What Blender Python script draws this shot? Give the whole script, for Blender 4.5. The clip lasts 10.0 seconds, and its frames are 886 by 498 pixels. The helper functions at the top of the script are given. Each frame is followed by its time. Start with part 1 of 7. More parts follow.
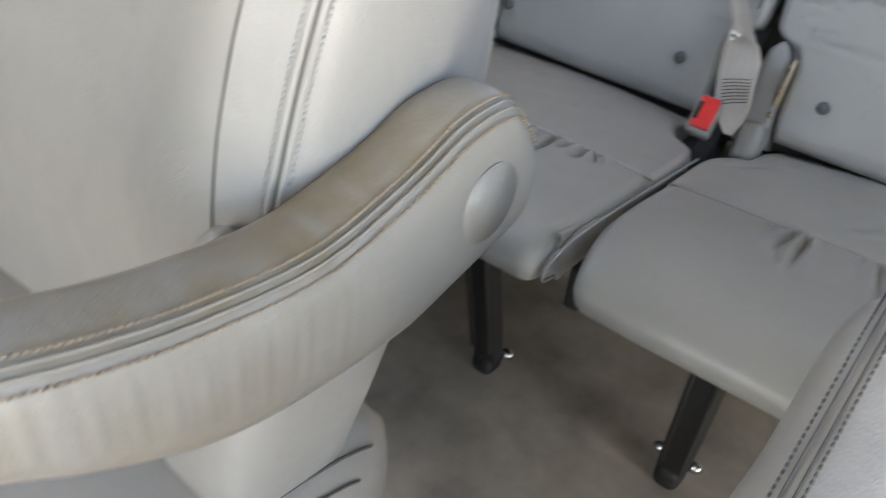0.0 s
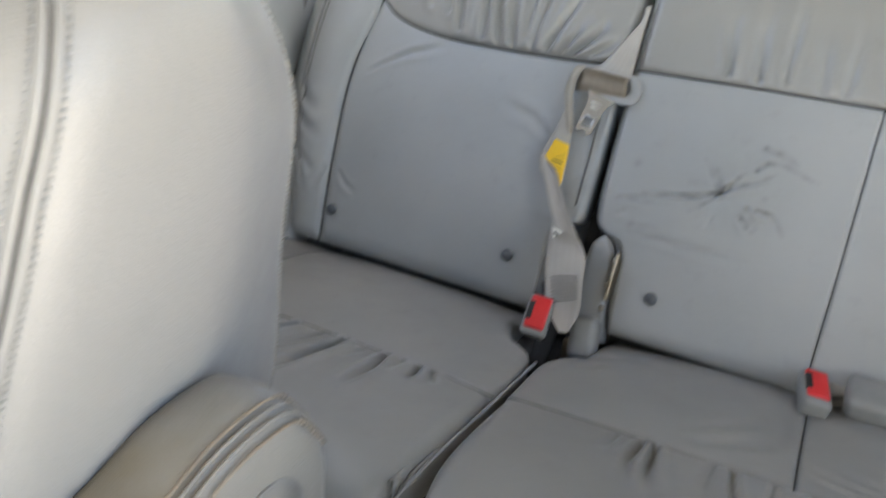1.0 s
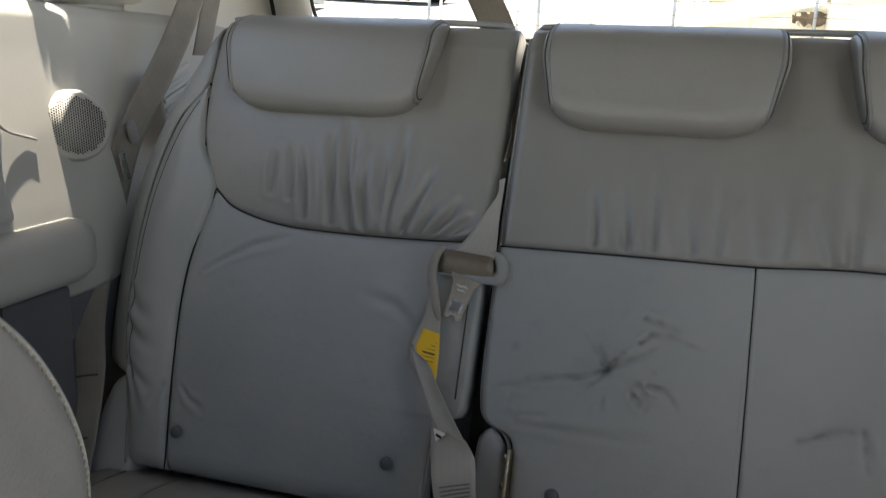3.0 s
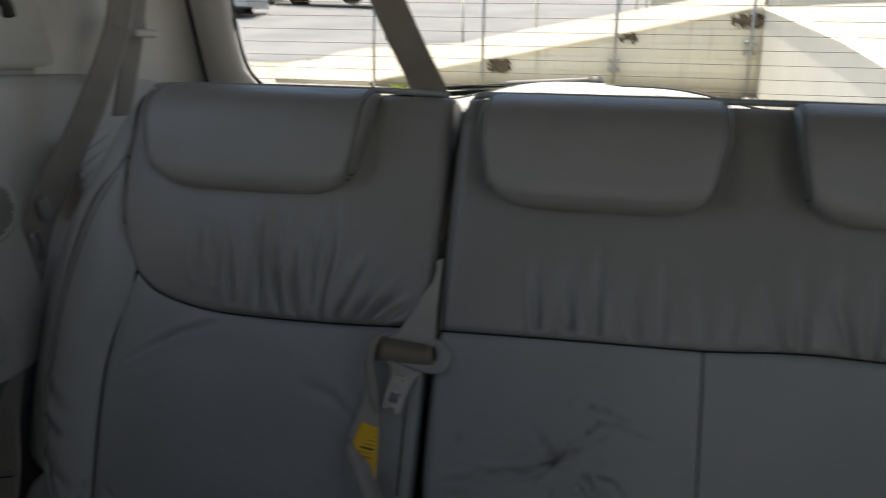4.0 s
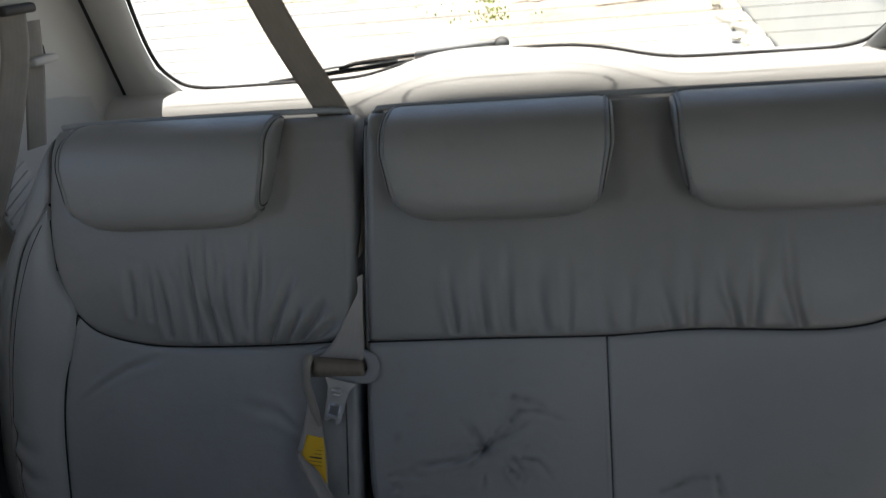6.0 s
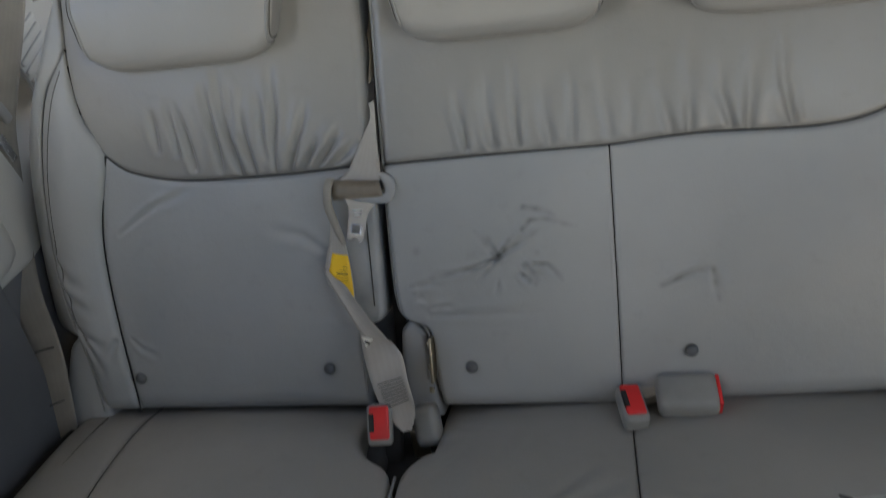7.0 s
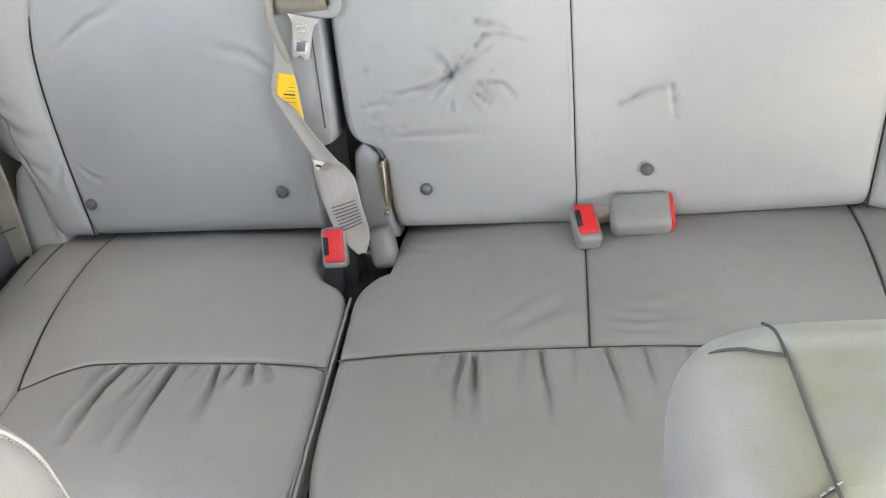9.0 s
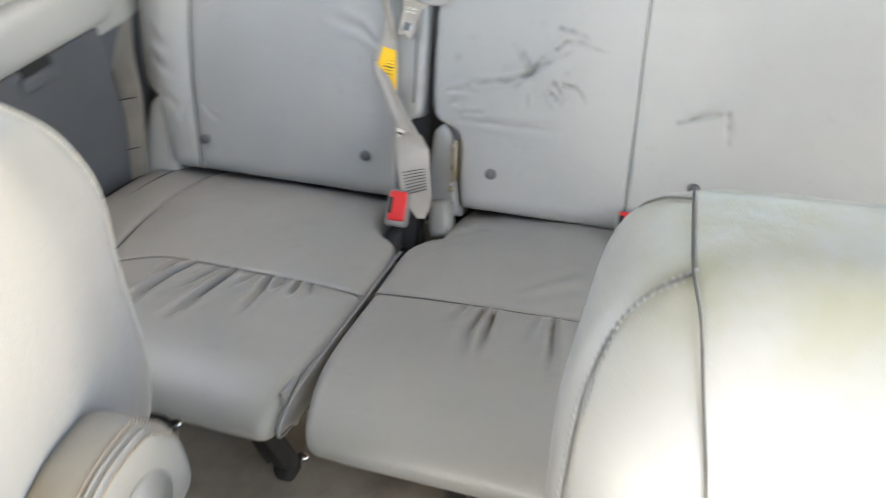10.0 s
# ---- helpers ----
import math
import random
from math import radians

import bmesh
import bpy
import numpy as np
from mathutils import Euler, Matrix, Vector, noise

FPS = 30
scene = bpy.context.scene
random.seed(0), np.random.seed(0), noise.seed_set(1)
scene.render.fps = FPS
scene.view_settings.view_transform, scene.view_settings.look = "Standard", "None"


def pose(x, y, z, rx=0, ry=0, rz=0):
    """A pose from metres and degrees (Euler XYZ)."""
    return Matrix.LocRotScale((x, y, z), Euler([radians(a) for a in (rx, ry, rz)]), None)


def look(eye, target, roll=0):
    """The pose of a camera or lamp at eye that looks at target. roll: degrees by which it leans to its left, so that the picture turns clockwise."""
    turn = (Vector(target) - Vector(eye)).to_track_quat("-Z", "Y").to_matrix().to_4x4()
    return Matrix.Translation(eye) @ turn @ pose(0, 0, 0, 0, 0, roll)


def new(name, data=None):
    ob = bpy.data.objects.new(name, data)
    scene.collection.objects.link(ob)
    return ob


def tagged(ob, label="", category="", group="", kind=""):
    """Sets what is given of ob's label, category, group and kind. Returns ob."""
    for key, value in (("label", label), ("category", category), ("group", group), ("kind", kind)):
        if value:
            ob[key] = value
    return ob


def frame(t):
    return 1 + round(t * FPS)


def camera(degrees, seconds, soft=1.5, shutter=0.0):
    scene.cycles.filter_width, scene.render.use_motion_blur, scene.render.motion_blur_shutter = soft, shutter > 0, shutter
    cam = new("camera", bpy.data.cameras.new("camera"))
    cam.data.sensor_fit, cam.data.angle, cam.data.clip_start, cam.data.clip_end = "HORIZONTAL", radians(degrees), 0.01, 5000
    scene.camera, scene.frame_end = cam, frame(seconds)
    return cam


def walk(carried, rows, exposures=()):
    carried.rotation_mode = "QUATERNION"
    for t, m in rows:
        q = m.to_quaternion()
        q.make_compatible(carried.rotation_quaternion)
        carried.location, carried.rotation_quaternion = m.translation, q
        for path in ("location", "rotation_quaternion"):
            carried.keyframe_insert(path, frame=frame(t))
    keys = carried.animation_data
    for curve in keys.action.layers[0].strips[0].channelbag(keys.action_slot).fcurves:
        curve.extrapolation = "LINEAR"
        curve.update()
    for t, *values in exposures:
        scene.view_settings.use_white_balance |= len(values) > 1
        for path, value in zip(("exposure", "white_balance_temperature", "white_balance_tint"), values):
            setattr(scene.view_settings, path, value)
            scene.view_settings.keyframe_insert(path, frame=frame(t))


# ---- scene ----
cam = camera(57.3, 10.0, soft=1.1, shutter=0.4)
PATH = [
    (0, (0.12, -1.223, 0.846), (-0.827, 0.102, -0.315), 6.4),
    (0.3, (0.106, -1.2, 0.85), (-0.729, 0.253, -0.242), 6.8),
    (0.5, (0.101, -1.187, 0.855), (-0.732, 0.322, -0.159), 7.0),
    (0.8, (0.089, -1.157, 0.868), (-0.741, 0.432, -0.019), 6.3),
    (1, (0.096, -1.125, 0.868), (-0.709, 0.532, 0.089), 6.1),
    (1.2, (0.084, -1.1, 0.86), (-0.63, 0.646, 0.195), 6.3),
    (1.5, (0.07, -1.078, 0.865), (-0.553, 0.753, 0.355), 5.4),
    (2, (0.056, -1.052, 0.88), (-0.498, 0.813, 0.418), 3.8),
    (2.5, (0.050, -1.04, 0.886), (-0.478, 0.826, 0.403), 3.9),
    (2.7, (0.044, -1.028, 0.9), (-0.484, 0.835, 0.402), 3.1),
    (3.8, (0.025, -0.966, 0.957), (-0.507, 0.93, 0.605), 0.8),
    (3.9, (0.028, -0.956, 0.97), (-0.461, 0.941, 0.57), 1.0),
    (4, (0.034, -0.941, 1.0), (-0.397, 0.956, 0.534), 1.3),
    (4.2, (0.073, -0.941, 1.055), (-0.256, 0.966, 0.55), 1.1),
    (4.5, (0.15, -0.935, 1.13), (-0.155, 0.974, 0.618), 0.4),
    (5, (0.188, -1.007, 1.149), (-0.165, 0.892, 0.628), -1.0),
    (5.2, (0.189, -1.031, 1.149), (-0.175, 0.863, 0.623), -1.8),
    (6.3, (0.071, -0.921, 1.148), (-0.258, 0.876, 0.336), -6.8),
    (6.5, (0.064, -0.925, 1.176), (-0.255, 0.852, 0.317), -7.4),
    (7, (0.101, -1.015, 1.124), (-0.268, 0.664, 0.103), -9.2),
    (7.5, (0.119, -1.015, 1.133), (-0.291, 0.486, -0.124), -11.3),
    (8, (0.12, -1.006, 1.122), (-0.292, 0.406, -0.233), -11.8),
    (8.5, (0.134, -0.993, 1.119), (-0.221, 0.412, -0.258), -10.8),
    (9, (0.125, -0.989, 1.116), (-0.201, 0.414, -0.272), -10.4),
    (9.5, (0.135, -1.017, 1.111), (-0.215, 0.361, -0.296), -10.1),
    (9.8, (0.176, -1.086, 1.076), (-0.259, 0.381, -0.212), -6.1),
    (10, (0.23, -1.144, 1.048), (-0.366, 0.352, -0.138), -3.7),
]
EXPOSURES = [
    (0.0, 3.80, 7500, 10), (0.5, 3.82, 7450, 10), (1.0, 3.60, 7550, 10), (1.5, 3.55, 7800, 10), (2.0, 3.18, 7800, 10), (2.7, 2.5, 7700, 10), (3.8, 0.95, 7250, 10), (4.5, 0.45, 6900, 10), (5.2, 0.0, 6650, 10),
    (6.3, 1.62, 6950, 10), (6.8, 2.25, 7400, 10), (7.5, 3.55, 7800, 10), (9.0, 4.40, 8000, 10), (10.0, 4.29, 7950, 10),
]
walk(cam, [(t, look(eye, target, roll)) for t, eye, target, roll in PATH], EXPOSURES)

# ---------------------------------------------------------------- light
world = bpy.data.worlds.new("world")
scene.world = world
world.use_nodes = True
_wn = world.node_tree.nodes
_sky = _wn.new("ShaderNodeTexSky")
_sky.sky_type, _sky.sun_disc = "NISHITA", False
SUN_TRAVEL = Vector((0.075, -0.12, -0.990)).normalized()
_sky.sun_elevation = math.asin(-SUN_TRAVEL.z)
_sky.sun_rotation = math.atan2(-SUN_TRAVEL.x, -SUN_TRAVEL.y)
world.node_tree.links.new(_sky.outputs[0], _wn["Background"].inputs[0])
_wn["Background"].inputs[1].default_value = 0.11
sun = new("sun", bpy.data.lights.new("sun", "SUN"))
sun.data.energy, sun.data.angle, sun.data.color = 5.0, radians(0.6), (1.0, 0.96, 0.9)
sun.rotation_mode = "QUATERNION"
sun.rotation_quaternion = SUN_TRAVEL.to_track_quat("-Z", "Y")


def opening_light(name, place, toward, size, watts, colour):
    """Daylight that comes in by an opening of the van, outside the view."""
    la = bpy.data.lights.new(name, "AREA")
    la.shape, la.size, la.size_y, la.energy, la.color = "RECTANGLE", size[0], size[1], watts, colour
    ob = new(name, la)
    ob.matrix_world = look(place, toward)
    return ob


opening_light("windscreen_daylight", (-0.035, -3.33, 1.13), (-0.035, 0.0, 1.0), (1.4, 0.44), 1.4, (0.98, 0.99, 1.0))
opening_light("front_window_daylight", (-0.745, -2.55, 1.12), (0.35, -0.75, 0.72), (0.85, 0.40), 1.15, (0.97, 0.99, 1.0))
opening_light("open_door_daylight", (0.735, -1.08, 0.44), (-0.4, -1.02, 0.44), (0.90, 0.86), 1.0, (1.0, 0.975, 0.97))

# ---------------------------------------------------------------- materials
def nodes_of(name):
    m = bpy.data.materials.new(name)
    m.use_nodes = True
    nt = m.node_tree
    return m, nt, nt.nodes["Principled BSDF"]


def mix_col(nt, fac, a, b):
    n = nt.nodes.new("ShaderNodeMix")
    n.data_type = "RGBA"
    for sock, v in ((n.inputs[0], fac), (n.inputs[6], a), (n.inputs[7], b)):
        if isinstance(v, bpy.types.NodeSocket):
            nt.links.new(v, sock)
        elif isinstance(v, tuple):
            sock.default_value = (*v, 1)
        else:
            sock.default_value = v
    return n.outputs[2]


def tex_noise(nt, scale, detail=3.0, rough=0.55, coord="Object"):
    tc = nt.nodes.new("ShaderNodeTexCoord")
    n = nt.nodes.new("ShaderNodeTexNoise")
    n.inputs["Scale"].default_value, n.inputs["Detail"].default_value, n.inputs["Roughness"].default_value = scale, detail, rough
    nt.links.new(tc.outputs[coord], n.inputs["Vector"])
    return n.outputs["Fac"]


def ramp(nt, fac, lo, hi):
    r = nt.nodes.new("ShaderNodeMapRange")
    r.inputs[1].default_value, r.inputs[2].default_value = lo, hi
    nt.links.new(fac, r.inputs[0])
    return r.outputs[0]


def times(nt, a, k):
    n = nt.nodes.new("ShaderNodeMath")
    n.operation = "MULTIPLY"
    nt.links.new(a, n.inputs[0])
    if isinstance(k, bpy.types.NodeSocket):
        nt.links.new(k, n.inputs[1])
    else:
        n.inputs[1].default_value = k
    return n.outputs[0]


def bump(nt, bsdf, height, strength, dist):
    b = nt.nodes.new("ShaderNodeBump")
    b.inputs["Strength"].default_value, b.inputs["Distance"].default_value = strength, dist
    nt.links.new(height, b.inputs["Height"])
    nt.links.new(b.outputs[0], bsdf.inputs["Normal"])


def surface(name, col, col2, scale=8.0, rough=0.5, rough2=None, grain=300.0, grain_d=0.0006, grain_s=0.3, metal=0.0, spec=0.5, lo=0.35, hi=0.7):
    """A plain procedural surface: two tones at a broad scale, a fine grain in relief."""
    m, nt, b = nodes_of(name)
    broad = ramp(nt, tex_noise(nt, scale, 4), lo, hi)
    nt.links.new(mix_col(nt, broad, col, col2), b.inputs["Base Color"])
    r = nt.nodes.new("ShaderNodeMapRange")
    r.inputs[3].default_value, r.inputs[4].default_value = rough, rough2 if rough2 else rough + 0.1
    nt.links.new(tex_noise(nt, scale * 5, 3), r.inputs[0])
    nt.links.new(r.outputs[0], b.inputs["Roughness"])
    b.inputs["Metallic"].default_value, b.inputs["Specular IOR Level"].default_value = metal, spec
    if grain:
        bump(nt, b, tex_noise(nt, grain, 2), grain_s, grain_d)
    return m


def leather(name, col, col2, worn, rough=0.42):
    """Fine-grained leather; the mesh attribute 'soil' darkens scuffs and dirt in creases, 'wear' browns it."""
    m, nt, b = nodes_of(name)
    broad = ramp(nt, tex_noise(nt, 5.0, 4), 0.3, 0.72)
    c = mix_col(nt, broad, col, col2)
    blot = ramp(nt, tex_noise(nt, 38.0, 5), 0.60, 0.78)
    c = mix_col(nt, times(nt, blot, 0.16), c, tuple(v * 0.55 for v in col))
    at = nt.nodes.new("ShaderNodeAttribute")
    at.attribute_name = "soil"
    grit = ramp(nt, tex_noise(nt, 70.0, 5), 0.05, 0.55)
    c = mix_col(nt, times(nt, at.outputs["Fac"], grit), c, (0.018, 0.018, 0.017))
    aw = nt.nodes.new("ShaderNodeAttribute")
    aw.attribute_name = "wear"
    patch = ramp(nt, tex_noise(nt, 22.0, 5), 0.28, 0.62)
    c = mix_col(nt, times(nt, aw.outputs["Fac"], patch), c, worn)
    nt.links.new(c, b.inputs["Base Color"])
    r = nt.nodes.new("ShaderNodeMapRange")
    r.inputs[3].default_value, r.inputs[4].default_value = rough - 0.06, rough + 0.14
    nt.links.new(tex_noise(nt, 30.0, 3), r.inputs[0])
    nt.links.new(r.outputs[0], b.inputs["Roughness"])
    b.inputs["Specular IOR Level"].default_value = 0.5
    v = nt.nodes.new("ShaderNodeTexVoronoi")
    v.inputs["Scale"].default_value = 900.0
    tc = nt.nodes.new("ShaderNodeTexCoord")
    nt.links.new(tc.outputs["Object"], v.inputs["Vector"])
    mx = nt.nodes.new("ShaderNodeMath")
    mx.operation = "ADD"
    nt.links.new(times(nt, v.outputs["Distance"], 0.16), mx.inputs[0])
    nt.links.new(times(nt, tex_noise(nt, 45.0, 4), 1.0), mx.inputs[1])
    m4 = nt.nodes.new("ShaderNodeMath")
    m4.operation = "ADD"
    nt.links.new(mx.outputs[0], m4.inputs[0])
    nt.links.new(times(nt, tex_noise(nt, 170.0, 3), 0.30), m4.inputs[1])
    bump(nt, b, m4.outputs[0], 0.42, 0.0017)
    return m


def webbing(name, col, col2):
    """Woven belt: fine ribs across and along."""
    m, nt, b = nodes_of(name)
    tc = nt.nodes.new("ShaderNodeTexCoord")
    w = nt.nodes.new("ShaderNodeTexWave")
    w.wave_type, w.bands_direction = "BANDS", "Y"
    w.inputs["Scale"].default_value, w.inputs["Distortion"].default_value, w.inputs["Detail"].default_value = 220.0, 0.6, 1.0
    nt.links.new(tc.outputs["UV"], w.inputs["Vector"])
    w2 = nt.nodes.new("ShaderNodeTexWave")
    w2.wave_type, w2.bands_direction = "BANDS", "X"
    w2.inputs["Scale"].default_value = 40.0
    nt.links.new(tc.outputs["UV"], w2.inputs["Vector"])
    c = mix_col(nt, ramp(nt, tex_noise(nt, 18.0, 4), 0.3, 0.7), col, col2)
    c = mix_col(nt, times(nt, w2.outputs["Fac"], 0.07), c, tuple(v * 0.6 for v in col))
    nt.links.new(c, b.inputs["Base Color"])
    b.inputs["Roughness"].default_value = 0.72
    bump(nt, b, w.outputs["Fac"], 0.4, 0.0006)
    return m


M_LEATHER = leather("grey_leather", (0.274, 0.281, 0.280), (0.316, 0.321, 0.317), (0.20, 0.17, 0.125))
M_LEATHER_TOP = leather("warm_grey_leather", (0.228, 0.221, 0.211), (0.262, 0.254, 0.243), (0.20, 0.17, 0.125), 0.31)
M_LEATHER_SEAT = leather("seat_cushion_leather", (0.232, 0.228, 0.215), (0.268, 0.262, 0.246), (0.20, 0.17, 0.125), 0.36)
M_LEATHER2 = leather("pale_grey_leather", (0.229, 0.220, 0.209), (0.262, 0.252, 0.240), (0.21, 0.175, 0.12), 0.36)
M_WELT = surface("leather_welt", (0.19, 0.172, 0.148), (0.225, 0.205, 0.178), 30, 0.4, grain=500, grain_d=0.0004)
M_LEATHER_ARM = leather("worn_arm_leather", (0.205, 0.188, 0.165), (0.245, 0.225, 0.198), (0.165, 0.133, 0.088), 0.34)
M_PIPING = surface("piping", (0.20, 0.20, 0.20), (0.24, 0.24, 0.235), 30, 0.5)
M_SEAM = surface("seam_thread", (0.055, 0.053, 0.048), (0.085, 0.08, 0.072), 60, 0.8, grain=0)
M_EDGE = surface("pale_edge_welt", (0.34, 0.33, 0.31), (0.40, 0.385, 0.36), 120, 0.5, grain=0)
M_STITCH = surface("stitching", (0.25, 0.225, 0.185), (0.31, 0.28, 0.235), 60, 0.7, grain=0)
M_BACKSHELL = surface("seat_back_carpet", (0.05, 0.05, 0.052), (0.075, 0.075, 0.075), 20, 0.9, grain=500)
M_TRIM = surface("pale_trim_plastic", (0.39, 0.386, 0.37), (0.435, 0.43, 0.413), 3, 0.5, grain=420, grain_d=0.0005)
M_TRIM_PALE = surface("pale_tailgate_plastic", (0.47, 0.466, 0.45), (0.52, 0.515, 0.497), 3, 0.42, grain=420, grain_d=0.0003)
# near-black: seam joints, and shade painted into the gaps round the seats
M_GAP = surface("dark_seam_and_gap_shade", (0.014, 0.014, 0.014), (0.022, 0.021, 0.02), 60, 0.85, grain=0)
M_PANEL = surface("dark_grey_panel", (0.085, 0.09, 0.10), (0.115, 0.12, 0.13), 5, 0.6, grain=420)
M_TRIM_GREY = surface("grey_trim_plastic", (0.20, 0.20, 0.205), (0.24, 0.24, 0.24), 4, 0.5, grain=420)
M_PLASTIC = surface("seat_plastic", (0.27, 0.275, 0.275), (0.31, 0.31, 0.305), 6, 0.42, grain=500, grain_d=0.0004)
M_BUCKLE = surface("buckle_plastic", (0.20, 0.20, 0.195), (0.25, 0.25, 0.24), 20, 0.38, grain=400, grain_d=0.0004)
M_RED = surface("red_plastic", (0.62, 0.018, 0.022), (0.70, 0.03, 0.03), 20, 0.35, grain=0)
M_BUTTON = surface("button_plastic", (0.075, 0.08, 0.085), (0.10, 0.105, 0.11), 30, 0.35, grain=0)
M_BLACK = surface("black_plastic", (0.010, 0.010, 0.010), (0.018, 0.018, 0.018), 20, 0.62)
M_METAL = surface("bright_steel", (0.62, 0.64, 0.68), (0.75, 0.76, 0.78), 40, 0.18, 0.32, grain=0, metal=1.0)
M_TONGUE = surface("tongue_steel", (0.60, 0.64, 0.70), (0.72, 0.75, 0.80), 30, 0.20, 0.28, grain=0, metal=1.0)
M_WIRE = surface("heater_wire_paint", (0.10, 0.075, 0.055), (0.14, 0.105, 0.08), 30, 0.6, grain=0)
M_THREAD = surface("brown_thread", (0.20, 0.155, 0.11), (0.27, 0.215, 0.16), 60, 0.75, grain=0)
M_BRASS = surface("dull_steel", (0.35, 0.30, 0.22), (0.45, 0.40, 0.32), 60, 0.35, grain=0, metal=1.0)
M_BELT = webbing("belt_webbing", (0.34, 0.315, 0.28), (0.40, 0.375, 0.34))
M_BELT_SIDE = webbing("grey_brown_webbing", (0.185, 0.168, 0.148), (0.235, 0.215, 0.190))
M_BELT_BROWN = webbing("brown_webbing", (0.20, 0.165, 0.128), (0.26, 0.218, 0.172))
M_BELTEDGE = webbing("belt_edge", (0.26, 0.235, 0.20), (0.36, 0.33, 0.28))
M_LABEL_Y = surface("yellow_label", (0.80, 0.47, 0.015), (0.85, 0.53, 0.03), 20, 0.5, grain=0)
M_LABEL_W = surface("white_label", (0.68, 0.66, 0.58), (0.75, 0.73, 0.66), 20, 0.5, grain=0)
M_INK = surface("label_ink", (0.02, 0.02, 0.02), (0.03, 0.03, 0.03), 20, 0.6, grain=0)
M_CARPET = surface("carpet", (0.36, 0.32, 0.265), (0.62, 0.56, 0.475), 11, 0.95, grain=900, grain_d=0.003, grain_s=0.9, lo=0.3, hi=0.68)
M_HEADLINER = surface("headliner", (0.13, 0.125, 0.115), (0.16, 0.155, 0.14), 6, 0.95, grain=700)
M_ASPHALT = surface("asphalt", (0.19, 0.19, 0.193), (0.255, 0.252, 0.248), 0.6, 0.9, grain=60, grain_d=0.01)
M_BROKEN = surface("broken_block", (0.10, 0.075, 0.05), (0.22, 0.17, 0.115), 14, 0.95, grain=80, grain_d=0.01)
M_CONCRETE = surface("old_concrete", (0.36, 0.33, 0.27), (0.52, 0.48, 0.40), 0.9, 0.9, grain=40, grain_d=0.01, lo=0.3, hi=0.7)
M_WALL = surface("painted_block", (0.82, 0.78, 0.63), (0.72, 0.66, 0.50), 1.6, 0.85, grain=50, grain_d=0.006)
M_WALL2 = surface("grey_plaster", (0.74, 0.72, 0.64), (0.82, 0.79, 0.70), 1.2, 0.85, grain=50, grain_d=0.006)
M_GALV = surface("galvanised_steel", (0.34, 0.35, 0.36), (0.46, 0.46, 0.46), 12, 0.45, grain=0, metal=0.7)
M_RUBBER = surface("rubber", (0.015, 0.015, 0.015), (0.025, 0.025, 0.025), 20, 0.7)
M_CARBLACK = surface("black_car_paint", (0.012, 0.013, 0.016), (0.016, 0.017, 0.02), 2, 0.18, grain=0)
M_CARSILVER = surface("silver_car_paint", (0.42, 0.44, 0.46), (0.46, 0.48, 0.5), 2, 0.25, grain=0, metal=0.4)
M_CARGREY = surface("grey_car_paint", (0.16, 0.17, 0.19), (0.19, 0.20, 0.22), 2, 0.25, grain=0, metal=0.3)
M_CARGLASS = surface("car_glass", (0.02, 0.025, 0.03), (0.03, 0.035, 0.04), 2, 0.08, grain=0)
M_LEAF = surface("leaves", (0.045, 0.10, 0.022), (0.10, 0.17, 0.04), 1.5, 0.6, grain=0)
M_BARK = surface("bark", (0.10, 0.075, 0.05), (0.16, 0.125, 0.09), 6, 0.9)
M_WEED = surface("weeds", (0.26, 0.33, 0.06), (0.44, 0.46, 0.12), 5, 0.7, grain=0)


def glass_material():
    m, nt, b = nodes_of("window_glass")
    b.inputs["Base Color"].default_value = (0.93, 0.97, 0.95, 1)
    b.inputs["Roughness"].default_value = 0.0
    b.inputs["IOR"].default_value = 1.03
    b.inputs["Transmission Weight"].default_value = 1.0
    return m


M_GLASS = glass_material()
M_LEATHER3 = leather("olive_stained_leather", (0.255, 0.25, 0.24), (0.29, 0.283, 0.27), (0.22, 0.215, 0.14), 0.36)
M_TINT = surface("tinted_glass", (0.02, 0.022, 0.022), (0.03, 0.032, 0.03), 3, 0.06, grain=0)


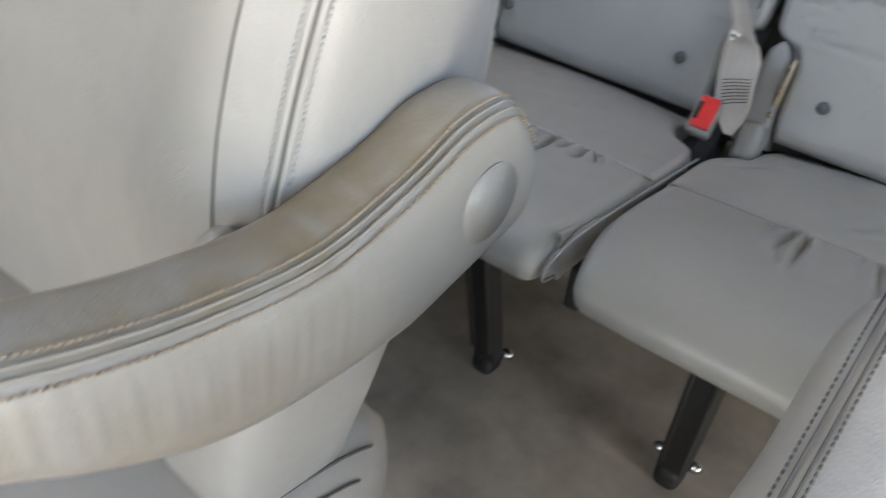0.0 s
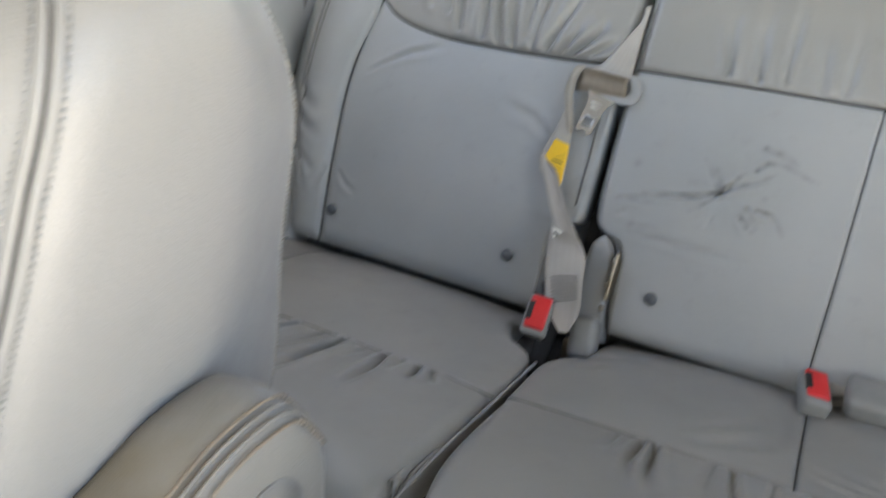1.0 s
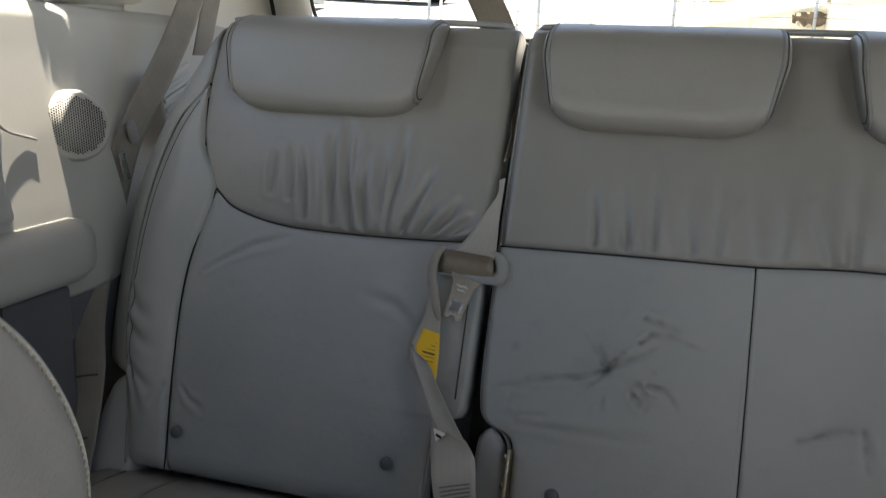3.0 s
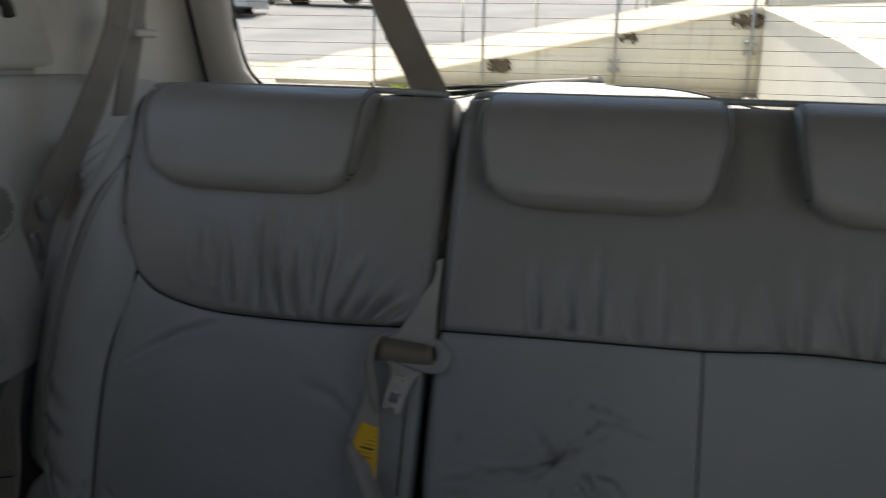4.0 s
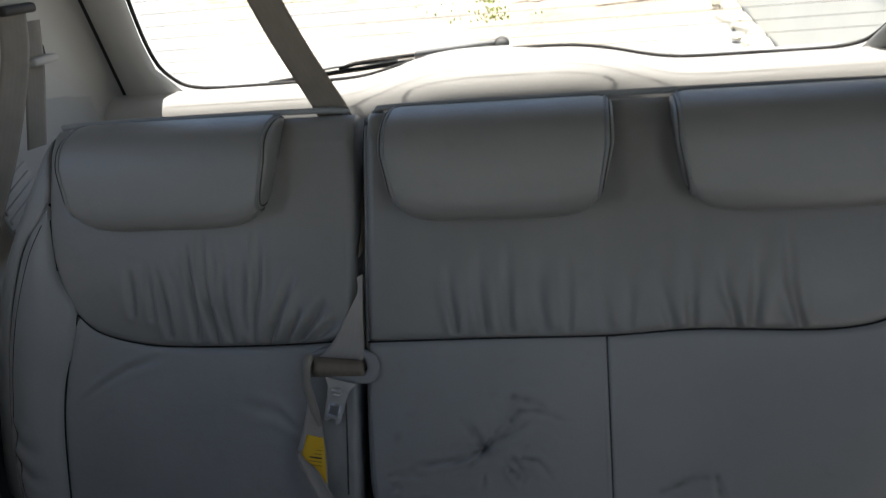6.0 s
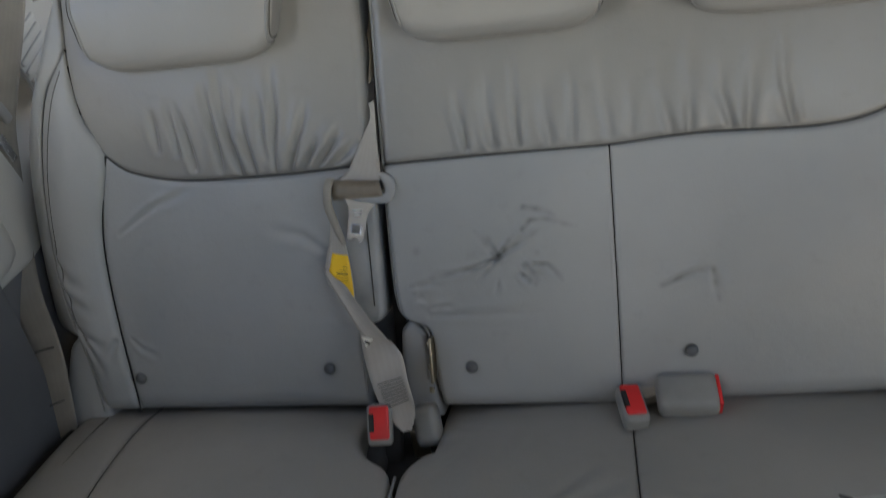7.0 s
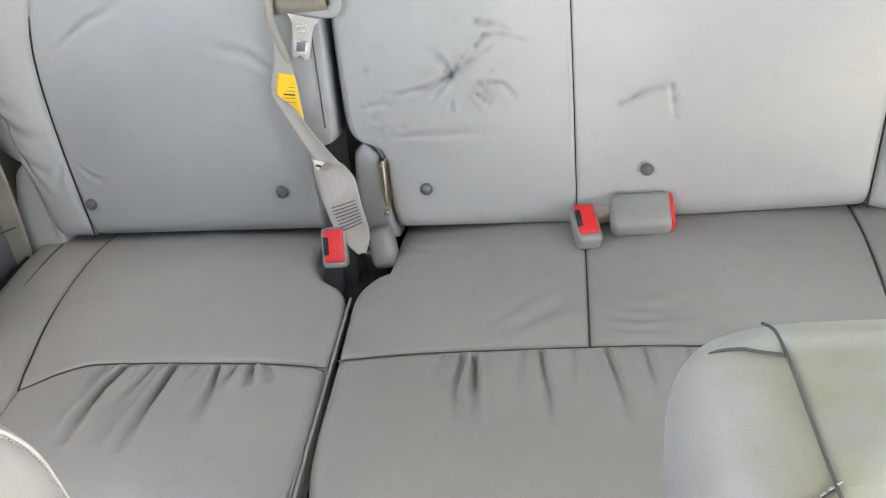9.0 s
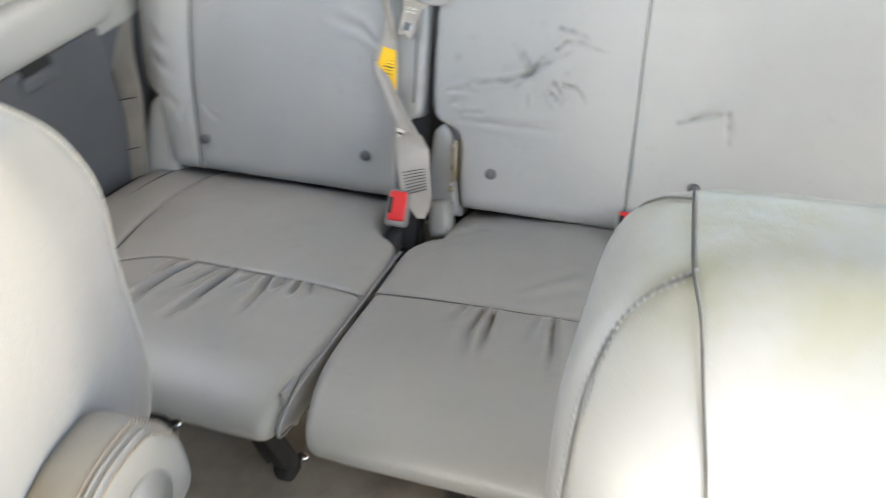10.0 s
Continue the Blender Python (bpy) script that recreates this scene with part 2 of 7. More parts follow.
def yard_concrete():
    """Old yard slab: pale and pinkish patches, dark stains, fine cracks."""
    m, nt, b = nodes_of("yard_concrete")
    c = mix_col(nt, ramp(nt, tex_noise(nt, 0.55, 5), 0.38, 0.62), (0.34, 0.305, 0.265), (0.62, 0.56, 0.49))
    c = mix_col(nt, times(nt, ramp(nt, tex_noise(nt, 1.7, 4), 0.52, 0.66), 0.6), c, (0.42, 0.33, 0.275))
    c = mix_col(nt, times(nt, ramp(nt, tex_noise(nt, 3.6, 6), 0.58, 0.70), 0.55), c, (0.17, 0.165, 0.15))
    c = mix_col(nt, times(nt, ramp(nt, tex_noise(nt, 24, 6), 0.62, 0.72), 0.5), c, (0.12, 0.115, 0.10))
    pos = nt.nodes.new("ShaderNodeTexCoord")
    xyz = nt.nodes.new("ShaderNodeSeparateXYZ")
    nt.links.new(pos.outputs["Object"], xyz.inputs[0])
    near = times(nt, ramp(nt, xyz.outputs[1], 8.6, 10.2), ramp(nt, tex_noise(nt, 5.0, 6), 0.47, 0.62))
    c = mix_col(nt, times(nt, near, 0.75), c, (0.235, 0.215, 0.085))
    strip = times(nt, ramp(nt, xyz.outputs[0], -2.2, -0.9), ramp(nt, tex_noise(nt, 7.0, 6), 0.54, 0.66))
    c = mix_col(nt, times(nt, strip, 0.35), c, (0.22, 0.225, 0.09))
    def line(ax, ay, c0):
        """ax * x + ay * y + c0, roughened."""
        m1 = nt.nodes.new("ShaderNodeMath")
        m1.operation = "ADD"
        nt.links.new(times(nt, xyz.outputs[0], ax), m1.inputs[0])
        nt.links.new(times(nt, xyz.outputs[1], ay), m1.inputs[1])
        m2 = nt.nodes.new("ShaderNodeMath")
        m2.operation = "ADD"
        nt.links.new(m1.outputs[0], m2.inputs[0])
        nt.links.new(times(nt, tex_noise(nt, 1.3, 6), 1.6), m2.inputs[1])
        m3 = nt.nodes.new("ShaderNodeMath")
        m3.operation = "ADD"
        nt.links.new(m2.outputs[0], m3.inputs[0])
        m3.inputs[1].default_value = c0
        return m3.outputs[0]

    c = mix_col(nt, times(nt, ramp(nt, line(1.0, 0.0, 0.3), -0.4, 0.5), 0.62), c, (0.33, 0.285, 0.215))
    dx, dy = nt.nodes.new("ShaderNodeMath"), nt.nodes.new("ShaderNodeMath")
    for nd, sock, mid, wide in ((dx, 0, -2.95, 0.95), (dy, 1, 8.78, 0.40)):
        sub = nt.nodes.new("ShaderNodeMath")
        sub.operation, nd.operation = "SUBTRACT", "POWER"
        nt.links.new(xyz.outputs[sock], sub.inputs[0])
        sub.inputs[1].default_value = mid
        nt.links.new(times(nt, sub.outputs[0], 1 / wide), nd.inputs[0])
        nd.inputs[1].default_value = 2.0
    add = nt.nodes.new("ShaderNodeMath")
    nt.links.new(dx.outputs[0], add.inputs[0])
    nt.links.new(dy.outputs[0], add.inputs[1])
    add2 = nt.nodes.new("ShaderNodeMath")
    nt.links.new(add.outputs[0], add2.inputs[0])
    nt.links.new(times(nt, tex_noise(nt, 2.2, 4), 0.9), add2.inputs[1])
    tar = nt.nodes.new("ShaderNodeMapRange")
    tar.inputs[1].default_value, tar.inputs[2].default_value, tar.inputs[3].default_value, tar.inputs[4].default_value = 1.25, 1.5, 1.0, 0.0
    nt.links.new(add2.outputs[0], tar.inputs[0])
    c = mix_col(nt, times(nt, tar.outputs[0], 0.85), c, (0.30, 0.295, 0.285))
    worn = ramp(nt, line(-1.0, -0.52, -0.99), -0.45, 0.45)
    grey = mix_col(nt, ramp(nt, tex_noise(nt, 1.4, 5), 0.35, 0.65), (0.29, 0.285, 0.275), (0.38, 0.37, 0.35))
    c = mix_col(nt, worn, c, grey)
    # bluish-grey patch at the near right of the yard
    bluish = times(nt, ramp(nt, line(1.0, 0.0, -1.4), -0.4, 0.4), ramp(nt, line(0.0, -1.0, 6.3), -0.5, 0.5))
    c = mix_col(nt, times(nt, bluish, 0.8), c, (0.36, 0.365, 0.385))
    tc = nt.nodes.new("ShaderNodeTexCoord")
    v = nt.nodes.new("ShaderNodeTexVoronoi")
    v.feature = "DISTANCE_TO_EDGE"
    v.inputs["Scale"].default_value = 0.55
    vm = nt.nodes.new("ShaderNodeVectorMath")
    vm.operation = "ADD"
    n3 = nt.nodes.new("ShaderNodeTexNoise")
    n3.inputs["Scale"].default_value = 2.5
    nt.links.new(tc.outputs["Object"], n3.inputs["Vector"])
    nt.links.new(tc.outputs["Object"], vm.inputs[0])
    nt.links.new(n3.outputs["Color"], vm.inputs[1])
    nt.links.new(vm.outputs[0], v.inputs["Vector"])
    crack = nt.nodes.new("ShaderNodeMapRange")
    crack.inputs[1].default_value, crack.inputs[2].default_value, crack.inputs[3].default_value, crack.inputs[4].default_value = 0.0, 0.010, 0.40, 0.0
    nt.links.new(v.outputs["Distance"], crack.inputs[0])
    c = mix_col(nt, crack.outputs[0], c, (0.09, 0.085, 0.07))
    nt.links.new(c, b.inputs["Base Color"])
    b.inputs["Roughness"].default_value = 0.9
    bump(nt, b, tex_noise(nt, 30, 5), 0.5, 0.02)
    return m


M_YARD = yard_concrete()


def stained_wall():
    """Cream block paint with a brown splash stain above the ground and runs down the face."""
    m, nt, b = nodes_of("stained_block_paint")
    pos = nt.nodes.new("ShaderNodeNewGeometry")
    xyz = nt.nodes.new("ShaderNodeSeparateXYZ")
    nt.links.new(pos.outputs["Position"], xyz.inputs[0])
    c = mix_col(nt, ramp(nt, tex_noise(nt, 1.6, 4), 0.35, 0.7), (0.86, 0.82, 0.68), (0.80, 0.74, 0.59))
    foot = nt.nodes.new("ShaderNodeMapRange")
    foot.inputs[1].default_value, foot.inputs[2].default_value, foot.inputs[3].default_value, foot.inputs[4].default_value = 0.40, 0.74, 0.85, 0.0
    nt.links.new(xyz.outputs[2], foot.inputs[0])
    c = mix_col(nt, times(nt, foot.outputs[0], ramp(nt, tex_noise(nt, 1.1, 5), 0.10, 0.50)), c, (0.30, 0.235, 0.145))
    mp = nt.nodes.new("ShaderNodeMapping")
    mp.inputs["Scale"].default_value = (6.0, 1.0, 0.5)
    nt.links.new(pos.outputs["Position"], mp.inputs[0])
    n = nt.nodes.new("ShaderNodeTexNoise")
    n.inputs["Scale"].default_value, n.inputs["Detail"].default_value = 1.0, 4.0
    nt.links.new(mp.outputs[0], n.inputs["Vector"])
    c = mix_col(nt, times(nt, ramp(nt, n.outputs["Fac"], 0.60, 0.74), 0.45), c, (0.42, 0.35, 0.24))
    nt.links.new(c, b.inputs["Base Color"])
    b.inputs["Roughness"].default_value = 0.88
    bump(nt, b, tex_noise(nt, 40, 4), 0.5, 0.008)
    return m


M_STAINED = stained_wall()
M_RAMP = surface("ramp_concrete", (0.43, 0.385, 0.31), (0.53, 0.48, 0.395), 1.1, 0.9, grain=40, grain_d=0.008)
M_TINTGLASS = glass_material()
M_TINTGLASS.name = "tinted_window"
M_TINTGLASS.node_tree.nodes["Principled BSDF"].inputs["Base Color"].default_value = (0.50, 0.47, 0.42, 1)

# ---------------------------------------------------------------- building tools
def mesh_ob(name, verts, faces, mat, parent=None, label="", smooth=True, uvs=None, attrs=None):
    me = bpy.data.meshes.new(name)
    me.from_pydata([tuple(map(float, v)) for v in verts], [], [tuple(map(int, f)) for f in faces])
    if smooth:
        me.polygons.foreach_set("use_smooth", [True] * len(me.polygons))
    if uvs is not None:
        lay = me.uv_layers.new(name="UVMap")
        idx = np.zeros(len(me.loops), dtype=np.int32)
        me.loops.foreach_get("vertex_index", idx)
        lay.data.foreach_set("uv", np.asarray(uvs, dtype=np.float32)[idx].ravel())
    for key, vals in (attrs or {}).items():
        at = me.attributes.new(key, "FLOAT", "POINT")
        at.data.foreach_set("value", np.asarray(vals, dtype=np.float32))
    me.materials.append(mat)
    me.update()
    ob = new(name, me)
    if parent:
        ob.parent = parent
    if label:
        ob["label"] = label
    return ob


def part(name, bm, mat, parent=None, label="", smooth=True):
    me = bpy.data.meshes.new(name)
    bm.normal_update()
    bm.to_mesh(me)
    bm.free()
    if smooth:
        me.polygons.foreach_set("use_smooth", [True] * len(me.polygons))
    me.materials.append(mat)
    ob = new(name, me)
    if parent:
        ob.parent = parent
    if label:
        ob["label"] = label
    return ob


def thing(name, label, category, group="", kind=""):
    return tagged(new(name), label, category, group, kind)


def spline(pts, n):
    """n points along a smooth curve through pts, evenly spread."""
    p = np.asarray(pts, float)
    if len(p) == 2:
        return p[0] + np.linspace(0, 1, n)[:, None] * (p[1] - p[0])
    q = np.vstack([2 * p[0] - p[1], p, 2 * p[-1] - p[-2]])
    out = []
    for i in range(len(p) - 1):
        a, b, c, d = q[i : i + 4]
        t = np.linspace(0, 1, 24, endpoint=False)[:, None]
        out.append(0.5 * (2 * b + (c - a) * t + (2 * a - 5 * b + 4 * c - d) * t**2 + (3 * b - a - 3 * c + d) * t**3))
    out = np.vstack(out + [p[-1:]])
    s = np.r_[0, np.cumsum(np.linalg.norm(np.diff(out, axis=0), axis=1))]
    u = np.linspace(0, s[-1], n)
    return np.stack([np.interp(u, s, out[:, k]) for k in range(p.shape[1])], 1)


def along(poly, s):
    k = len(poly) - 1
    return np.stack([np.interp(s * k, np.arange(k + 1), poly[:, j]) for j in range(poly.shape[1])], -1)


def grid_faces(n, m):
    i, j = np.meshgrid(np.arange(n - 1), np.arange(m - 1), indexing="ij")
    a = (i * m + j).ravel()
    return np.stack([a, a + m, a + m + 1, a + 1], 1)


def segment_dist(u, v, pts):
    """Distance from (u, v) to a polyline, and the share of the way along it."""
    best, share = np.full(u.shape, 9.0), np.zeros(u.shape)
    k = len(pts) - 1
    for i in range(k):
        (ax, ay), (bx, by) = pts[i], pts[i + 1]
        dx, dy = bx - ax, by - ay
        t = np.clip(((u - ax) * dx + (v - ay) * dy) / max(dx * dx + dy * dy, 1e-9), 0, 1)
        d = np.hypot(u - ax - t * dx, v - ay - t * dy)
        share = np.where(d < best, (i + t) / k, share)
        best = np.minimum(best, d)
    return best, share


def sheet(name, sides, surf, mat, parent, label="", n=70, m=70, r=0.012, fall=None, crown=0.0, depth=0.03, relief=None, soil=None, wear=None, flip=False, cap=True):
    """An upholstered panel: four sides (left, right, bottom, top) in the surface's own (u, v), edges rolled by r, wrinkles by relief(u, v)."""
    L, R, B, T = (spline(q, 60) for q in sides)
    e = lambda k: 0.5 - 0.5 * np.cos(np.pi * (np.linspace(0, 1, k) * 0.80 + 0.10))  # noqa: E731
    s, t = e(n), e(m)
    s, t = (s - s[0]) / (s[-1] - s[0]), (t - t[0]) / (t[-1] - t[0])
    S, Tt = np.meshgrid(s, t, indexing="ij")
    l, rr, b, tp = along(L, Tt), along(R, Tt), along(B, S), along(T, S)
    c00, c10, c01, c11 = (B[0] + L[0]) / 2, (B[-1] + R[0]) / 2, (T[0] + L[-1]) / 2, (T[-1] + R[-1]) / 2
    S_, T_ = S[..., None], Tt[..., None]
    uv = (1 - S_) * l + S_ * rr + (1 - T_) * b + T_ * tp - ((1 - S_) * (1 - T_) * c00 + S_ * (1 - T_) * c10 + (1 - S_) * T_ * c01 + S_ * T_ * c11)
    u, v = uv[..., 0], uv[..., 1]
    P, N = surf(u, v)
    W = np.linalg.norm(np.diff(P, axis=0), axis=-1).sum(0)[None, :]
    H = np.linalg.norm(np.diff(P, axis=1), axis=-1).sum(1)[:, None]
    rs = fall or (r, r, r, r)
    h = np.zeros_like(u)
    for dist, rad in ((S * W, rs[0]), ((1 - S) * W, rs[1]), (Tt * H, rs[2]), ((1 - Tt) * H, rs[3])):
        if rad > 0:
            q = np.clip(1 - dist / rad, 0, 1)
            h -= rad * 0.75 * (1 - np.sqrt(np.clip(1 - q * q, 0, 1)))
    h += crown * np.sin(np.pi * S) ** 0.7 * np.sin(np.pi * Tt) ** 0.7
    if relief is not None:
        inner = np.clip(np.minimum.reduce([S * W, (1 - S) * W, Tt * H, (1 - Tt) * H]) / 0.006, 0, 1)
        h += relief(u, v) * inner
    X = P + N * h[..., None]
    low = h.min()
    edge = [(i, 0) for i in range(n)] + [(n - 1, j) for j in range(1, m)] + [(i, m - 1) for i in range(n - 2, -1, -1)] + [(0, j) for j in range(m - 2, 0, -1)]
    rim = np.array([P[i, j] + N[i, j] * ((low - depth) if cap else h[i, j] - 0.010) for i, j in edge])
    verts = np.vstack([X.reshape(-1, 3), rim])
    faces = [tuple(f) for f in grid_faces(n, m)]
    k0, ne = n * m, len(edge)
    for k in range(ne):
        a, b2 = edge[k], edge[(k + 1) % ne]
        faces.append((a[0] * m + a[1], k0 + k, k0 + (k + 1) % ne, b2[0] * m + b2[1]))
    if cap:
        faces.append(tuple(k0 + k for k in range(ne))[::-1])
    if flip:
        faces = [f[::-1] for f in faces]
    pad = np.zeros(ne)
    at = {"soil": np.r_[(soil(u, v) if soil else np.zeros_like(u)).ravel(), pad], "wear": np.r_[(wear(u, v) if wear else np.zeros_like(u)).ravel(), pad]}
    return mesh_ob(name, verts, faces, mat, parent, label, attrs=at)


def tube(name, pts, r, mat, parent=None, label="", n=None, seg=8, smooth_path=True, radii=None):
    p = spline(pts, n or 12 * len(pts)) if smooth_path else np.asarray(pts, float)
    verts, faces = [], []
    tg = np.gradient(p, axis=0)
    tg /= np.linalg.norm(tg, axis=1)[:, None] + 1e-12
    side = np.cross(tg[0], (0.31, 0.2, 0.93))
    for k, (c, d) in enumerate(zip(p, tg)):
        side = side - d * (side @ d)
        side /= np.linalg.norm(side)
        up = np.cross(d, side)
        rr = r if radii is None else np.interp(k / (len(p) - 1), np.linspace(0, 1, len(radii)), radii)
        for a in np.arange(seg) * 2 * np.pi / seg:
            verts.append(c + rr * (np.cos(a) * side + np.sin(a) * up))
    for k in range(len(p) - 1):
        for a in range(seg):
            b = (a + 1) % seg
            faces.append((k * seg + a, k * seg + b, (k + 1) * seg + b, (k + 1) * seg + a))
    faces += [tuple(range(seg))[::-1], tuple((len(p) - 1) * seg + a for a in range(seg))]
    return mesh_ob(name, verts, faces, mat, parent, label)


def ribbon(name, rows, mat, parent=None, label="", n=80, thick=0.0014, across=9, cup=0.0):
    """A strap: rows of (centre, half-width vector); a smooth band with thickness and slightly rounded edges."""
    c = spline([r[0] for r in rows], n)
    w = np.stack([np.interp(np.linspace(0, 1, n), np.linspace(0, 1, len(rows)), [r[1][k] for r in rows]) for k in range(3)], 1)
    key = np.r_[0, np.cumsum(np.linalg.norm(np.diff([r[0] for r in rows], axis=0), axis=1))]
    at = np.linspace(0, key[-1], n)
    w = np.stack([np.interp(at, key, [r[1][k] for r in rows]) for k in range(3)], 1)
    tg = np.gradient(c, axis=0)
    tg /= np.linalg.norm(tg, axis=1)[:, None] + 1e-12
    nn = np.cross(tg, w)
    nn /= np.linalg.norm(nn, axis=1)[:, None] + 1e-12
    s = np.linspace(-1, 1, across)
    length = np.r_[0, np.cumsum(np.linalg.norm(np.diff(c, axis=0), axis=1))]
    top, bot, uv = [], [], []
    for k in range(n):
        for q in s:
            edge = thick * 0.5 * (1 - 0.7 * abs(q) ** 8)
            base = c[k] + w[k] * q + nn[k] * cup * (1 - q * q)
            top.append(base + nn[k] * edge)
            bot.append(base - nn[k] * edge)
            uv.append((0.5 * q * 0.047, length[k]))
    f1 = grid_faces(n, across)
    f2 = grid_faces(n, across)[:, ::-1] + n * across
    K = n * across
    rim = []
    for k in range(n - 1):
        a = k * across
        rim += [(a, a + across, K + a + across, K + a)[::-1], (a + across - 1, K + a + across - 1, K + a + 2 * across - 1, a + 2 * across - 1)[::-1]]
    return mesh_ob(name, np.vstack([top, bot]), [tuple(f) for f in f1] + [tuple(f) for f in f2] + rim, mat, parent, label, uvs=uv + uv)


def strap(name, left, right, mat, parent=None, label="", n=60, thick=0.0014, cup=0.0):
    """A belt between two edges given as points in space."""
    a, b = spline(left, 12), spline(right, 12)
    return ribbon(name, [(tuple((p + q) / 2), tuple((q - p) / 2)) for p, q in zip(a, b)], mat, parent, label, n, thick, 9, cup)


def rounded_box(size, r, seg=3):
    bm = bmesh.new()
    bmesh.ops.create_cube(bm, size=1.0)
    bmesh.ops.scale(bm, vec=size, verts=bm.verts)
    bmesh.ops.bevel(bm, geom=list(bm.edges), offset=min(r, min(size) * 0.49), segments=seg, profile=0.5, affect="EDGES")
    return bm


def box(name, centre, size, r, mat, parent=None, label="", turn=(0, 0, 0), seg=3):
    bm = rounded_box(size, r, seg)
    bmesh.ops.transform(bm, matrix=pose(*centre, *turn), verts=bm.verts)
    return part(name, bm, mat, parent, label)


def ball(name, c, r, mat, parent=None, label="", squash=(1, 1, 1), turn=(0, 0, 0), u=14, v=8):
    bm = bmesh.new()
    bmesh.ops.create_uvsphere(bm, u_segments=u, v_segments=v, radius=r)
    bmesh.ops.transform(bm, matrix=pose(*c, *turn) @ Matrix.Diagonal((*squash, 1)), verts=bm.verts)
    return part(name, bm, mat, parent, label)


def disc(name, c, r, h, mat, parent=None, label="", turn=(0, 0, 0), seg=32, bevel=0.0):
    bm = bmesh.new()
    bmesh.ops.create_cone(bm, cap_ends=True, segments=seg, radius1=r, radius2=r, depth=h)
    if bevel:
        bmesh.ops.bevel(bm, geom=[e for e in bm.edges if abs(e.verts[0].co.z - e.verts[1].co.z) < 1e-6], offset=bevel, segments=3, affect="EDGES")
    bmesh.ops.transform(bm, matrix=pose(*c, *turn), verts=bm.verts)
    return part(name, bm, mat, parent, label)


def loft(name, rings, mat, parent=None, label="", attrs=None):
    """Closed rings of equal count, skinned and capped."""
    k, verts = len(rings[0]), np.vstack(rings)
    faces = []
    for i in range(len(rings) - 1):
        for a in range(k):
            b = (a + 1) % k
            faces.append((i * k + a, i * k + b, (i + 1) * k + b, (i + 1) * k + a))
    faces += [tuple(range(k))[::-1], tuple((len(rings) - 1) * k + a for a in range(k))]
    return mesh_ob(name, verts, faces, mat, parent, label, attrs=attrs)


def super_ring(n, p):
    a = np.arange(n) * 2 * np.pi / n
    c, s = np.cos(a), np.sin(a)
    return np.sign(c) * np.abs(c) ** (2 / p), np.sign(s) * np.abs(s) ** (2 / p)


def folds(u, v, lines, amp=0.003, width=0.006, both=False):
    """Wrinkles: soft uneven grooves with a ridge beside them, strongest at the seam and dying away."""
    h = np.zeros_like(u)
    du = u + 0.0009 * np.sin(61 * v + 23 * u) + 0.0004 * np.sin(140 * v - 40 * u)
    dv = v + 0.0008 * np.sin(57 * u + 31 * v)
    for k, ln in enumerate(lines):
        d, s = segment_dist(du, dv, ln)
        a = amp * (0.45 + 0.75 * abs(math.sin(12.9 * k + 1.3)))
        w = width * (0.65 + 0.5 * abs(math.sin(7.7 * k + 0.4))) * (0.75 + 0.6 * s)
        if both:
            fade = np.clip(np.sin(np.pi * np.clip(0.1 + 0.85 * s, 0, 1)), 0, 1)
        else:
            fade = np.clip(1 - s, 0, 1) ** 0.9 * np.clip(s / 0.06 + 0.5, 0, 1)
        h += a * fade * (-np.exp(-((d / w) ** 2)) + 0.5 * np.exp(-(((d - 1.9 * w) / (1.2 * w)) ** 2)))
    return h

# ---------------------------------------------------------------- the van's cabin
CX = -0.035  # centre line of the van
GLASS_Y = lambda z: 0.475 - 0.40 * (z - 0.92)  # noqa: E731  rear glass leans forward

floor = tagged(box("floor", (CX, -1.4, 0.02), (1.62, 3.9, 0.06), 0.004, M_CARPET), "stained beige-grey carpet on the van floor", "floor", kind="structure")
ceiling = tagged(box("ceiling", (CX + 0.0325, -1.45, 1.42), (1.465, 3.7, 0.05), 0.01, M_HEADLINER), "grey cloth headliner of the van", "ceiling", kind="structure")

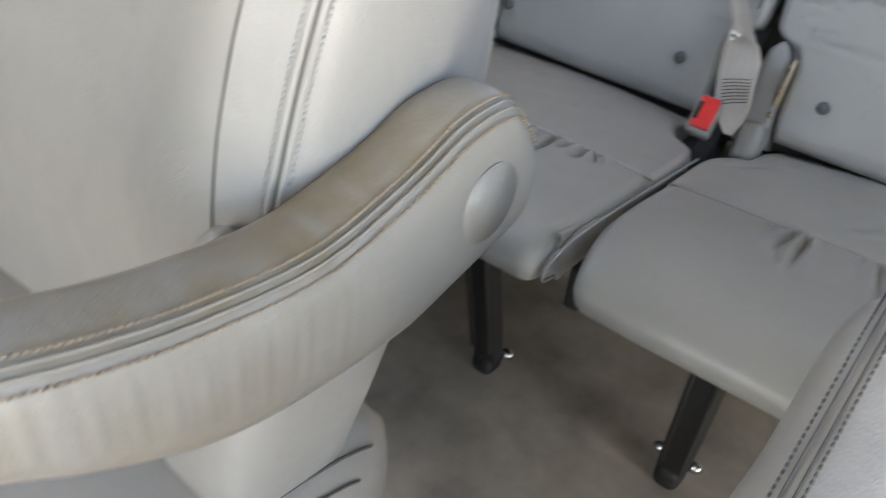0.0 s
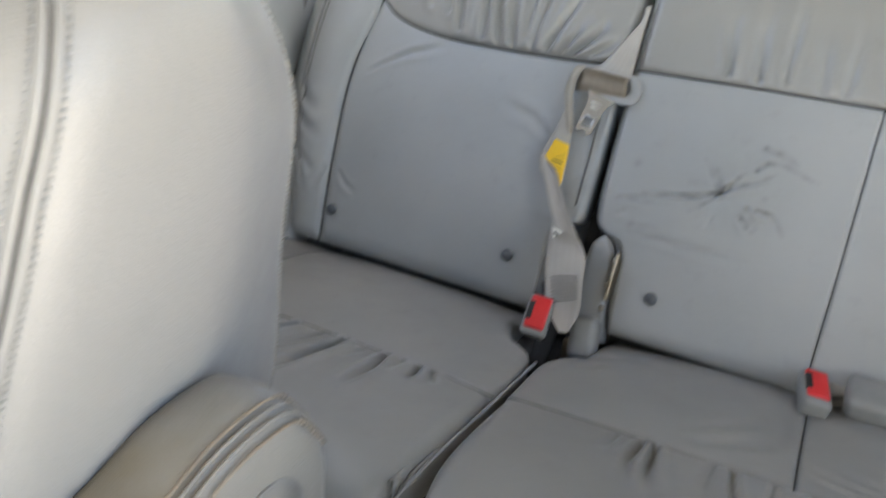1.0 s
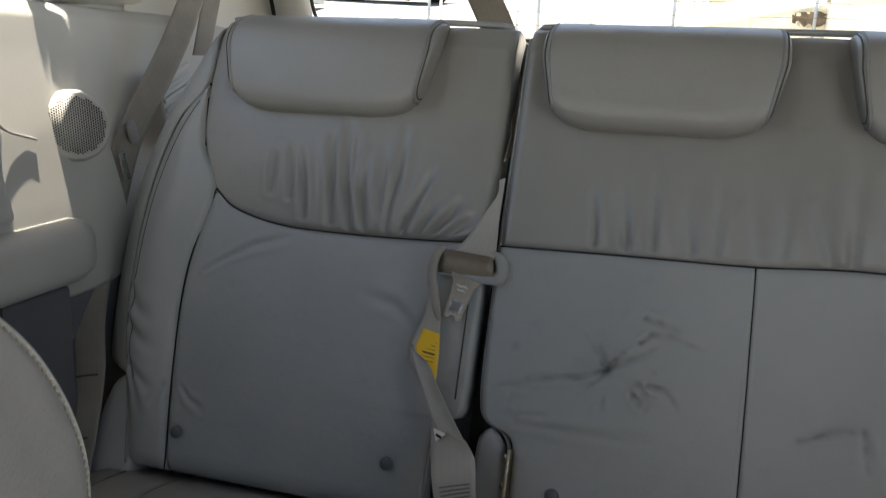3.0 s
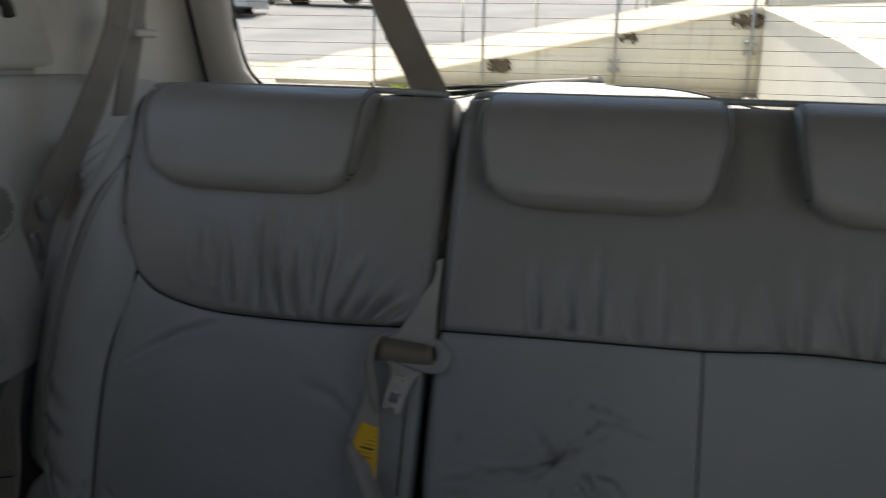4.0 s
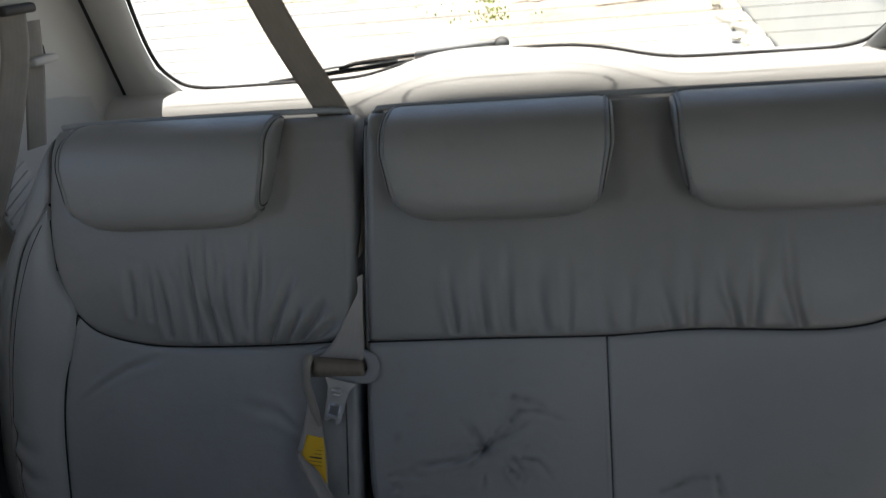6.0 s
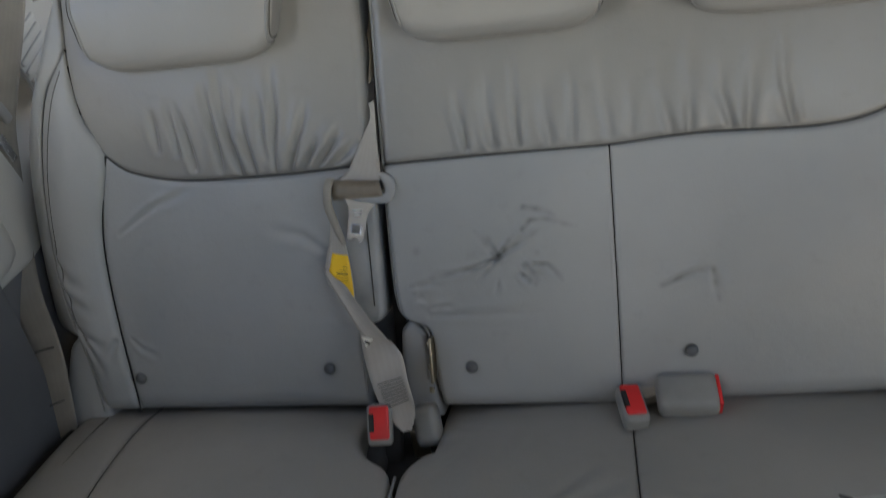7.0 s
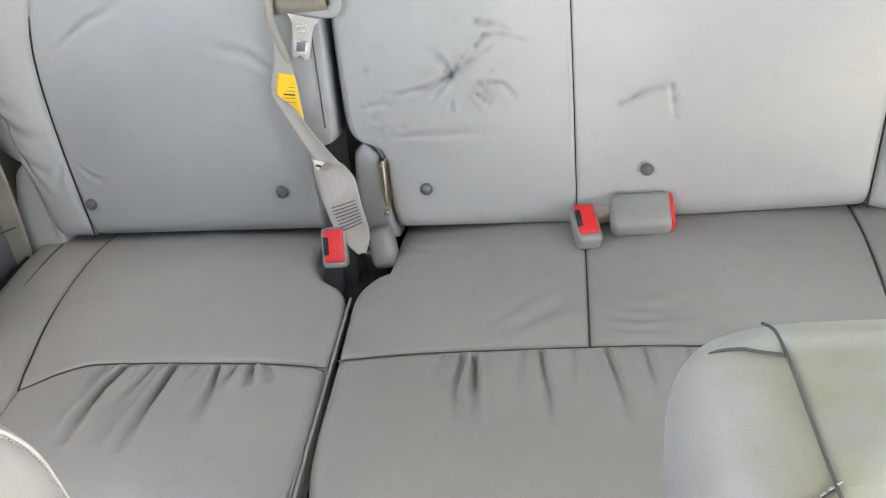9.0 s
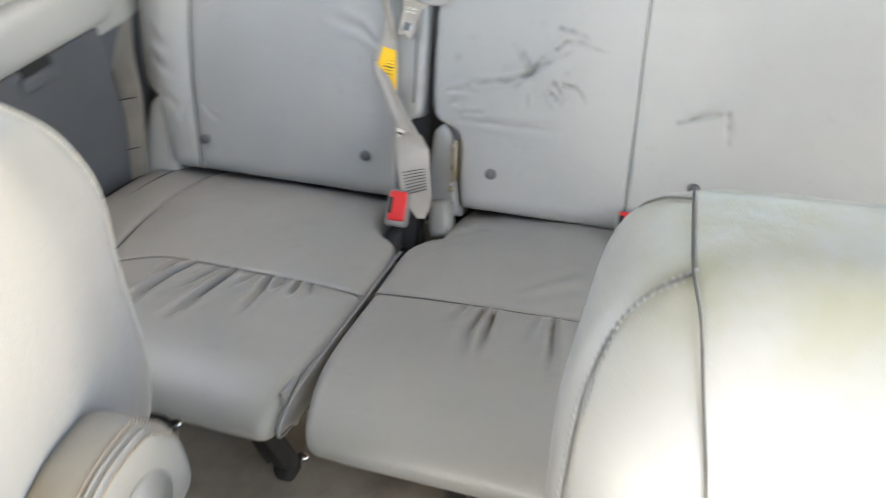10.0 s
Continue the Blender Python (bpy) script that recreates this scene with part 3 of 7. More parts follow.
for side, nm in ((-1, "wall_left"), (1, "wall_right")):
    w = thing(nm, "inner side of the van with pale plastic trim", "wall", kind="structure")
    X = CX + side * 0.745
    xo = X + side * 0.03
    if side < 0:
        box("sill_panel", (xo, -1.4, 0.475), (0.06, 3.9, 0.95), 0.004, M_TRIM, w)
    else:  # the sliding door stands open on this side
        box("sill_panel", (xo, -0.035, 0.475), (0.06, 1.17, 0.95), 0.004, M_TRIM, w)
        box("sill_panel", (xo, -2.825, 0.475), (0.06, 1.05, 0.95), 0.004, M_TRIM, w)
    if side < 0:  # roof edge over the side windows: unseen, thinned and parted to shape the sun patch
        box("roof_rail", (-0.728, -1.4, 1.388), (0.014, 3.9, 0.016), 0.004, M_TRIM, w)
        box("roof_rail", (-0.785, 0.25, 1.41), (0.11, 0.626, 0.05), 0.004, M_TRIM, w)
        box("roof_rail", (-0.785, -2.23, 1.41), (0.11, 2.24, 0.05), 0.004, M_TRIM, w)
    else:
        box("roof_rail", (X + side * 0.009, -1.4, 1.405), (0.018, 3.9, 0.05), 0.004, M_TRIM, w)
    box("pillar", (xo, 0.19, 1.165), (0.06, 0.62, 0.430), 0.004, M_TRIM, w)
    if side < 0:
        box("pillar", (xo, -1.18, 1.165), (0.06, 0.13, 0.430), 0.004, M_TRIM, w)
        box("tinted_pane", (xo, -2.3, 1.165), (0.02, 2.10, 0.430), 0.002, M_TINT, w)
    else:
        box("tinted_pane", (xo, -0.32, 1.165), (0.006, 0.40, 0.430), 0.001, M_TINTGLASS, w)
        box("pillar", (xo, -0.57, 1.165), (0.06, 0.10, 0.430), 0.004, M_TRIM, w)
        box("tinted_pane", (xo, -2.82, 1.165), (0.02, 1.04, 0.430), 0.002, M_TINT, w)
wall_front = thing("wall_front", "front bulkhead below the windscreen opening", "wall", kind="structure")
box("bulkhead", (CX, -3.38, 0.45), (1.62, 0.06, 0.9), 0.004, M_TRIM_GREY, wall_front)
box("header", (CX, -3.38, 1.39), (1.62, 0.06, 0.06), 0.004, M_TRIM_GREY, wall_front)

# tailgate: inner trim below the glass with its hump, side frames, header
tail = thing("tailgate", "closed tailgate with pale inner trim round the window", "tailgate", kind="structure")


def sill_z(x):
    d = (x - CX - 0.015) / 0.215
    return 0.916 + 0.036 * np.exp(-(d**4))


xs = np.linspace(CX - 0.74, CX + 0.74, 90)
prof = [(0.0, 0.0), (-0.012, 0.003), (-0.03, -0.006), (-0.05, -0.028), (-0.055, -0.07), (-0.05, -0.16), (-0.05, -0.6)]
verts, faces = [], []
for x in xs:
    hump = float(np.exp(-(((x - CX - 0.0) / 0.20) ** 4)))
    for k, (dy, dz) in enumerate(prof):
        z = sill_z(x) + dz
        bulge = -0.006 * hump * (1.0 if k >= 4 else 0.85 if k == 3 else 0.35 if k == 2 else 0.0)
        verts.append((x, GLASS_Y(sill_z(x)) - 0.004 + dy + bulge, z - (0.012 * hump if 1 < k < 4 else 0)))
mesh_ob("window_sill_trim", verts, [tuple(f) for f in grid_faces(90, len(prof))], M_TRIM_PALE, tail)
ca_, sa_ = super_ring(72, 2.5)
rings = []
for k_, dy in ((1.12, 0.004), (1.08, -0.010), (1.02, -0.024), (0.95, -0.035), (0.86, -0.042), (0.74, -0.046), (0.5, -0.048), (0.2, -0.048)):
    rings.append(np.stack([-0.058 + 0.215 * k_ * ca_, np.full(72, GLASS_Y(0.92) - 0.012) + dy - 0.02 * np.clip(-sa_, 0, 1), 0.80 + 0.143 * k_ * sa_], 1))
loft("arched_hump", rings, M_TRIM_PALE, tail, "arched latch cover of pale plastic")
for side in (-1, 1):
    rows = []
    for z in np.linspace(0.80, 1.40, 12):
        y = GLASS_Y(z)
        xin = CX + side * (0.625 + (0.010 if side < 0 else 0.0) - 0.05 * max(0, z - 0.96))
        if z < 0.99:
            xin -= side * 0.05 * ((0.99 - z) / 0.07) ** 2 if z > 0.92 else side * 0.05
        xout = CX + side * 0.70
        rows += [(xin, y - 0.002, z), (xin + side * 0.006, y - 0.016, z), ((xin + xout) / 2, y - 0.022, z), (xout - side * 0.004, y - 0.02, z), (xout, y + 0.03, z)]
    f = [tuple(q) for q in grid_faces(12, 5)]
    mesh_ob("side_frame", rows, f if side > 0 else [q[::-1] for q in f], M_TRIM_PALE, tail)
    pil = []
    for z in np.linspace(0.45, 1.40, 12):
        y = min(GLASS_Y(z) + 0.01, 0.50)
        pil += [(CX + side * 0.712, y, z), (CX + side * 0.716, y - 0.02, z), (CX + side * 0.73, y - 0.06, z), (CX + side * 0.742, 0.05, z)]
    f = [tuple(q) for q in grid_faces(12, 4)]
    mesh_ob("pillar_trim", pil, f if side > 0 else [q[::-1] for q in f], M_TRIM_PALE, tail)
    tube("seal", [(CX + side * 0.706, GLASS_Y(z) - 0.004, z) for z in (0.78, 0.9, 1.1, 1.39)], 0.006, M_BLACK, tail)
box("lower_skin", (CX, 0.55, 0.45), (1.5, 0.05, 0.92), 0.01, M_TRIM_PALE, tail)
box("header_trim", (CX, 0.27, 1.40), (1.4, 0.2, 0.05), 0.01, M_TRIM_PALE, tail)

# rear glass with its black border, heater wires
gv, gf = [], []
HALF = 0.63
for z in np.linspace(0.90, 1.40, 12):
    for x in np.linspace(CX - HALF, CX + HALF, 24):
        gv.append((x, GLASS_Y(z) + 0.012, z))
win = thing("window_1", "tailgate window with fine heater wires", "window", kind="structure")
pane = mesh_ob("pane", gv, [tuple(q) for q in grid_faces(12, 24)], M_GLASS, win)
pane.visible_shadow = False
edge = [(CX - 0.60, 1.39), (CX - 0.622, 1.15), (CX - 0.628, 1.0), (CX - 0.605, 0.942), (CX - 0.55, 0.920)]
edge += [(x, float(sill_z(x)) + 0.003) for x in np.linspace(CX - 0.40, CX + 0.40, 25)]
edge += [(CX + 0.55, 0.920), (CX + 0.605, 0.942), (CX + 0.628, 1.0), (CX + 0.622, 1.15), (CX + 0.60, 1.39)]
tube("black_border", [(x, GLASS_Y(z) + 0.004, z) for x, z in edge], 0.0035, M_BLACK, win, n=260, seg=6)
for k in range(20):
    z = 0.950 + 0.0222 * k
    tube("heater_wire", [(CX - 0.62, GLASS_Y(z) + 0.009, z), (CX + 0.62, GLASS_Y(z) + 0.009, z)], 0.00045, M_WIRE, win, smooth_path=False, seg=5)

# ---------------------------------------------------------------- third-row bench
BN = np.array([0.0, -0.928, 0.371])


def back_surf(u, v):
    y = -0.206 + 0.40 * (v - 0.45)
    out = np.clip((np.abs(u + 0.045) - 0.53) / 0.12, 0, 1.2)
    y = y + 0.055 * out**2 + 0.9 * np.clip(v - 0.925, 0, 1) ** 1.15
    y = y - 0.010 * np.sin(np.pi * np.clip((v - 0.42) / 0.5, 0, 1))
    P = np.stack([u, y, v], -1)
    return P, np.broadcast_to(BN, P.shape)


CUSH = np.array([(-0.15, 0.358), (-0.20, 0.376), (-0.24, 0.389), (-0.30, 0.399), (-0.45, 0.414), (-0.56, 0.427), (-0.615, 0.431), (-0.65, 0.428), (-0.674, 0.418), (-0.686, 0.404), (-0.682, 0.390), (-0.662, 0.381), (-0.60, 0.372), (-0.50, 0.365)])
_cs = spline(CUSH, 400)
_cl = np.r_[0, np.cumsum(np.linalg.norm(np.diff(_cs, axis=0), axis=1))]
CEND = float(_cl[-1])


def cv(y):
    """Length along the cushion's section at depth y (its upper side)."""
    k = int(np.argmin(_cs[:, 0]))
    return float(np.interp(-y, -_cs[:k, 0], _cl[:k]))


def cush_surf(u, v):
    y, z = np.interp(v, _cl, _cs[:, 0]), np.interp(v, _cl, _cs[:, 1])
    dy = np.interp(v + 0.004, _cl, _cs[:, 0]) - np.interp(v - 0.004, _cl, _cs[:, 0])
    dz = np.interp(v + 0.004, _cl, _cs[:, 1]) - np.interp(v - 0.004, _cl, _cs[:, 1])
    ln = np.hypot(dy, dz) + 1e-9
    z = z + 0.027 * np.clip((u + 0.1) / 0.5, 0, 1) * np.clip(1 - v / 0.26, 0, 1)
    P = np.stack([u, y, z], -1)
    return P, np.stack([np.zeros_like(u), dz / ln, -dy / ln], -1)


def on_back(x, z, off=0.0):
    P, N = back_surf(np.array([x]), np.array([z]))
    return P[0] + N[0] * off


rng = np.random.default_rng(3)
FAN_L = [[(-0.346, 0.705), (-0.354, 0.751), (-0.363, 0.804), (-0.362, 0.83)], [(-0.326, 0.705), (-0.335, 0.757), (-0.338, 0.79)], [(-0.372, 0.71), (-0.376, 0.772), (-0.384, 0.815)], [(-0.407, 0.715), (-0.417, 0.759), (-0.427, 0.80)], [(-0.428, 0.735), (-0.437, 0.80)], [(-0.306, 0.72), (-0.312, 0.80)]]
FAN_L += [[(-0.298, 0.705), (-0.292, 0.774), (-0.288, 0.83)], [(-0.278, 0.705), (-0.262, 0.742)], [(-0.257, 0.705), (-0.238, 0.742)], [(-0.243, 0.705), (-0.205, 0.752)], [(-0.345, 0.755), (-0.352, 0.82)], [(-0.268, 0.735), (-0.245, 0.785)], [(-0.456, 0.74), (-0.462, 0.79)], [(-0.225, 0.705), (-0.185, 0.735)]]
FAN_W = [0.0046, 0.0040, 0.0042, 0.0042, 0.0036, 0.0034, 0.0040, 0.0044, 0.0044, 0.0052, 0.0035, 0.0034, 0.0030, 0.0030]


def fan_left(u, v):
    h = np.zeros_like(u)
    for a, ln in zip(FAN_W, FAN_L):
        d, s = segment_dist(u + 0.0012 * np.sin(70 * v + 40 * u), v, ln)
        w = 0.0027 + 0.0017 * s + 0.28 * a
        side = np.sin(np.pi * np.clip(0.12 + 0.88 * s, 0, 1)) ** 0.7 * (1 - 0.45 * s)
        h += a * side * (-np.exp(-((d / w) ** 2)) + 0.42 * np.exp(-(((d - 2.1 * w) / (1.4 * w)) ** 2)))
    return h


FAN_R = [[(-0.05 + 0.034 * k + 0.008 * math.sin(3 * k), 0.716), (-0.055 + 0.034 * k, 0.76), (-0.058 + 0.034 * k, 0.79 + 0.02 * (k % 3))] for k in range(12)]
PLEAT_L = [[(x, cv(y)) for x, y in q] for q in ([(-0.390, -0.460), (-0.408, -0.498), (-0.414, -0.530), (-0.416, -0.575)], [(-0.331, -0.460), (-0.337, -0.492), (-0.345, -0.535), (-0.353, -0.585)], [(-0.279, -0.460), (-0.276, -0.499), (-0.280, -0.550)], [(-0.239, -0.460), (-0.236, -0.496)], [(-0.360, -0.460), (-0.372, -0.490), (-0.384, -0.525)], [(-0.259, -0.460), (-0.266, -0.493)], [(-0.224, -0.460), (-0.208, -0.488)], [(-0.421, -0.462), (-0.428, -0.503)], [(-0.304, -0.460), (-0.318, -0.498)])]
PLEAT_LW = [0.0125, 0.0125, 0.0075, 0.0075, 0.0065, 0.0050, 0.0045, 0.0040, 0.0035]
PLEAT_R = [[(x, cv(y)) for x, y in q] for q in ([(0.011, -0.445), (0.016, -0.486), (0.023, -0.545)], [(0.000, -0.447), (-0.003, -0.491), (0.007, -0.545)], [(0.083, -0.440), (0.095, -0.497), (0.098, -0.545)], [(0.154, -0.436), (0.167, -0.490), (0.172, -0.540)], [(-0.024, -0.447), (-0.030, -0.490)], [(0.066, -0.442), (0.068, -0.505)], [(0.120, -0.438), (0.126, -0.500)], [(0.195, -0.434), (0.203, -0.510)], [(0.240, -0.432), (0.247, -0.500)], [(0.300, -0.434), (0.304, -0.510)])]
PLEAT_RW = [0.0085, 0.0060, 0.0065, 0.0060, 0.0035, 0.0030, 0.0030, 0.0040, 0.0030, 0.0030]


def pleats(u, v, lines, depths, width=0.0042):
    """Gathered folds below a seam: a sharp valley with a soft ridge on both sides."""
    h = np.zeros_like(u)
    for a, ln in zip(depths, lines):
        d, s = segment_dist(u + 0.0010 * np.sin(55 * v + 21 * u), v, ln)
        w = width * (0.7 + 0.9 * s) * (0.7 + 25 * a)
        fade = np.clip(1 - s, 0, 1) ** 0.75 * np.clip(s / 0.08 + 0.35, 0, 1)
        h += a * fade * (-np.exp(-((d / w) ** 2)) + 0.40 * np.exp(-(((d - 2.2 * w) / (1.5 * w)) ** 2)))
    return 1.4 * h


CREASE = [[(-0.019, 0.588), (-0.038, 0.580), (-0.065, 0.574), (-0.092, 0.570), (-0.106, 0.569)], [(-0.019, 0.588), (-0.003, 0.599), (0.014, 0.609), (0.034, 0.619)], [(-0.019, 0.588), (-0.029, 0.577), (-0.048, 0.562)], [(-0.019, 0.588), (-0.030, 0.603), (-0.046, 0.622)], [(-0.014, 0.592), (-0.006, 0.606), (0.001, 0.615)], [(0.017, 0.647), (0.036, 0.641), (0.054, 0.634)], [(0.012, 0.621), (0.024, 0.631), (0.043, 0.629), (0.060, 0.626), (0.078, 0.622)], [(0.012, 0.579), (0.022, 0.566), (0.029, 0.559)], [(0.009, 0.566), (0.020, 0.558), (0.027, 0.555)], [(0.024, 0.578), (0.040, 0.576), (0.058, 0.559)]]
FAINT = [[(-0.134, 0.556), (-0.112, 0.559), (-0.094, 0.560)], [(-0.128, 0.540), (-0.118, 0.545)], [(-0.108, 0.529), (-0.080, 0.531)], [(-0.112, 0.519), (-0.05, 0.521), (0.03, 0.522)], [(-0.020, 0.560), (-0.022, 0.545)]]
HOOK = [[(0.180, 0.548), (0.208, 0.558), (0.237, 0.565)], [(0.237, 0.565), (0.242, 0.548), (0.244, 0.529)]]
SPOTS = [(-0.122, 0.600), (0.030, 0.592), (-0.029, 0.611), (-0.110, 0.530), (0.148, 0.550), (0.150, 0.522)]


def marks(lines, w, a):
    def f(u, v):
        s = np.zeros_like(u)
        for ln in lines:
            d, sh = segment_dist(u + 0.0015 * np.sin(130 * v), v + 0.0015 * np.sin(110 * u), ln)
            fade = (0.75 + 0.25 * np.sin(4.3 * sh * len(ln) + 1.1 + 84 * ln[0][0])) * (1 - 0.6 * sh)
            s = np.maximum(s, a * fade * np.exp(-((d / (w * (0.8 + 0.3 * np.abs(np.sin(90 * u + 60 * v))))) ** 2)))
        return s

    return f


def soil_left_panel(u, v):
    s = np.maximum(marks(CREASE, 0.0034, 0.50)(u, v), marks(FAINT, 0.0030, 0.20)(u, v))
    d = np.hypot(u + 0.019, v - 0.588)
    s = np.maximum(s, 0.42 * np.exp(-((d / 0.008) ** 2)))
    s = np.maximum(s, 0.10 * np.exp(-(((u - 0.0) / 0.07) ** 2 + ((v - 0.592) / 0.040) ** 2)))
    for x, z in SPOTS:
        s = np.maximum(s, 0.22 * np.exp(-((np.hypot(u - x, v - z) / 0.005) ** 2)))
    return s


soil_right_panel = marks(HOOK, 0.0030, 0.60)


def piping(name, pts, surf, parent, r=0.0022, off=-0.004, mat=None):
    p = spline(pts, 16 * len(pts))
    P, N = surf(p[:, 0], p[:, 1])
    return tube(name, P + N * off, r, mat or M_PIPING, parent, smooth_path=False, seg=6)


def side_panel(parent, line, side, depth=0.052):
    """The upright leather strip that closes a cushion's flank, hanging from its piped edge."""
    rings = []
    d = np.r_[np.linspace(0.008, depth, 9), np.linspace(depth, 0.008, 9)]
    bulge = np.r_[np.full(9, 1.0), np.full(9, -1.0)]
    for x, v in spline(line, 70):
        P, N = cush_surf(np.array([x]), np.array([v]))
        q = P[0] - np.outer(d, N[0])
        q[:, 0] = x + side * (0.0035 * np.sin(np.pi * np.clip(d / depth, 0, 1)) + 0.0006 * np.sin(140 * v + 90 * d) + 0.002 * bulge - 0.002)
        rings.append(q)
    c = len(rings) * 18
    return loft("cushion_side_panel", rings, M_LEATHER_SEAT, parent, attrs={"soil": np.zeros(c), "wear": np.zeros(c)})


def headrest(parent, x0, x1):
    """A folding head restraint: a cushion with vertical front, curved lower edge and piped sides."""
    prof = np.array([(0.030, 0.944), (0.020, 0.955), (-0.005, 0.9585), (-0.030, 0.9545), (-0.050, 0.9465), (-0.064, 0.932), (-0.072, 0.912), (-0.079, 0.885), (-0.084, 0.862), (-0.082, 0.847), (-0.069, 0.838), (-0.04, 0.842), (-0.01, 0.87), (0.004, 0.905)])
    loop = spline(np.vstack([prof, prof[:1]]), 49)[:-1]
    mid = loop.mean(0)
    rings = []
    W = x1 - x0
    for s in np.r_[0, 0.006, 0.014, 0.03, 0.06, np.linspace(0.1, 0.9, 17), 0.94, 0.97, 0.986, 0.994, 1]:
        e = min(s, 1 - s) * W
        k = 1 - 0.16 * (1 - math.sqrt(max(0, 1 - (1 - min(e / 0.02, 1)) ** 2)))
        q = mid + (loop - mid) * k
        t = abs(2 * s - 1)
        lift = 0.025 * t**6
        low = np.clip((0.92 - q[:, 1]) / 0.08, 0, 1)
        z = q[:, 1] + lift * low
        y = q[:, 0] + 0.006 * t**3 * low
        rings.append(np.stack([np.full(len(q), x0 + s * W) + 0.013 * (0.5 - s) * 2 * low * t**2, y, z], 1))
    ob = loft("headrest", rings, M_LEATHER_TOP, parent)
    for k in (3, -4):
        tube("piping", np.vstack([rings[k][1:36] * 1.0]), 0.0019, M_PIPING, ob, smooth_path=False, seg=6)
        tube("seam", rings[k + (-1 if k > 0 else 1)][1:36], 0.0009, M_SEAM, ob, smooth_path=False, seg=6)
    return ob


def pocket(x0, x1, depth=0.017):
    """The hollow of a backrest's top in which a headrest lies."""
    def f(u, v):
        step = lambda q, w: np.clip(q / w, 0, 1) ** 2 * (3 - 2 * np.clip(q / w, 0, 1))  # noqa: E731
        return -depth * step(u - x0 + 0.018, 0.024) * step(x1 + 0.018 - u, 0.024) * step(v - 0.842, 0.030)

    return f


def button(parent, x, z):
    c = on_back(x, z, 0.0045)
    ball("button", c, 0.0082, M_BUTTON, parent, "small dark grey plastic button", (1, 1, 0.7), (68, 0, 0))


def seat_leg(parent, x, dx=0.022):
    """Folding front leg: a black channel, a rounded foot and bright striker ends."""
    a, b = Vector((x + dx, -0.585, 0.34)), Vector((x, -0.492, 0.075))
    tilt, lean = math.degrees(math.atan2(0.093, 0.265)), math.degrees(math.atan2(dx, 0.265))
    leg = box("leg", (a + b) / 2, (0.036, 0.026, (a - b).length), 0.005, M_BLACK, parent, "black steel folding leg", (tilt, lean, 0))
    for s in (-1, 1):
        box("rib", (a + b) / 2 + Vector((s * 0.013, -0.015, 0)), (0.006, 0.008, 0.22), 0.002, M_BLACK, leg, "", (tilt, lean, 0))
        ball("striker_end", (x + s * 0.023 - 0.001, -0.480, 0.082), 0.0085, M_METAL, leg, "bright steel end", (1.25, 1, 1))
    box("foot", (x, -0.493, 0.068), (0.034, 0.04, 0.036), 0.012, M_BLACK, leg, "", (0, 0, 0), 4)
    return leg


# ---- seat for one, beside the left wall
seat_l = thing("third_row_seat", "grey leather third-row seat for one with headrest", "car seat", "third-row seats")
z0 = 0.398
L_SEAM = [(-0.545, z0), (-0.556, 0.525), (-0.558, 0.638), (-0.538, 0.738)]
L_TOP = [(-0.538, 0.738), (-0.503, 0.716), (-0.433, 0.702), (-0.338, 0.700), (-0.247, 0.702), (-0.171, 0.706)]
L_CUT = [(-0.207, z0), (-0.210, 0.455), (-0.206, 0.496), (-0.196, 0.510), (-0.176, 0.517), (-0.171, 0.54), (-0.170, 0.60), (-0.171, 0.706)]
L_BOL = [(-0.603, z0), (-0.613, 0.455), (-0.625, 0.497), (-0.640, 0.545), (-0.650, 0.613), (-0.647, 0.717), (-0.622, 0.810), (-0.580, 0.870)]
L_UP = [(-0.538, 0.738), (-0.566, 0.790), (-0.577, 0.85), (-0.576, 0.953)]
L_OUT = [(-0.678, 0.503), (-0.687, 0.538), (-0.692, 0.624), (-0.684, 0.722), (-0.661, 0.792), (-0.624, 0.864), (-0.584, 0.945)]


def broad_waves(u, v):
    return 0.0016 * np.sin(9 * u + 5 * v) + 0.0012 * np.sin(31 * v - 14 * u + 1.0)


CREASE_L = [[(-0.53, 0.64), (-0.47, 0.675), (-0.42, 0.69)], [(-0.235, 0.60), (-0.27, 0.625), (-0.31, 0.635)], [(-0.540, 0.500), (-0.525, 0.485), (-0.505, 0.476)]]
sheet("backrest_panel", (L_SEAM, L_CUT, [L_SEAM[0], L_CUT[0]], L_TOP), back_surf, M_LEATHER, seat_l, n=150, m=130, fall=(0.010, 0.005, 0.028, 0.009), crown=0.006, relief=lambda u, v: broad_waves(u, v) + folds(u, v, CREASE_L, 0.0024, 0.0045, True), soil=marks([[(-0.19, 0.545), (-0.178, 0.575)]], 0.014, 0.3))
sheet("backrest_upper_panel", (L_UP, [(-0.171, 0.706), (-0.171, 0.80), (-0.172, 0.953)], L_TOP, [(-0.576, 0.953), (-0.172, 0.953)]), back_surf, M_LEATHER_TOP, seat_l, n=170, m=90, fall=(0.010, 0.012, 0.010, 0.012), crown=0.010, relief=lambda u, v: 1.9 * fan_left(u, v) + broad_waves(u, v) + 0.35 * pocket(-0.540, -0.262)(u, v))
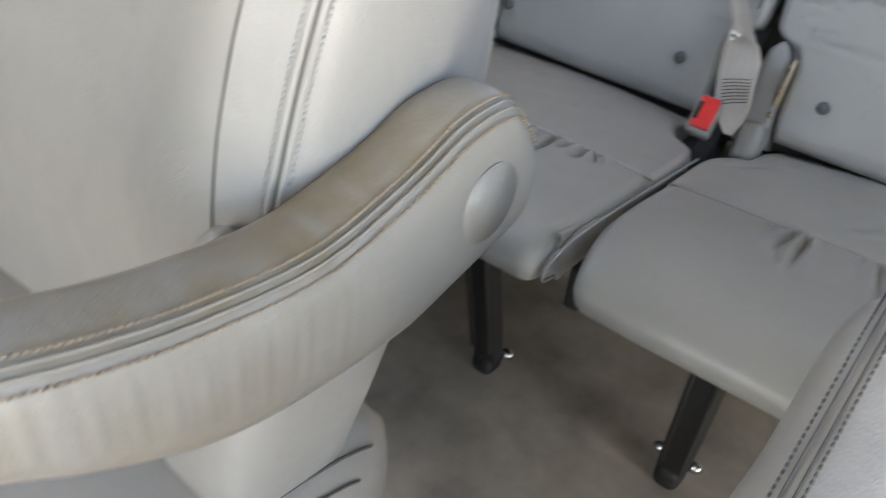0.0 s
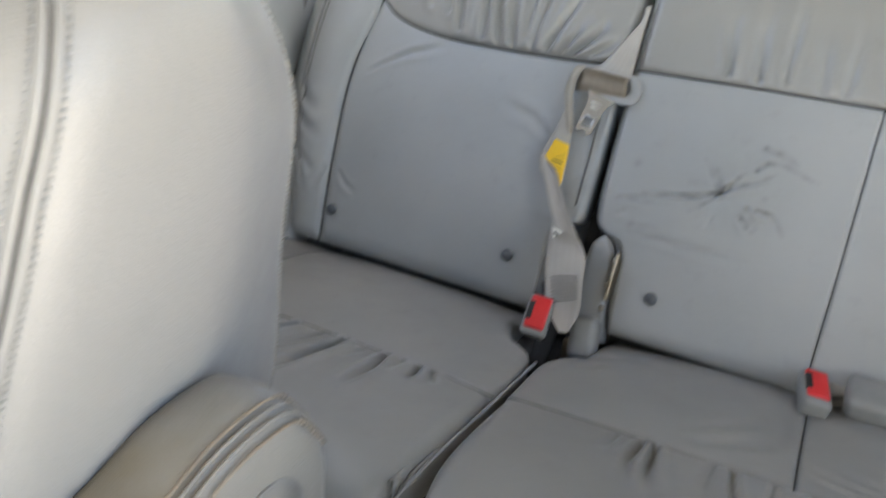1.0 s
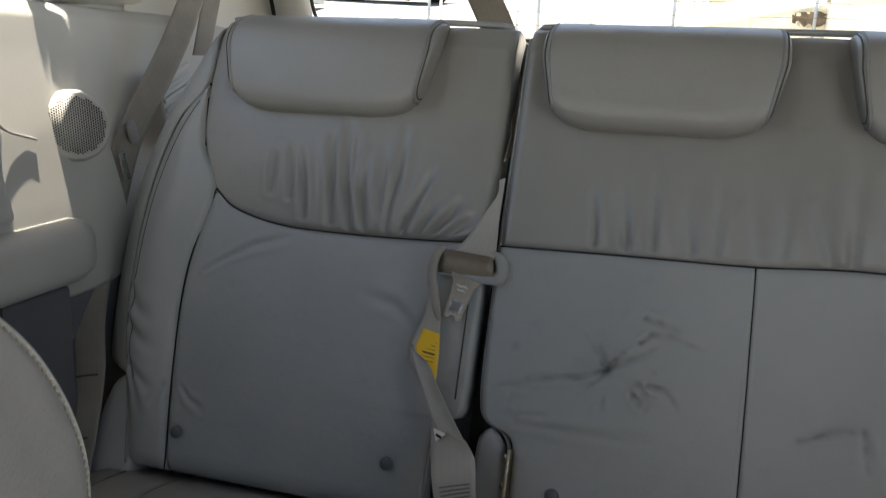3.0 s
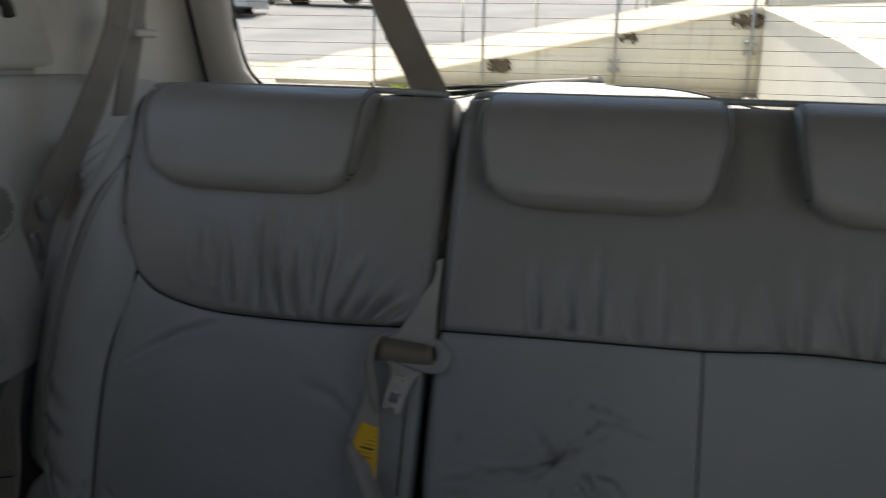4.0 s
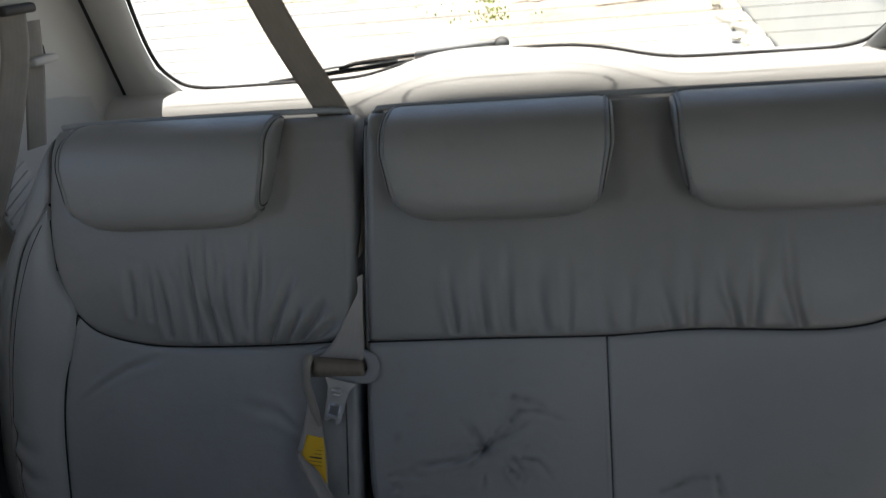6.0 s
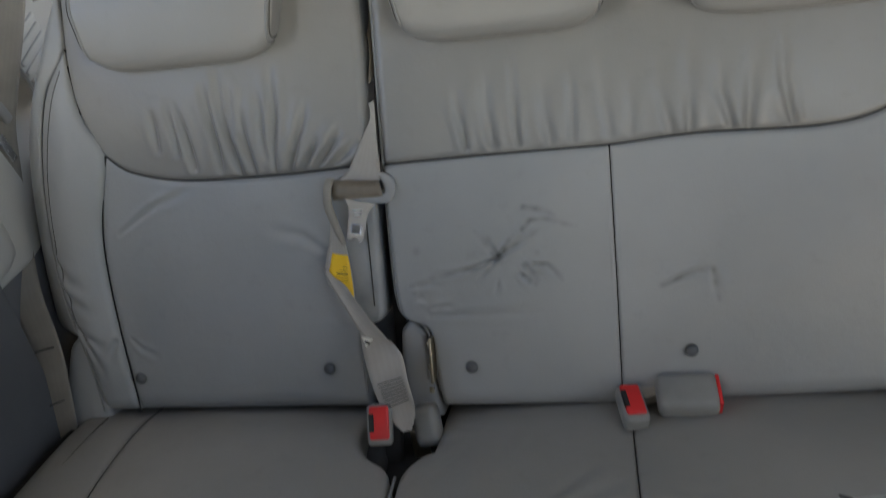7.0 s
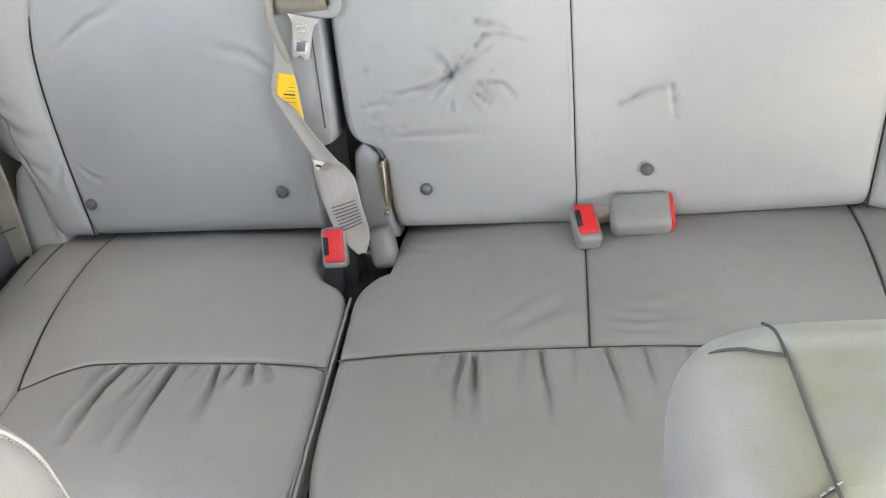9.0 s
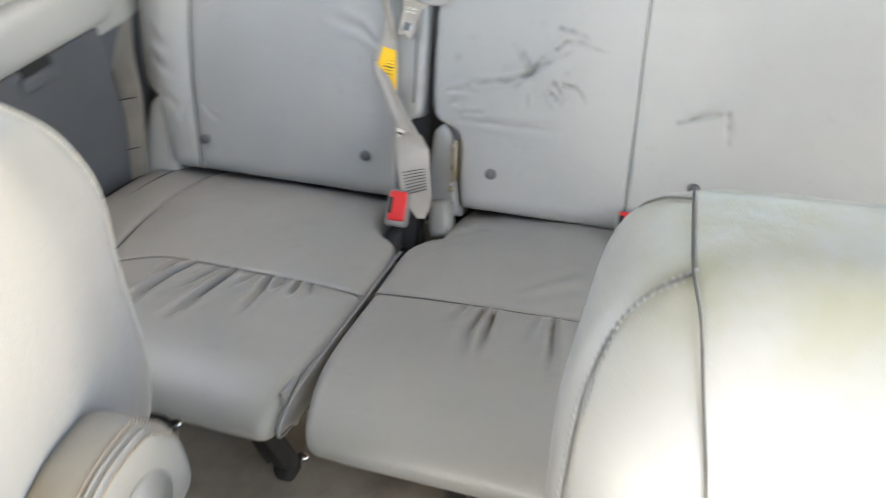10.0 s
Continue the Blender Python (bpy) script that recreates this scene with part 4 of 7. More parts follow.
bolster_l = sheet("bolster", (L_BOL, L_SEAM + L_UP[1:3], [L_BOL[0], L_SEAM[0]], [L_BOL[-1], L_UP[2]]), back_surf, M_LEATHER, seat_l, n=70, m=160, fall=(0.014, 0.010, 0.022, 0.004), crown=0.014, relief=lambda u, v: folds(u, v, [[(-0.632, 0.525), (-0.603, 0.505), (-0.572, 0.488)], [(-0.636, 0.565), (-0.603, 0.548), (-0.570, 0.538)], [(-0.618, 0.510), (-0.600, 0.485), (-0.582, 0.452)], [(-0.640, 0.605), (-0.612, 0.580), (-0.580, 0.572)], [(-0.562, 0.500), (-0.575, 0.470)]], 0.0045, 0.0065))
sheet("bolster_side", (L_OUT, L_BOL[2:] + [(-0.580, 0.945)], [L_OUT[0], L_BOL[2]], [L_OUT[-1], (-0.580, 0.945)]), back_surf, M_LEATHER, seat_l, n=20, m=80, fall=(0.02, 0.004, 0.01, 0.002), crown=0.004, depth=0.06)
piping("seam_piping", L_BOL, back_surf, seat_l, 0.0014, -0.001)
piping("seam_piping", [(-0.1735, 0.53), (-0.1725, 0.62), (-0.173, 0.706), (-0.1735, 0.80), (-0.174, 0.94)], back_surf, seat_l, 0.0026, -0.008)
sheet("backrest_shell", ([(-0.66, 0.42), (-0.675, 0.6), (-0.60, 0.94)], [(-0.172, 0.42), (-0.172, 0.952)], [(-0.66, 0.42), (-0.172, 0.42)], [(-0.60, 0.94), (-0.172, 0.952)]), lambda u, v: (back_surf(u, v)[0] - BN * 0.035, back_surf(u, v)[1]), M_BACKSHELL, seat_l, n=24, m=24, r=0.006, depth=0.055)
piping("seam_piping", [(-0.1730, 0.60), (-0.1735, 0.545), (-0.177, 0.522), (-0.190, 0.514), (-0.204, 0.500), (-0.2085, 0.47), (-0.2085, 0.42)], back_surf, seat_l, 0.0022, -0.003)
piping("seam_piping", [(-0.1835, 0.70), (-0.1830, 0.62), (-0.1835, 0.535)], back_surf, seat_l, 0.0009, 0.0045, M_SEAM)
tube("top_edge", [(-0.574, 0.030, 0.946), (-0.56, 0.026, 0.9535), (-0.38, 0.024, 0.9560), (-0.20, 0.026, 0.9545), (-0.19, 0.030, 0.946)], 0.004, M_LEATHER, seat_l, n=40)
headrest(seat_l, -0.540, -0.262)
button(seat_l, -0.532, 0.447)
button(seat_l, -0.255, 0.455)
LC_BOL = [(-0.535, cv(-0.165)), (-0.537, cv(-0.358)), (-0.522, cv(-0.46)), (-0.512, cv(-0.50))]
LC_MID = [(-0.512, cv(-0.50)), (-0.458, cv(-0.465)), (-0.401, cv(-0.457)), (-0.231, cv(-0.457)), (-0.152, cv(-0.463))]
LC_GAP = [(-0.207, cv(-0.165)), (-0.207, cv(-0.272)), (-0.192, cv(-0.312)), (-0.160, cv(-0.340)), (-0.153, cv(-0.39)), (-0.152, cv(-0.463))]
sheet("cushion_rear_panel", (LC_BOL, LC_GAP, [LC_BOL[0], LC_GAP[0]], LC_MID), cush_surf, M_LEATHER_SEAT, seat_l, n=80, m=60, fall=(0.006, 0.012, 0.004, 0.007), crown=0.006, flip=True, relief=broad_waves)
sheet("cushion_front_panel", ([LC_MID[0], (-0.515, cv(-0.60)), (-0.52, CEND * 0.86), (-0.515, CEND)], [LC_MID[-1], (-0.150, cv(-0.55)), (-0.156, cv(-0.65)), (-0.165, CEND)], LC_MID, [(-0.515, CEND), (-0.165, CEND)]), cush_surf, M_LEATHER_SEAT, seat_l, n=230, m=130, fall=(0.008, 0.020, 0.007, 0.02), crown=0.004, flip=True, cap=False, relief=lambda u, v: pleats(u, v, PLEAT_L, PLEAT_LW) + broad_waves(u, v))
sheet("cushion_bolster", ([(-0.642, cv(-0.165)), (-0.645, cv(-0.40)), (-0.640, cv(-0.60)), (-0.635, CEND)], LC_BOL + [(-0.515, cv(-0.60)), (-0.52, CEND * 0.86), (-0.515, CEND)], [(-0.642, cv(-0.165)), LC_BOL[0]], [(-0.635, CEND), (-0.515, CEND)]), cush_surf, M_LEATHER_SEAT, seat_l, n=30, m=90, fall=(0.02, 0.006, 0.004, 0.02), crown=0.006, flip=True, cap=False)
piping("seam_piping", [(-0.1500, cv(-0.345)), (-0.1495, cv(-0.45)), (-0.1475, cv(-0.60)), (-0.150, cv(-0.66)), (-0.155, CEND * 0.8), (-0.16, CEND * 0.9)], cush_surf, seat_l, 0.0020, -0.006)
piping("seam_piping", [(-0.597, cv(-0.23)), (-0.603, cv(-0.36)), (-0.615, cv(-0.47))], cush_surf, seat_l, 0.0010, 0.0035, M_SEAM)
box("seat_frame", (-0.40, -0.13, 0.33), (0.46, 0.10, 0.16), 0.01, M_BACKSHELL, seat_l)
box("cushion_pan", (-0.40, -0.38, 0.348), (0.44, 0.40, 0.03), 0.012, M_BACKSHELL, seat_l)
sunk = lambda u, v: (np.stack([u, -0.198 + 0.40 * (v - 0.45) + 0 * u, v], -1), np.broadcast_to(BN, u.shape + (3,)))  # noqa: E731
tucked = lambda u, v: (back_surf(u, v)[0] - BN * 0.003, back_surf(u, v)[1])  # noqa: E731
sheet("recliner_cover", ([(-0.668, 0.360), (-0.660, 0.43), (-0.646, 0.484)], [(-0.596, 0.360), (-0.598, 0.44), (-0.606, 0.488)], [(-0.668, 0.360), (-0.596, 0.360)], [(-0.646, 0.484), (-0.628, 0.498), (-0.606, 0.488)]), sunk, M_PLASTIC, seat_l, "grey plastic recliner cover", n=24, m=30, r=0.010, crown=0.004)
# near-black tube that paints the shade in the gap along the bolster
piping("bolster_gap_shade", L_BOL, back_surf, seat_l, 0.0040, -0.0085, M_GAP)
# added dark tube, no real part: shade between cushion flank and side panel
piping("flank_gap_shade", [(-0.650, cv(-0.19)), (-0.653, cv(-0.40)), (-0.649, cv(-0.60)), (-0.645, cv(-0.66))], cush_surf, seat_l, 0.011, -0.020, M_GAP)
for line in (L_SEAM, L_TOP, L_UP[1:3]):
    piping("seam", line, back_surf, seat_l, 0.0011, -0.0034, M_GAP)
side_panel(seat_l, [(-0.1560, cv(-0.36)), (-0.1550, cv(-0.45)), (-0.1530, cv(-0.60)), (-0.154, cv(-0.66)), (-0.158, CEND * 0.86), (-0.163, CEND)], 1)
piping("front_welt", [(-0.53, CEND * 0.925), (-0.40, CEND * 0.93), (-0.25, CEND * 0.925), (-0.166, CEND * 0.92)], cush_surf, seat_l, 0.0024, 0.0005, M_LEATHER_SEAT)
for line, mat in ((LC_BOL, M_GAP), (LC_MID, M_SEAM)):
    piping("seam", line, cush_surf, seat_l, 0.0008, -0.0018, mat)
seat_leg(seat_l, -0.305)
seat_leg(seat_l, -0.53)

# ---- seat for two
seat_r = thing("third_row_seat", "grey leather third-row seat for two with scuffed creased backrest", "car seat", "third-row seats")
R_CUT = [(-0.106, z0), (-0.110, 0.455), (-0.112, 0.492), (-0.122, 0.507), (-0.145, 0.516), (-0.153, 0.535), (-0.156, 0.60), (-0.156, 0.704)]
R_SEAM = [(0.4695, z0 + 0.012), (0.477, 0.524), (0.482, 0.64), (0.462, 0.752)]
R_TOP1 = [(-0.156, 0.704), (-0.02, 0.707), (0.1228, 0.709)]
R_TOP2 = [(0.1232, 0.709), (0.223, 0.715), (0.36, 0.714), (0.425, 0.726), (0.462, 0.752)]
R_UP = [(0.462, 0.752), (0.483, 0.81), (0.487, 0.86), (0.484, 0.953)]
R_OUT = [(-0.09 - x, z) for x, z in L_OUT]
R_BOL = [(-0.09 - x, z) for x, z in L_BOL]
sheet("backrest_panel", (R_CUT, [(0.1258, z0), (0.1248, 0.56), (0.1228, 0.709)], [R_CUT[0], (0.1258, z0)], R_TOP1), back_surf, M_LEATHER, seat_r, n=220, m=230, fall=(0.005, 0.005, 0.026, 0.008), crown=0.005, relief=lambda u, v: broad_waves(u, v) + folds(u, v, CREASE, 0.0030, 0.0035) + folds(u, v, FAINT, 0.0014, 0.004, True) - 0.004 * np.exp(-((np.hypot(u + 0.019, v - 0.588) / 0.010) ** 2)), soil=soil_left_panel)
sheet("backrest_panel", ([(0.1264, z0), (0.1254, 0.56), (0.1232, 0.709)], R_SEAM, [(0.1264, z0), (0.30, z0 + 0.006), R_SEAM[0]], R_TOP2), back_surf, M_LEATHER, seat_r, n=230, m=210, fall=(0.005, 0.010, 0.026, 0.008), crown=0.005, relief=lambda u, v: broad_waves(u, v) + folds(u, v, HOOK, 0.0014, 0.004, True), soil=soil_right_panel)
sheet("backrest_upper_panel", ([(-0.156, 0.704), (-0.156, 0.82), (-0.156, 0.953)], R_UP, R_TOP1 + R_TOP2[1:], [(-0.156, 0.953), (0.484, 0.953)]), back_surf, M_LEATHER_TOP, seat_r, n=220, m=80, fall=(0.012, 0.010, 0.010, 0.012), crown=0.008, relief=lambda u, v: folds(u, v, FAN_R, 0.0052, 0.0060) + broad_waves(u, v) + 0.35 * pocket(-0.130, 0.136)(u, v) + 0.35 * pocket(0.200, 0.466)(u, v))
sheet("bolster", (R_SEAM + R_UP[1:3], R_BOL, [R_SEAM[0], R_BOL[0]], [R_UP[2], R_BOL[-1]]), back_surf, M_LEATHER, seat_r, n=36, m=80, fall=(0.010, 0.006, 0.02, 0.004), crown=0.014)
sheet("bolster_side", (R_BOL[2:] + [(0.490, 0.945)], R_OUT, [R_BOL[2], R_OUT[0]], [(0.490, 0.945), R_OUT[-1]]), back_surf, M_LEATHER, seat_r, n=20, m=60, fall=(0.004, 0.02, 0.01, 0.002), crown=0.004, depth=0.06)
piping("seam_piping", R_BOL, back_surf, seat_r, 0.0014, -0.001)
piping("seam_piping", [(-0.108, 0.42), (-0.1135, 0.465), (-0.1165, 0.492), (-0.1265, 0.5085), (-0.147, 0.519), (-0.155, 0.54), (-0.1570, 0.60), (-0.1570, 0.704), (-0.1565, 0.82), (-0.1565, 0.94)], back_surf, seat_r, 0.0026, -0.008)
sheet("backrest_shell", ([(-0.155, 0.42), (-0.155, 0.952)], [(0.57, 0.42), (0.585, 0.6), (0.51, 0.94)], [(-0.155, 0.42), (0.57, 0.42)], [(-0.155, 0.952), (0.51, 0.94)]), lambda u, v: (back_surf(u, v)[0] - BN * 0.035, back_surf(u, v)[1]), M_BACKSHELL, seat_r, n=30, m=24, r=0.006, depth=0.055)
tube("top_edge", [(-0.140, 0.030, 0.946), (-0.13, 0.026, 0.9545), (0.17, 0.024, 0.9560), (0.46, 0.026, 0.9535), (0.482, 0.030, 0.946)], 0.004, M_LEATHER, seat_r, n=50)
headrest(seat_r, -0.130, 0.136)
headrest(seat_r, 0.200, 0.466)
button(seat_r, -0.063, 0.453)
button(seat_r, 0.211, 0.468)
RC_GAP = [(-0.106, cv(-0.165)), (-0.108, cv(-0.295)), (-0.126, cv(-0.316)), (-0.143, cv(-0.345)), (-0.144, cv(-0.40)), (-0.143, cv(-0.452))]
RC_MID1 = [(-0.143, cv(-0.452)), (-0.045, cv(-0.441)), (0.1368, cv(-0.432))]
RC_MID2 = [(0.1372, cv(-0.432)), (0.25, cv(-0.430)), (0.40, cv(-0.445)), (0.44, cv(-0.47))]
sheet("cushion_rear_panel", (RC_GAP, [(0.1350, cv(-0.165)), (0.1355, cv(-0.30)), (0.1368, cv(-0.432))], [RC_GAP[0], (0.1350, cv(-0.165))], RC_MID1), cush_surf, M_LEATHER_SEAT, seat_r, n=70, m=60, fall=(0.014, 0.004, 0.004, 0.006), crown=0.006, flip=True, relief=lambda u, v: broad_waves(u, v) + folds(u, v, [[(0.03, cv(-0.40)), (0.06, cv(-0.37)), (0.09, cv(-0.34))], [(0.05, cv(-0.41)), (0.085, cv(-0.385)), (0.12, cv(-0.36))], [(-0.10, cv(-0.25)), (-0.07, cv(-0.262)), (-0.02, cv(-0.268))], [(-0.11, cv(-0.30)), (-0.08, cv(-0.285)), (-0.05, cv(-0.262))], [(-0.12, cv(-0.36)), (-0.09, cv(-0.33)), (-0.07, cv(-0.30))], [(-0.02, cv(-0.33)), (0.0, cv(-0.30)), (0.01, cv(-0.27))]], 0.0016, 0.007, True))
sheet("cushion_rear_panel", ([(0.1356, cv(-0.165)), (0.1360, cv(-0.30)), (0.1372, cv(-0.432))], [(0.455, cv(-0.165)), (0.455, cv(-0.36)), (0.44, cv(-0.47))], [(0.1356, cv(-0.165)), (0.455, cv(-0.165))], RC_MID2), cush_surf, M_LEATHER_SEAT, seat_r, n=80, m=70, fall=(0.004, 0.006, 0.004, 0.006), crown=0.006, flip=True, relief=lambda u, v: broad_waves(u, v) + folds(u, v, [[(0.15, cv(-0.385)), (0.20, cv(-0.395)), (0.26, cv(-0.385))], [(0.18, cv(-0.375)), (0.22, cv(-0.38)), (0.25, cv(-0.37))], [(0.16, cv(-0.405)), (0.19, cv(-0.41)), (0.23, cv(-0.405))]], 0.0014, 0.006, True))
sheet("cushion_front_panel", ([RC_MID1[0], (-0.141, cv(-0.58)), (-0.128, cv(-0.66)), (-0.105, CEND * 0.84), (-0.08, CEND)], [(0.44, cv(-0.47)), (0.44, cv(-0.60)), (0.44, CEND)], RC_MID1 + RC_MID2[1:], [(-0.08, CEND), (0.44, CEND)]), cush_surf, M_LEATHER_SEAT, seat_r, n=260, m=120, fall=(0.018, 0.008, 0.007, 0.02), crown=0.005, flip=True, cap=False, relief=lambda u, v: pleats(u, v, PLEAT_R, PLEAT_RW) + broad_waves(u, v))
sheet("cushion_bolster", ([(0.4556, cv(-0.165)), (0.4556, cv(-0.36)), (0.4406, cv(-0.47)), (0.4406, cv(-0.60)), (0.4406, CEND)], [(0.56, cv(-0.165)), (0.562, cv(-0.5)), (0.55, CEND)], [(0.4556, cv(-0.165)), (0.56, cv(-0.165))], [(0.4406, CEND), (0.55, CEND)]), cush_surf, M_LEATHER_SEAT, seat_r, n=24, m=80, fall=(0.006, 0.02, 0.004, 0.02), crown=0.006, flip=True, cap=False)
box("seat_frame", (0.19, -0.13, 0.33), (0.66, 0.10, 0.16), 0.01, M_BACKSHELL, seat_r)
box("cushion_pan", (0.20, -0.38, 0.348), (0.60, 0.40, 0.03), 0.012, M_BACKSHELL, seat_r)
sheet("recliner_cover", ([(-0.154, 0.385), (-0.158, 0.44), (-0.154, 0.500)], [(-0.108, 0.385), (-0.116, 0.45), (-0.122, 0.495)], [(-0.154, 0.385), (-0.108, 0.385)], [(-0.154, 0.500), (-0.138, 0.511), (-0.122, 0.495)]), tucked, M_PLASTIC, seat_r, "grey plastic recliner cover", n=24, m=36, r=0.010, crown=0.005)
# added near-black boxes: their colour stands in for deep shade between the seats
box("gap_shade_filler", (-0.165, -0.128, 0.50), (0.07, 0.03, 0.30), 0.004, M_GAP, seat_r, "", (-22, 0, 0))
box("gap_shade_filler", (-0.155, -0.28, 0.335), (0.10, 0.22, 0.03), 0.004, M_GAP, seat_r)
box("gap_shade_filler", (-0.1465, -0.475, 0.352), (0.018, 0.29, 0.05), 0.004, M_GAP, seat_r)
box("recliner_hinge", (-0.1135, -0.200, 0.464), (0.004, 0.04, 0.060), 0.001, M_BRASS, seat_r, "dull brassy steel hinge plate", (-22, 0, 0))
for k in range(3):
    disc("rivet", (-0.1165, -0.226 + 0.012 * k, 0.43 + 0.028 * k), 0.004, 0.006, M_BRASS, seat_r, "", (0, 90, 0), 12)
for line in (R_TOP1 + R_TOP2[1:], R_SEAM, [(0.1261, z0 + 0.01), (0.1251, 0.56), (0.1230, 0.709)], R_UP[1:3]):
    piping("seam", line, back_surf, seat_r, 0.0011, -0.0034, M_GAP)
piping("front_welt", [(-0.088, CEND * 0.925), (0.10, CEND * 0.93), (0.30, CEND * 0.925), (0.42, CEND * 0.92)], cush_surf, seat_r, 0.0024, 0.0005, M_LEATHER_SEAT)
for line in (RC_MID1 + RC_MID2[1:], [(0.1353, cv(-0.20)), (0.1357, cv(-0.30)), (0.1370, cv(-0.432))], [(0.4553, cv(-0.20)), (0.4553, cv(-0.36)), (0.4403, cv(-0.47))]):
    piping("seam", line, cush_surf, seat_r, 0.0008, -0.0018, M_SEAM)
seat_leg(seat_r, -0.021)
seat_leg(seat_r, 0.36)

# ---------------------------------------------------------------- second-row captain's chairs
def chair_back(parent, x0, x1, prof, inboard, dome=0.09, pull=0.10, rear=None):
    """A backrest lofted upward: rows of (z, y front, y back), rounded section, domed top."""
    cx_, hw = (x0 + x1) / 2, (x1 - x0) / 2
    zs = np.array([p[0] for p in prof])
    rings = []
    ca, sa = super_ring(96, 7.0)
    cr, sr = super_ring(96, 4.5)  # rounder at the rear
    if cx_ < 0:
        ca, sa = np.where(sa > 0, cr, ca), np.where(sa > 0, sr, sa)
    top = zs[-1]
    def levels(top, dome):
        return np.r_[np.linspace(zs[0], top - dome, 26), top - dome + dome * np.sin(np.linspace(0.06, 1, 16) * np.pi / 2)]

    for z in levels(top, dome):
        q = max(0.0, (z - (top - dome)) / dome)
        shrink = math.sqrt(max(0.0, 1 - q**2.6))
        yf, yb = np.interp(z, zs, [p[1] for p in prof]), np.interp(z, zs, [p[2] for p in prof])
        c, h = (yf + yb) / 2, (yb - yf) / 2
        w = hw - pull * (1 - shrink) + (0.004 * min(1.0, max(0.0, (z - 0.68) / 0.08)) if cx_ < 0 else 0.0)
        hh = h * (0.25 + 0.75 * shrink)
        x, y = cx_ + w * ca, c + hh * sa
        # hollowed middle and padded wings on the front
        front = np.clip(-sa, 0, 1)
        wing = np.exp(-(((np.abs(x - cx_) - hw * 0.80) / 0.05) ** 2))
        y = y - front * (0.012 * wing - 0.012 * np.exp(-(((x - cx_) / (hw * 0.55)) ** 4))) * shrink
        rings.append(np.stack([x, y, np.full_like(x, z)], 1))
    if rear:
        # the rear half swells backwards and is drawn in towards the middle
        r_top, r_dome, r_in, r_back, r_lean = rear
        cb, sb = super_ring(96, 4.56)
        k = np.clip(sb / 0.6, 0, 1)
        k = (k * k * (3 - 2 * k))[:, None]
        z_knots = np.r_[zs[:-1], r_top]
        for i, z in enumerate(levels(r_top, r_dome)):
            q = max(0.0, (z - (r_top - r_dome)) / r_dome)
            shrink = math.sqrt(max(0.0, 1 - q**2.03))
            yf = np.interp(z, z_knots, [p[1] for p in prof])
            yb = np.interp(z, z_knots, [p[2] for p in prof]) + r_back + r_lean * max(0.0, (z - 0.70) / 0.15)
            w = hw - r_in / 2 - 0.044 * (1 - shrink) + 0.004 * min(1.0, max(0.0, (z - 0.68) / 0.08))
            hh = (yb - yf) / 2 * (0.194 + 0.806 * shrink)
            back = np.stack([cx_ - r_in / 2 + w * cb, (yf + yb) / 2 + hh * sb - 0.0106 * (1 - shrink), np.full(96, z)], 1)
            rings[i] = rings[i] * (1 - k) + back * k
    n = len(rings) * 96
    vv = np.vstack(rings)
    wear = (0.12 if cx_ < 0 else 0.85) * np.clip((vv[:, 2] - top + 0.05) / 0.05, 0, 1) if inboard else np.zeros(n)
    return loft("backrest", rings, M_LEATHER2 if cx_ < 0 else M_LEATHER3, parent, attrs={"soil": np.zeros(n), "wear": wear})


def arm(parent, xc, stations, hw, label, worn, side=1, mat=None, tip=0.014):
    """A padded arm: section swept along its length, crimped leather on the outer side, brown wear on top."""
    rings = []
    ca, sa = super_ring(64, 2.9)
    ys = spline(stations, 240)
    for y, zt, zb in ys:
        w = hw * min(1.0, 0.55 + (zt - zb) / 0.06 * 0.45)
        end = min(1.0, (ys[0][0] - y) / tip + 0.04)
        w *= math.sqrt(1 - (1 - end) ** 2) ** 0.8
        crimp = 0.0004 * (math.sin(520 * y + 3 * math.sin(37 * y)) + 0.6 * math.sin(860 * y + 1.0)) * np.clip(side * ca, 0, 1) * np.clip(0.75 - np.abs(sa - 0.05), 0, 1) * np.clip((-0.985 - y) / 0.05, 0, 1)
        z = (zt + zb) / 2 + (zt - zb) / 2 * sa
        x = xc + w * ca + side * crimp
        x = x + side * 0.0016 * np.sin(38 * y + 55 * z) * np.clip(side * ca, 0, 1) * min(1.0, max(0.0, (-0.955 - y) / 0.04))
        rings.append(np.stack([x, np.full(64, y), z], 1))
    vv = np.vstack(rings)
    sa_all, ca_all = np.tile(sa, len(rings)), np.tile(ca, len(rings)) * side
    top = np.clip((sa_all - 0.55) / 0.3, 0, 1) * np.clip((0.97 - ca_all) / 0.25, 0, 1)
    wear = worn * top * np.clip((-0.90 - vv[:, 1]) / 0.06, 0, 1)
    wear = np.maximum(wear, worn * 0.45 * np.clip((-0.95 - vv[:, 1]) / 0.15, 0, 1))
    for y0 in (-0.992, -1.018):  # two pale scuffs
        wear = wear * (1 - 0.8 * np.exp(-(((vv[:, 1] - y0) / 0.004) ** 2) - (((vv[:, 0] - xc - side * 0.004) / 0.012) ** 2)) * (sa_all > 0.3))
    return loft("armrest", rings, mat or M_LEATHER_ARM, parent, label, attrs={"soil": np.zeros(len(vv)), "wear": wear}), ys[::4]


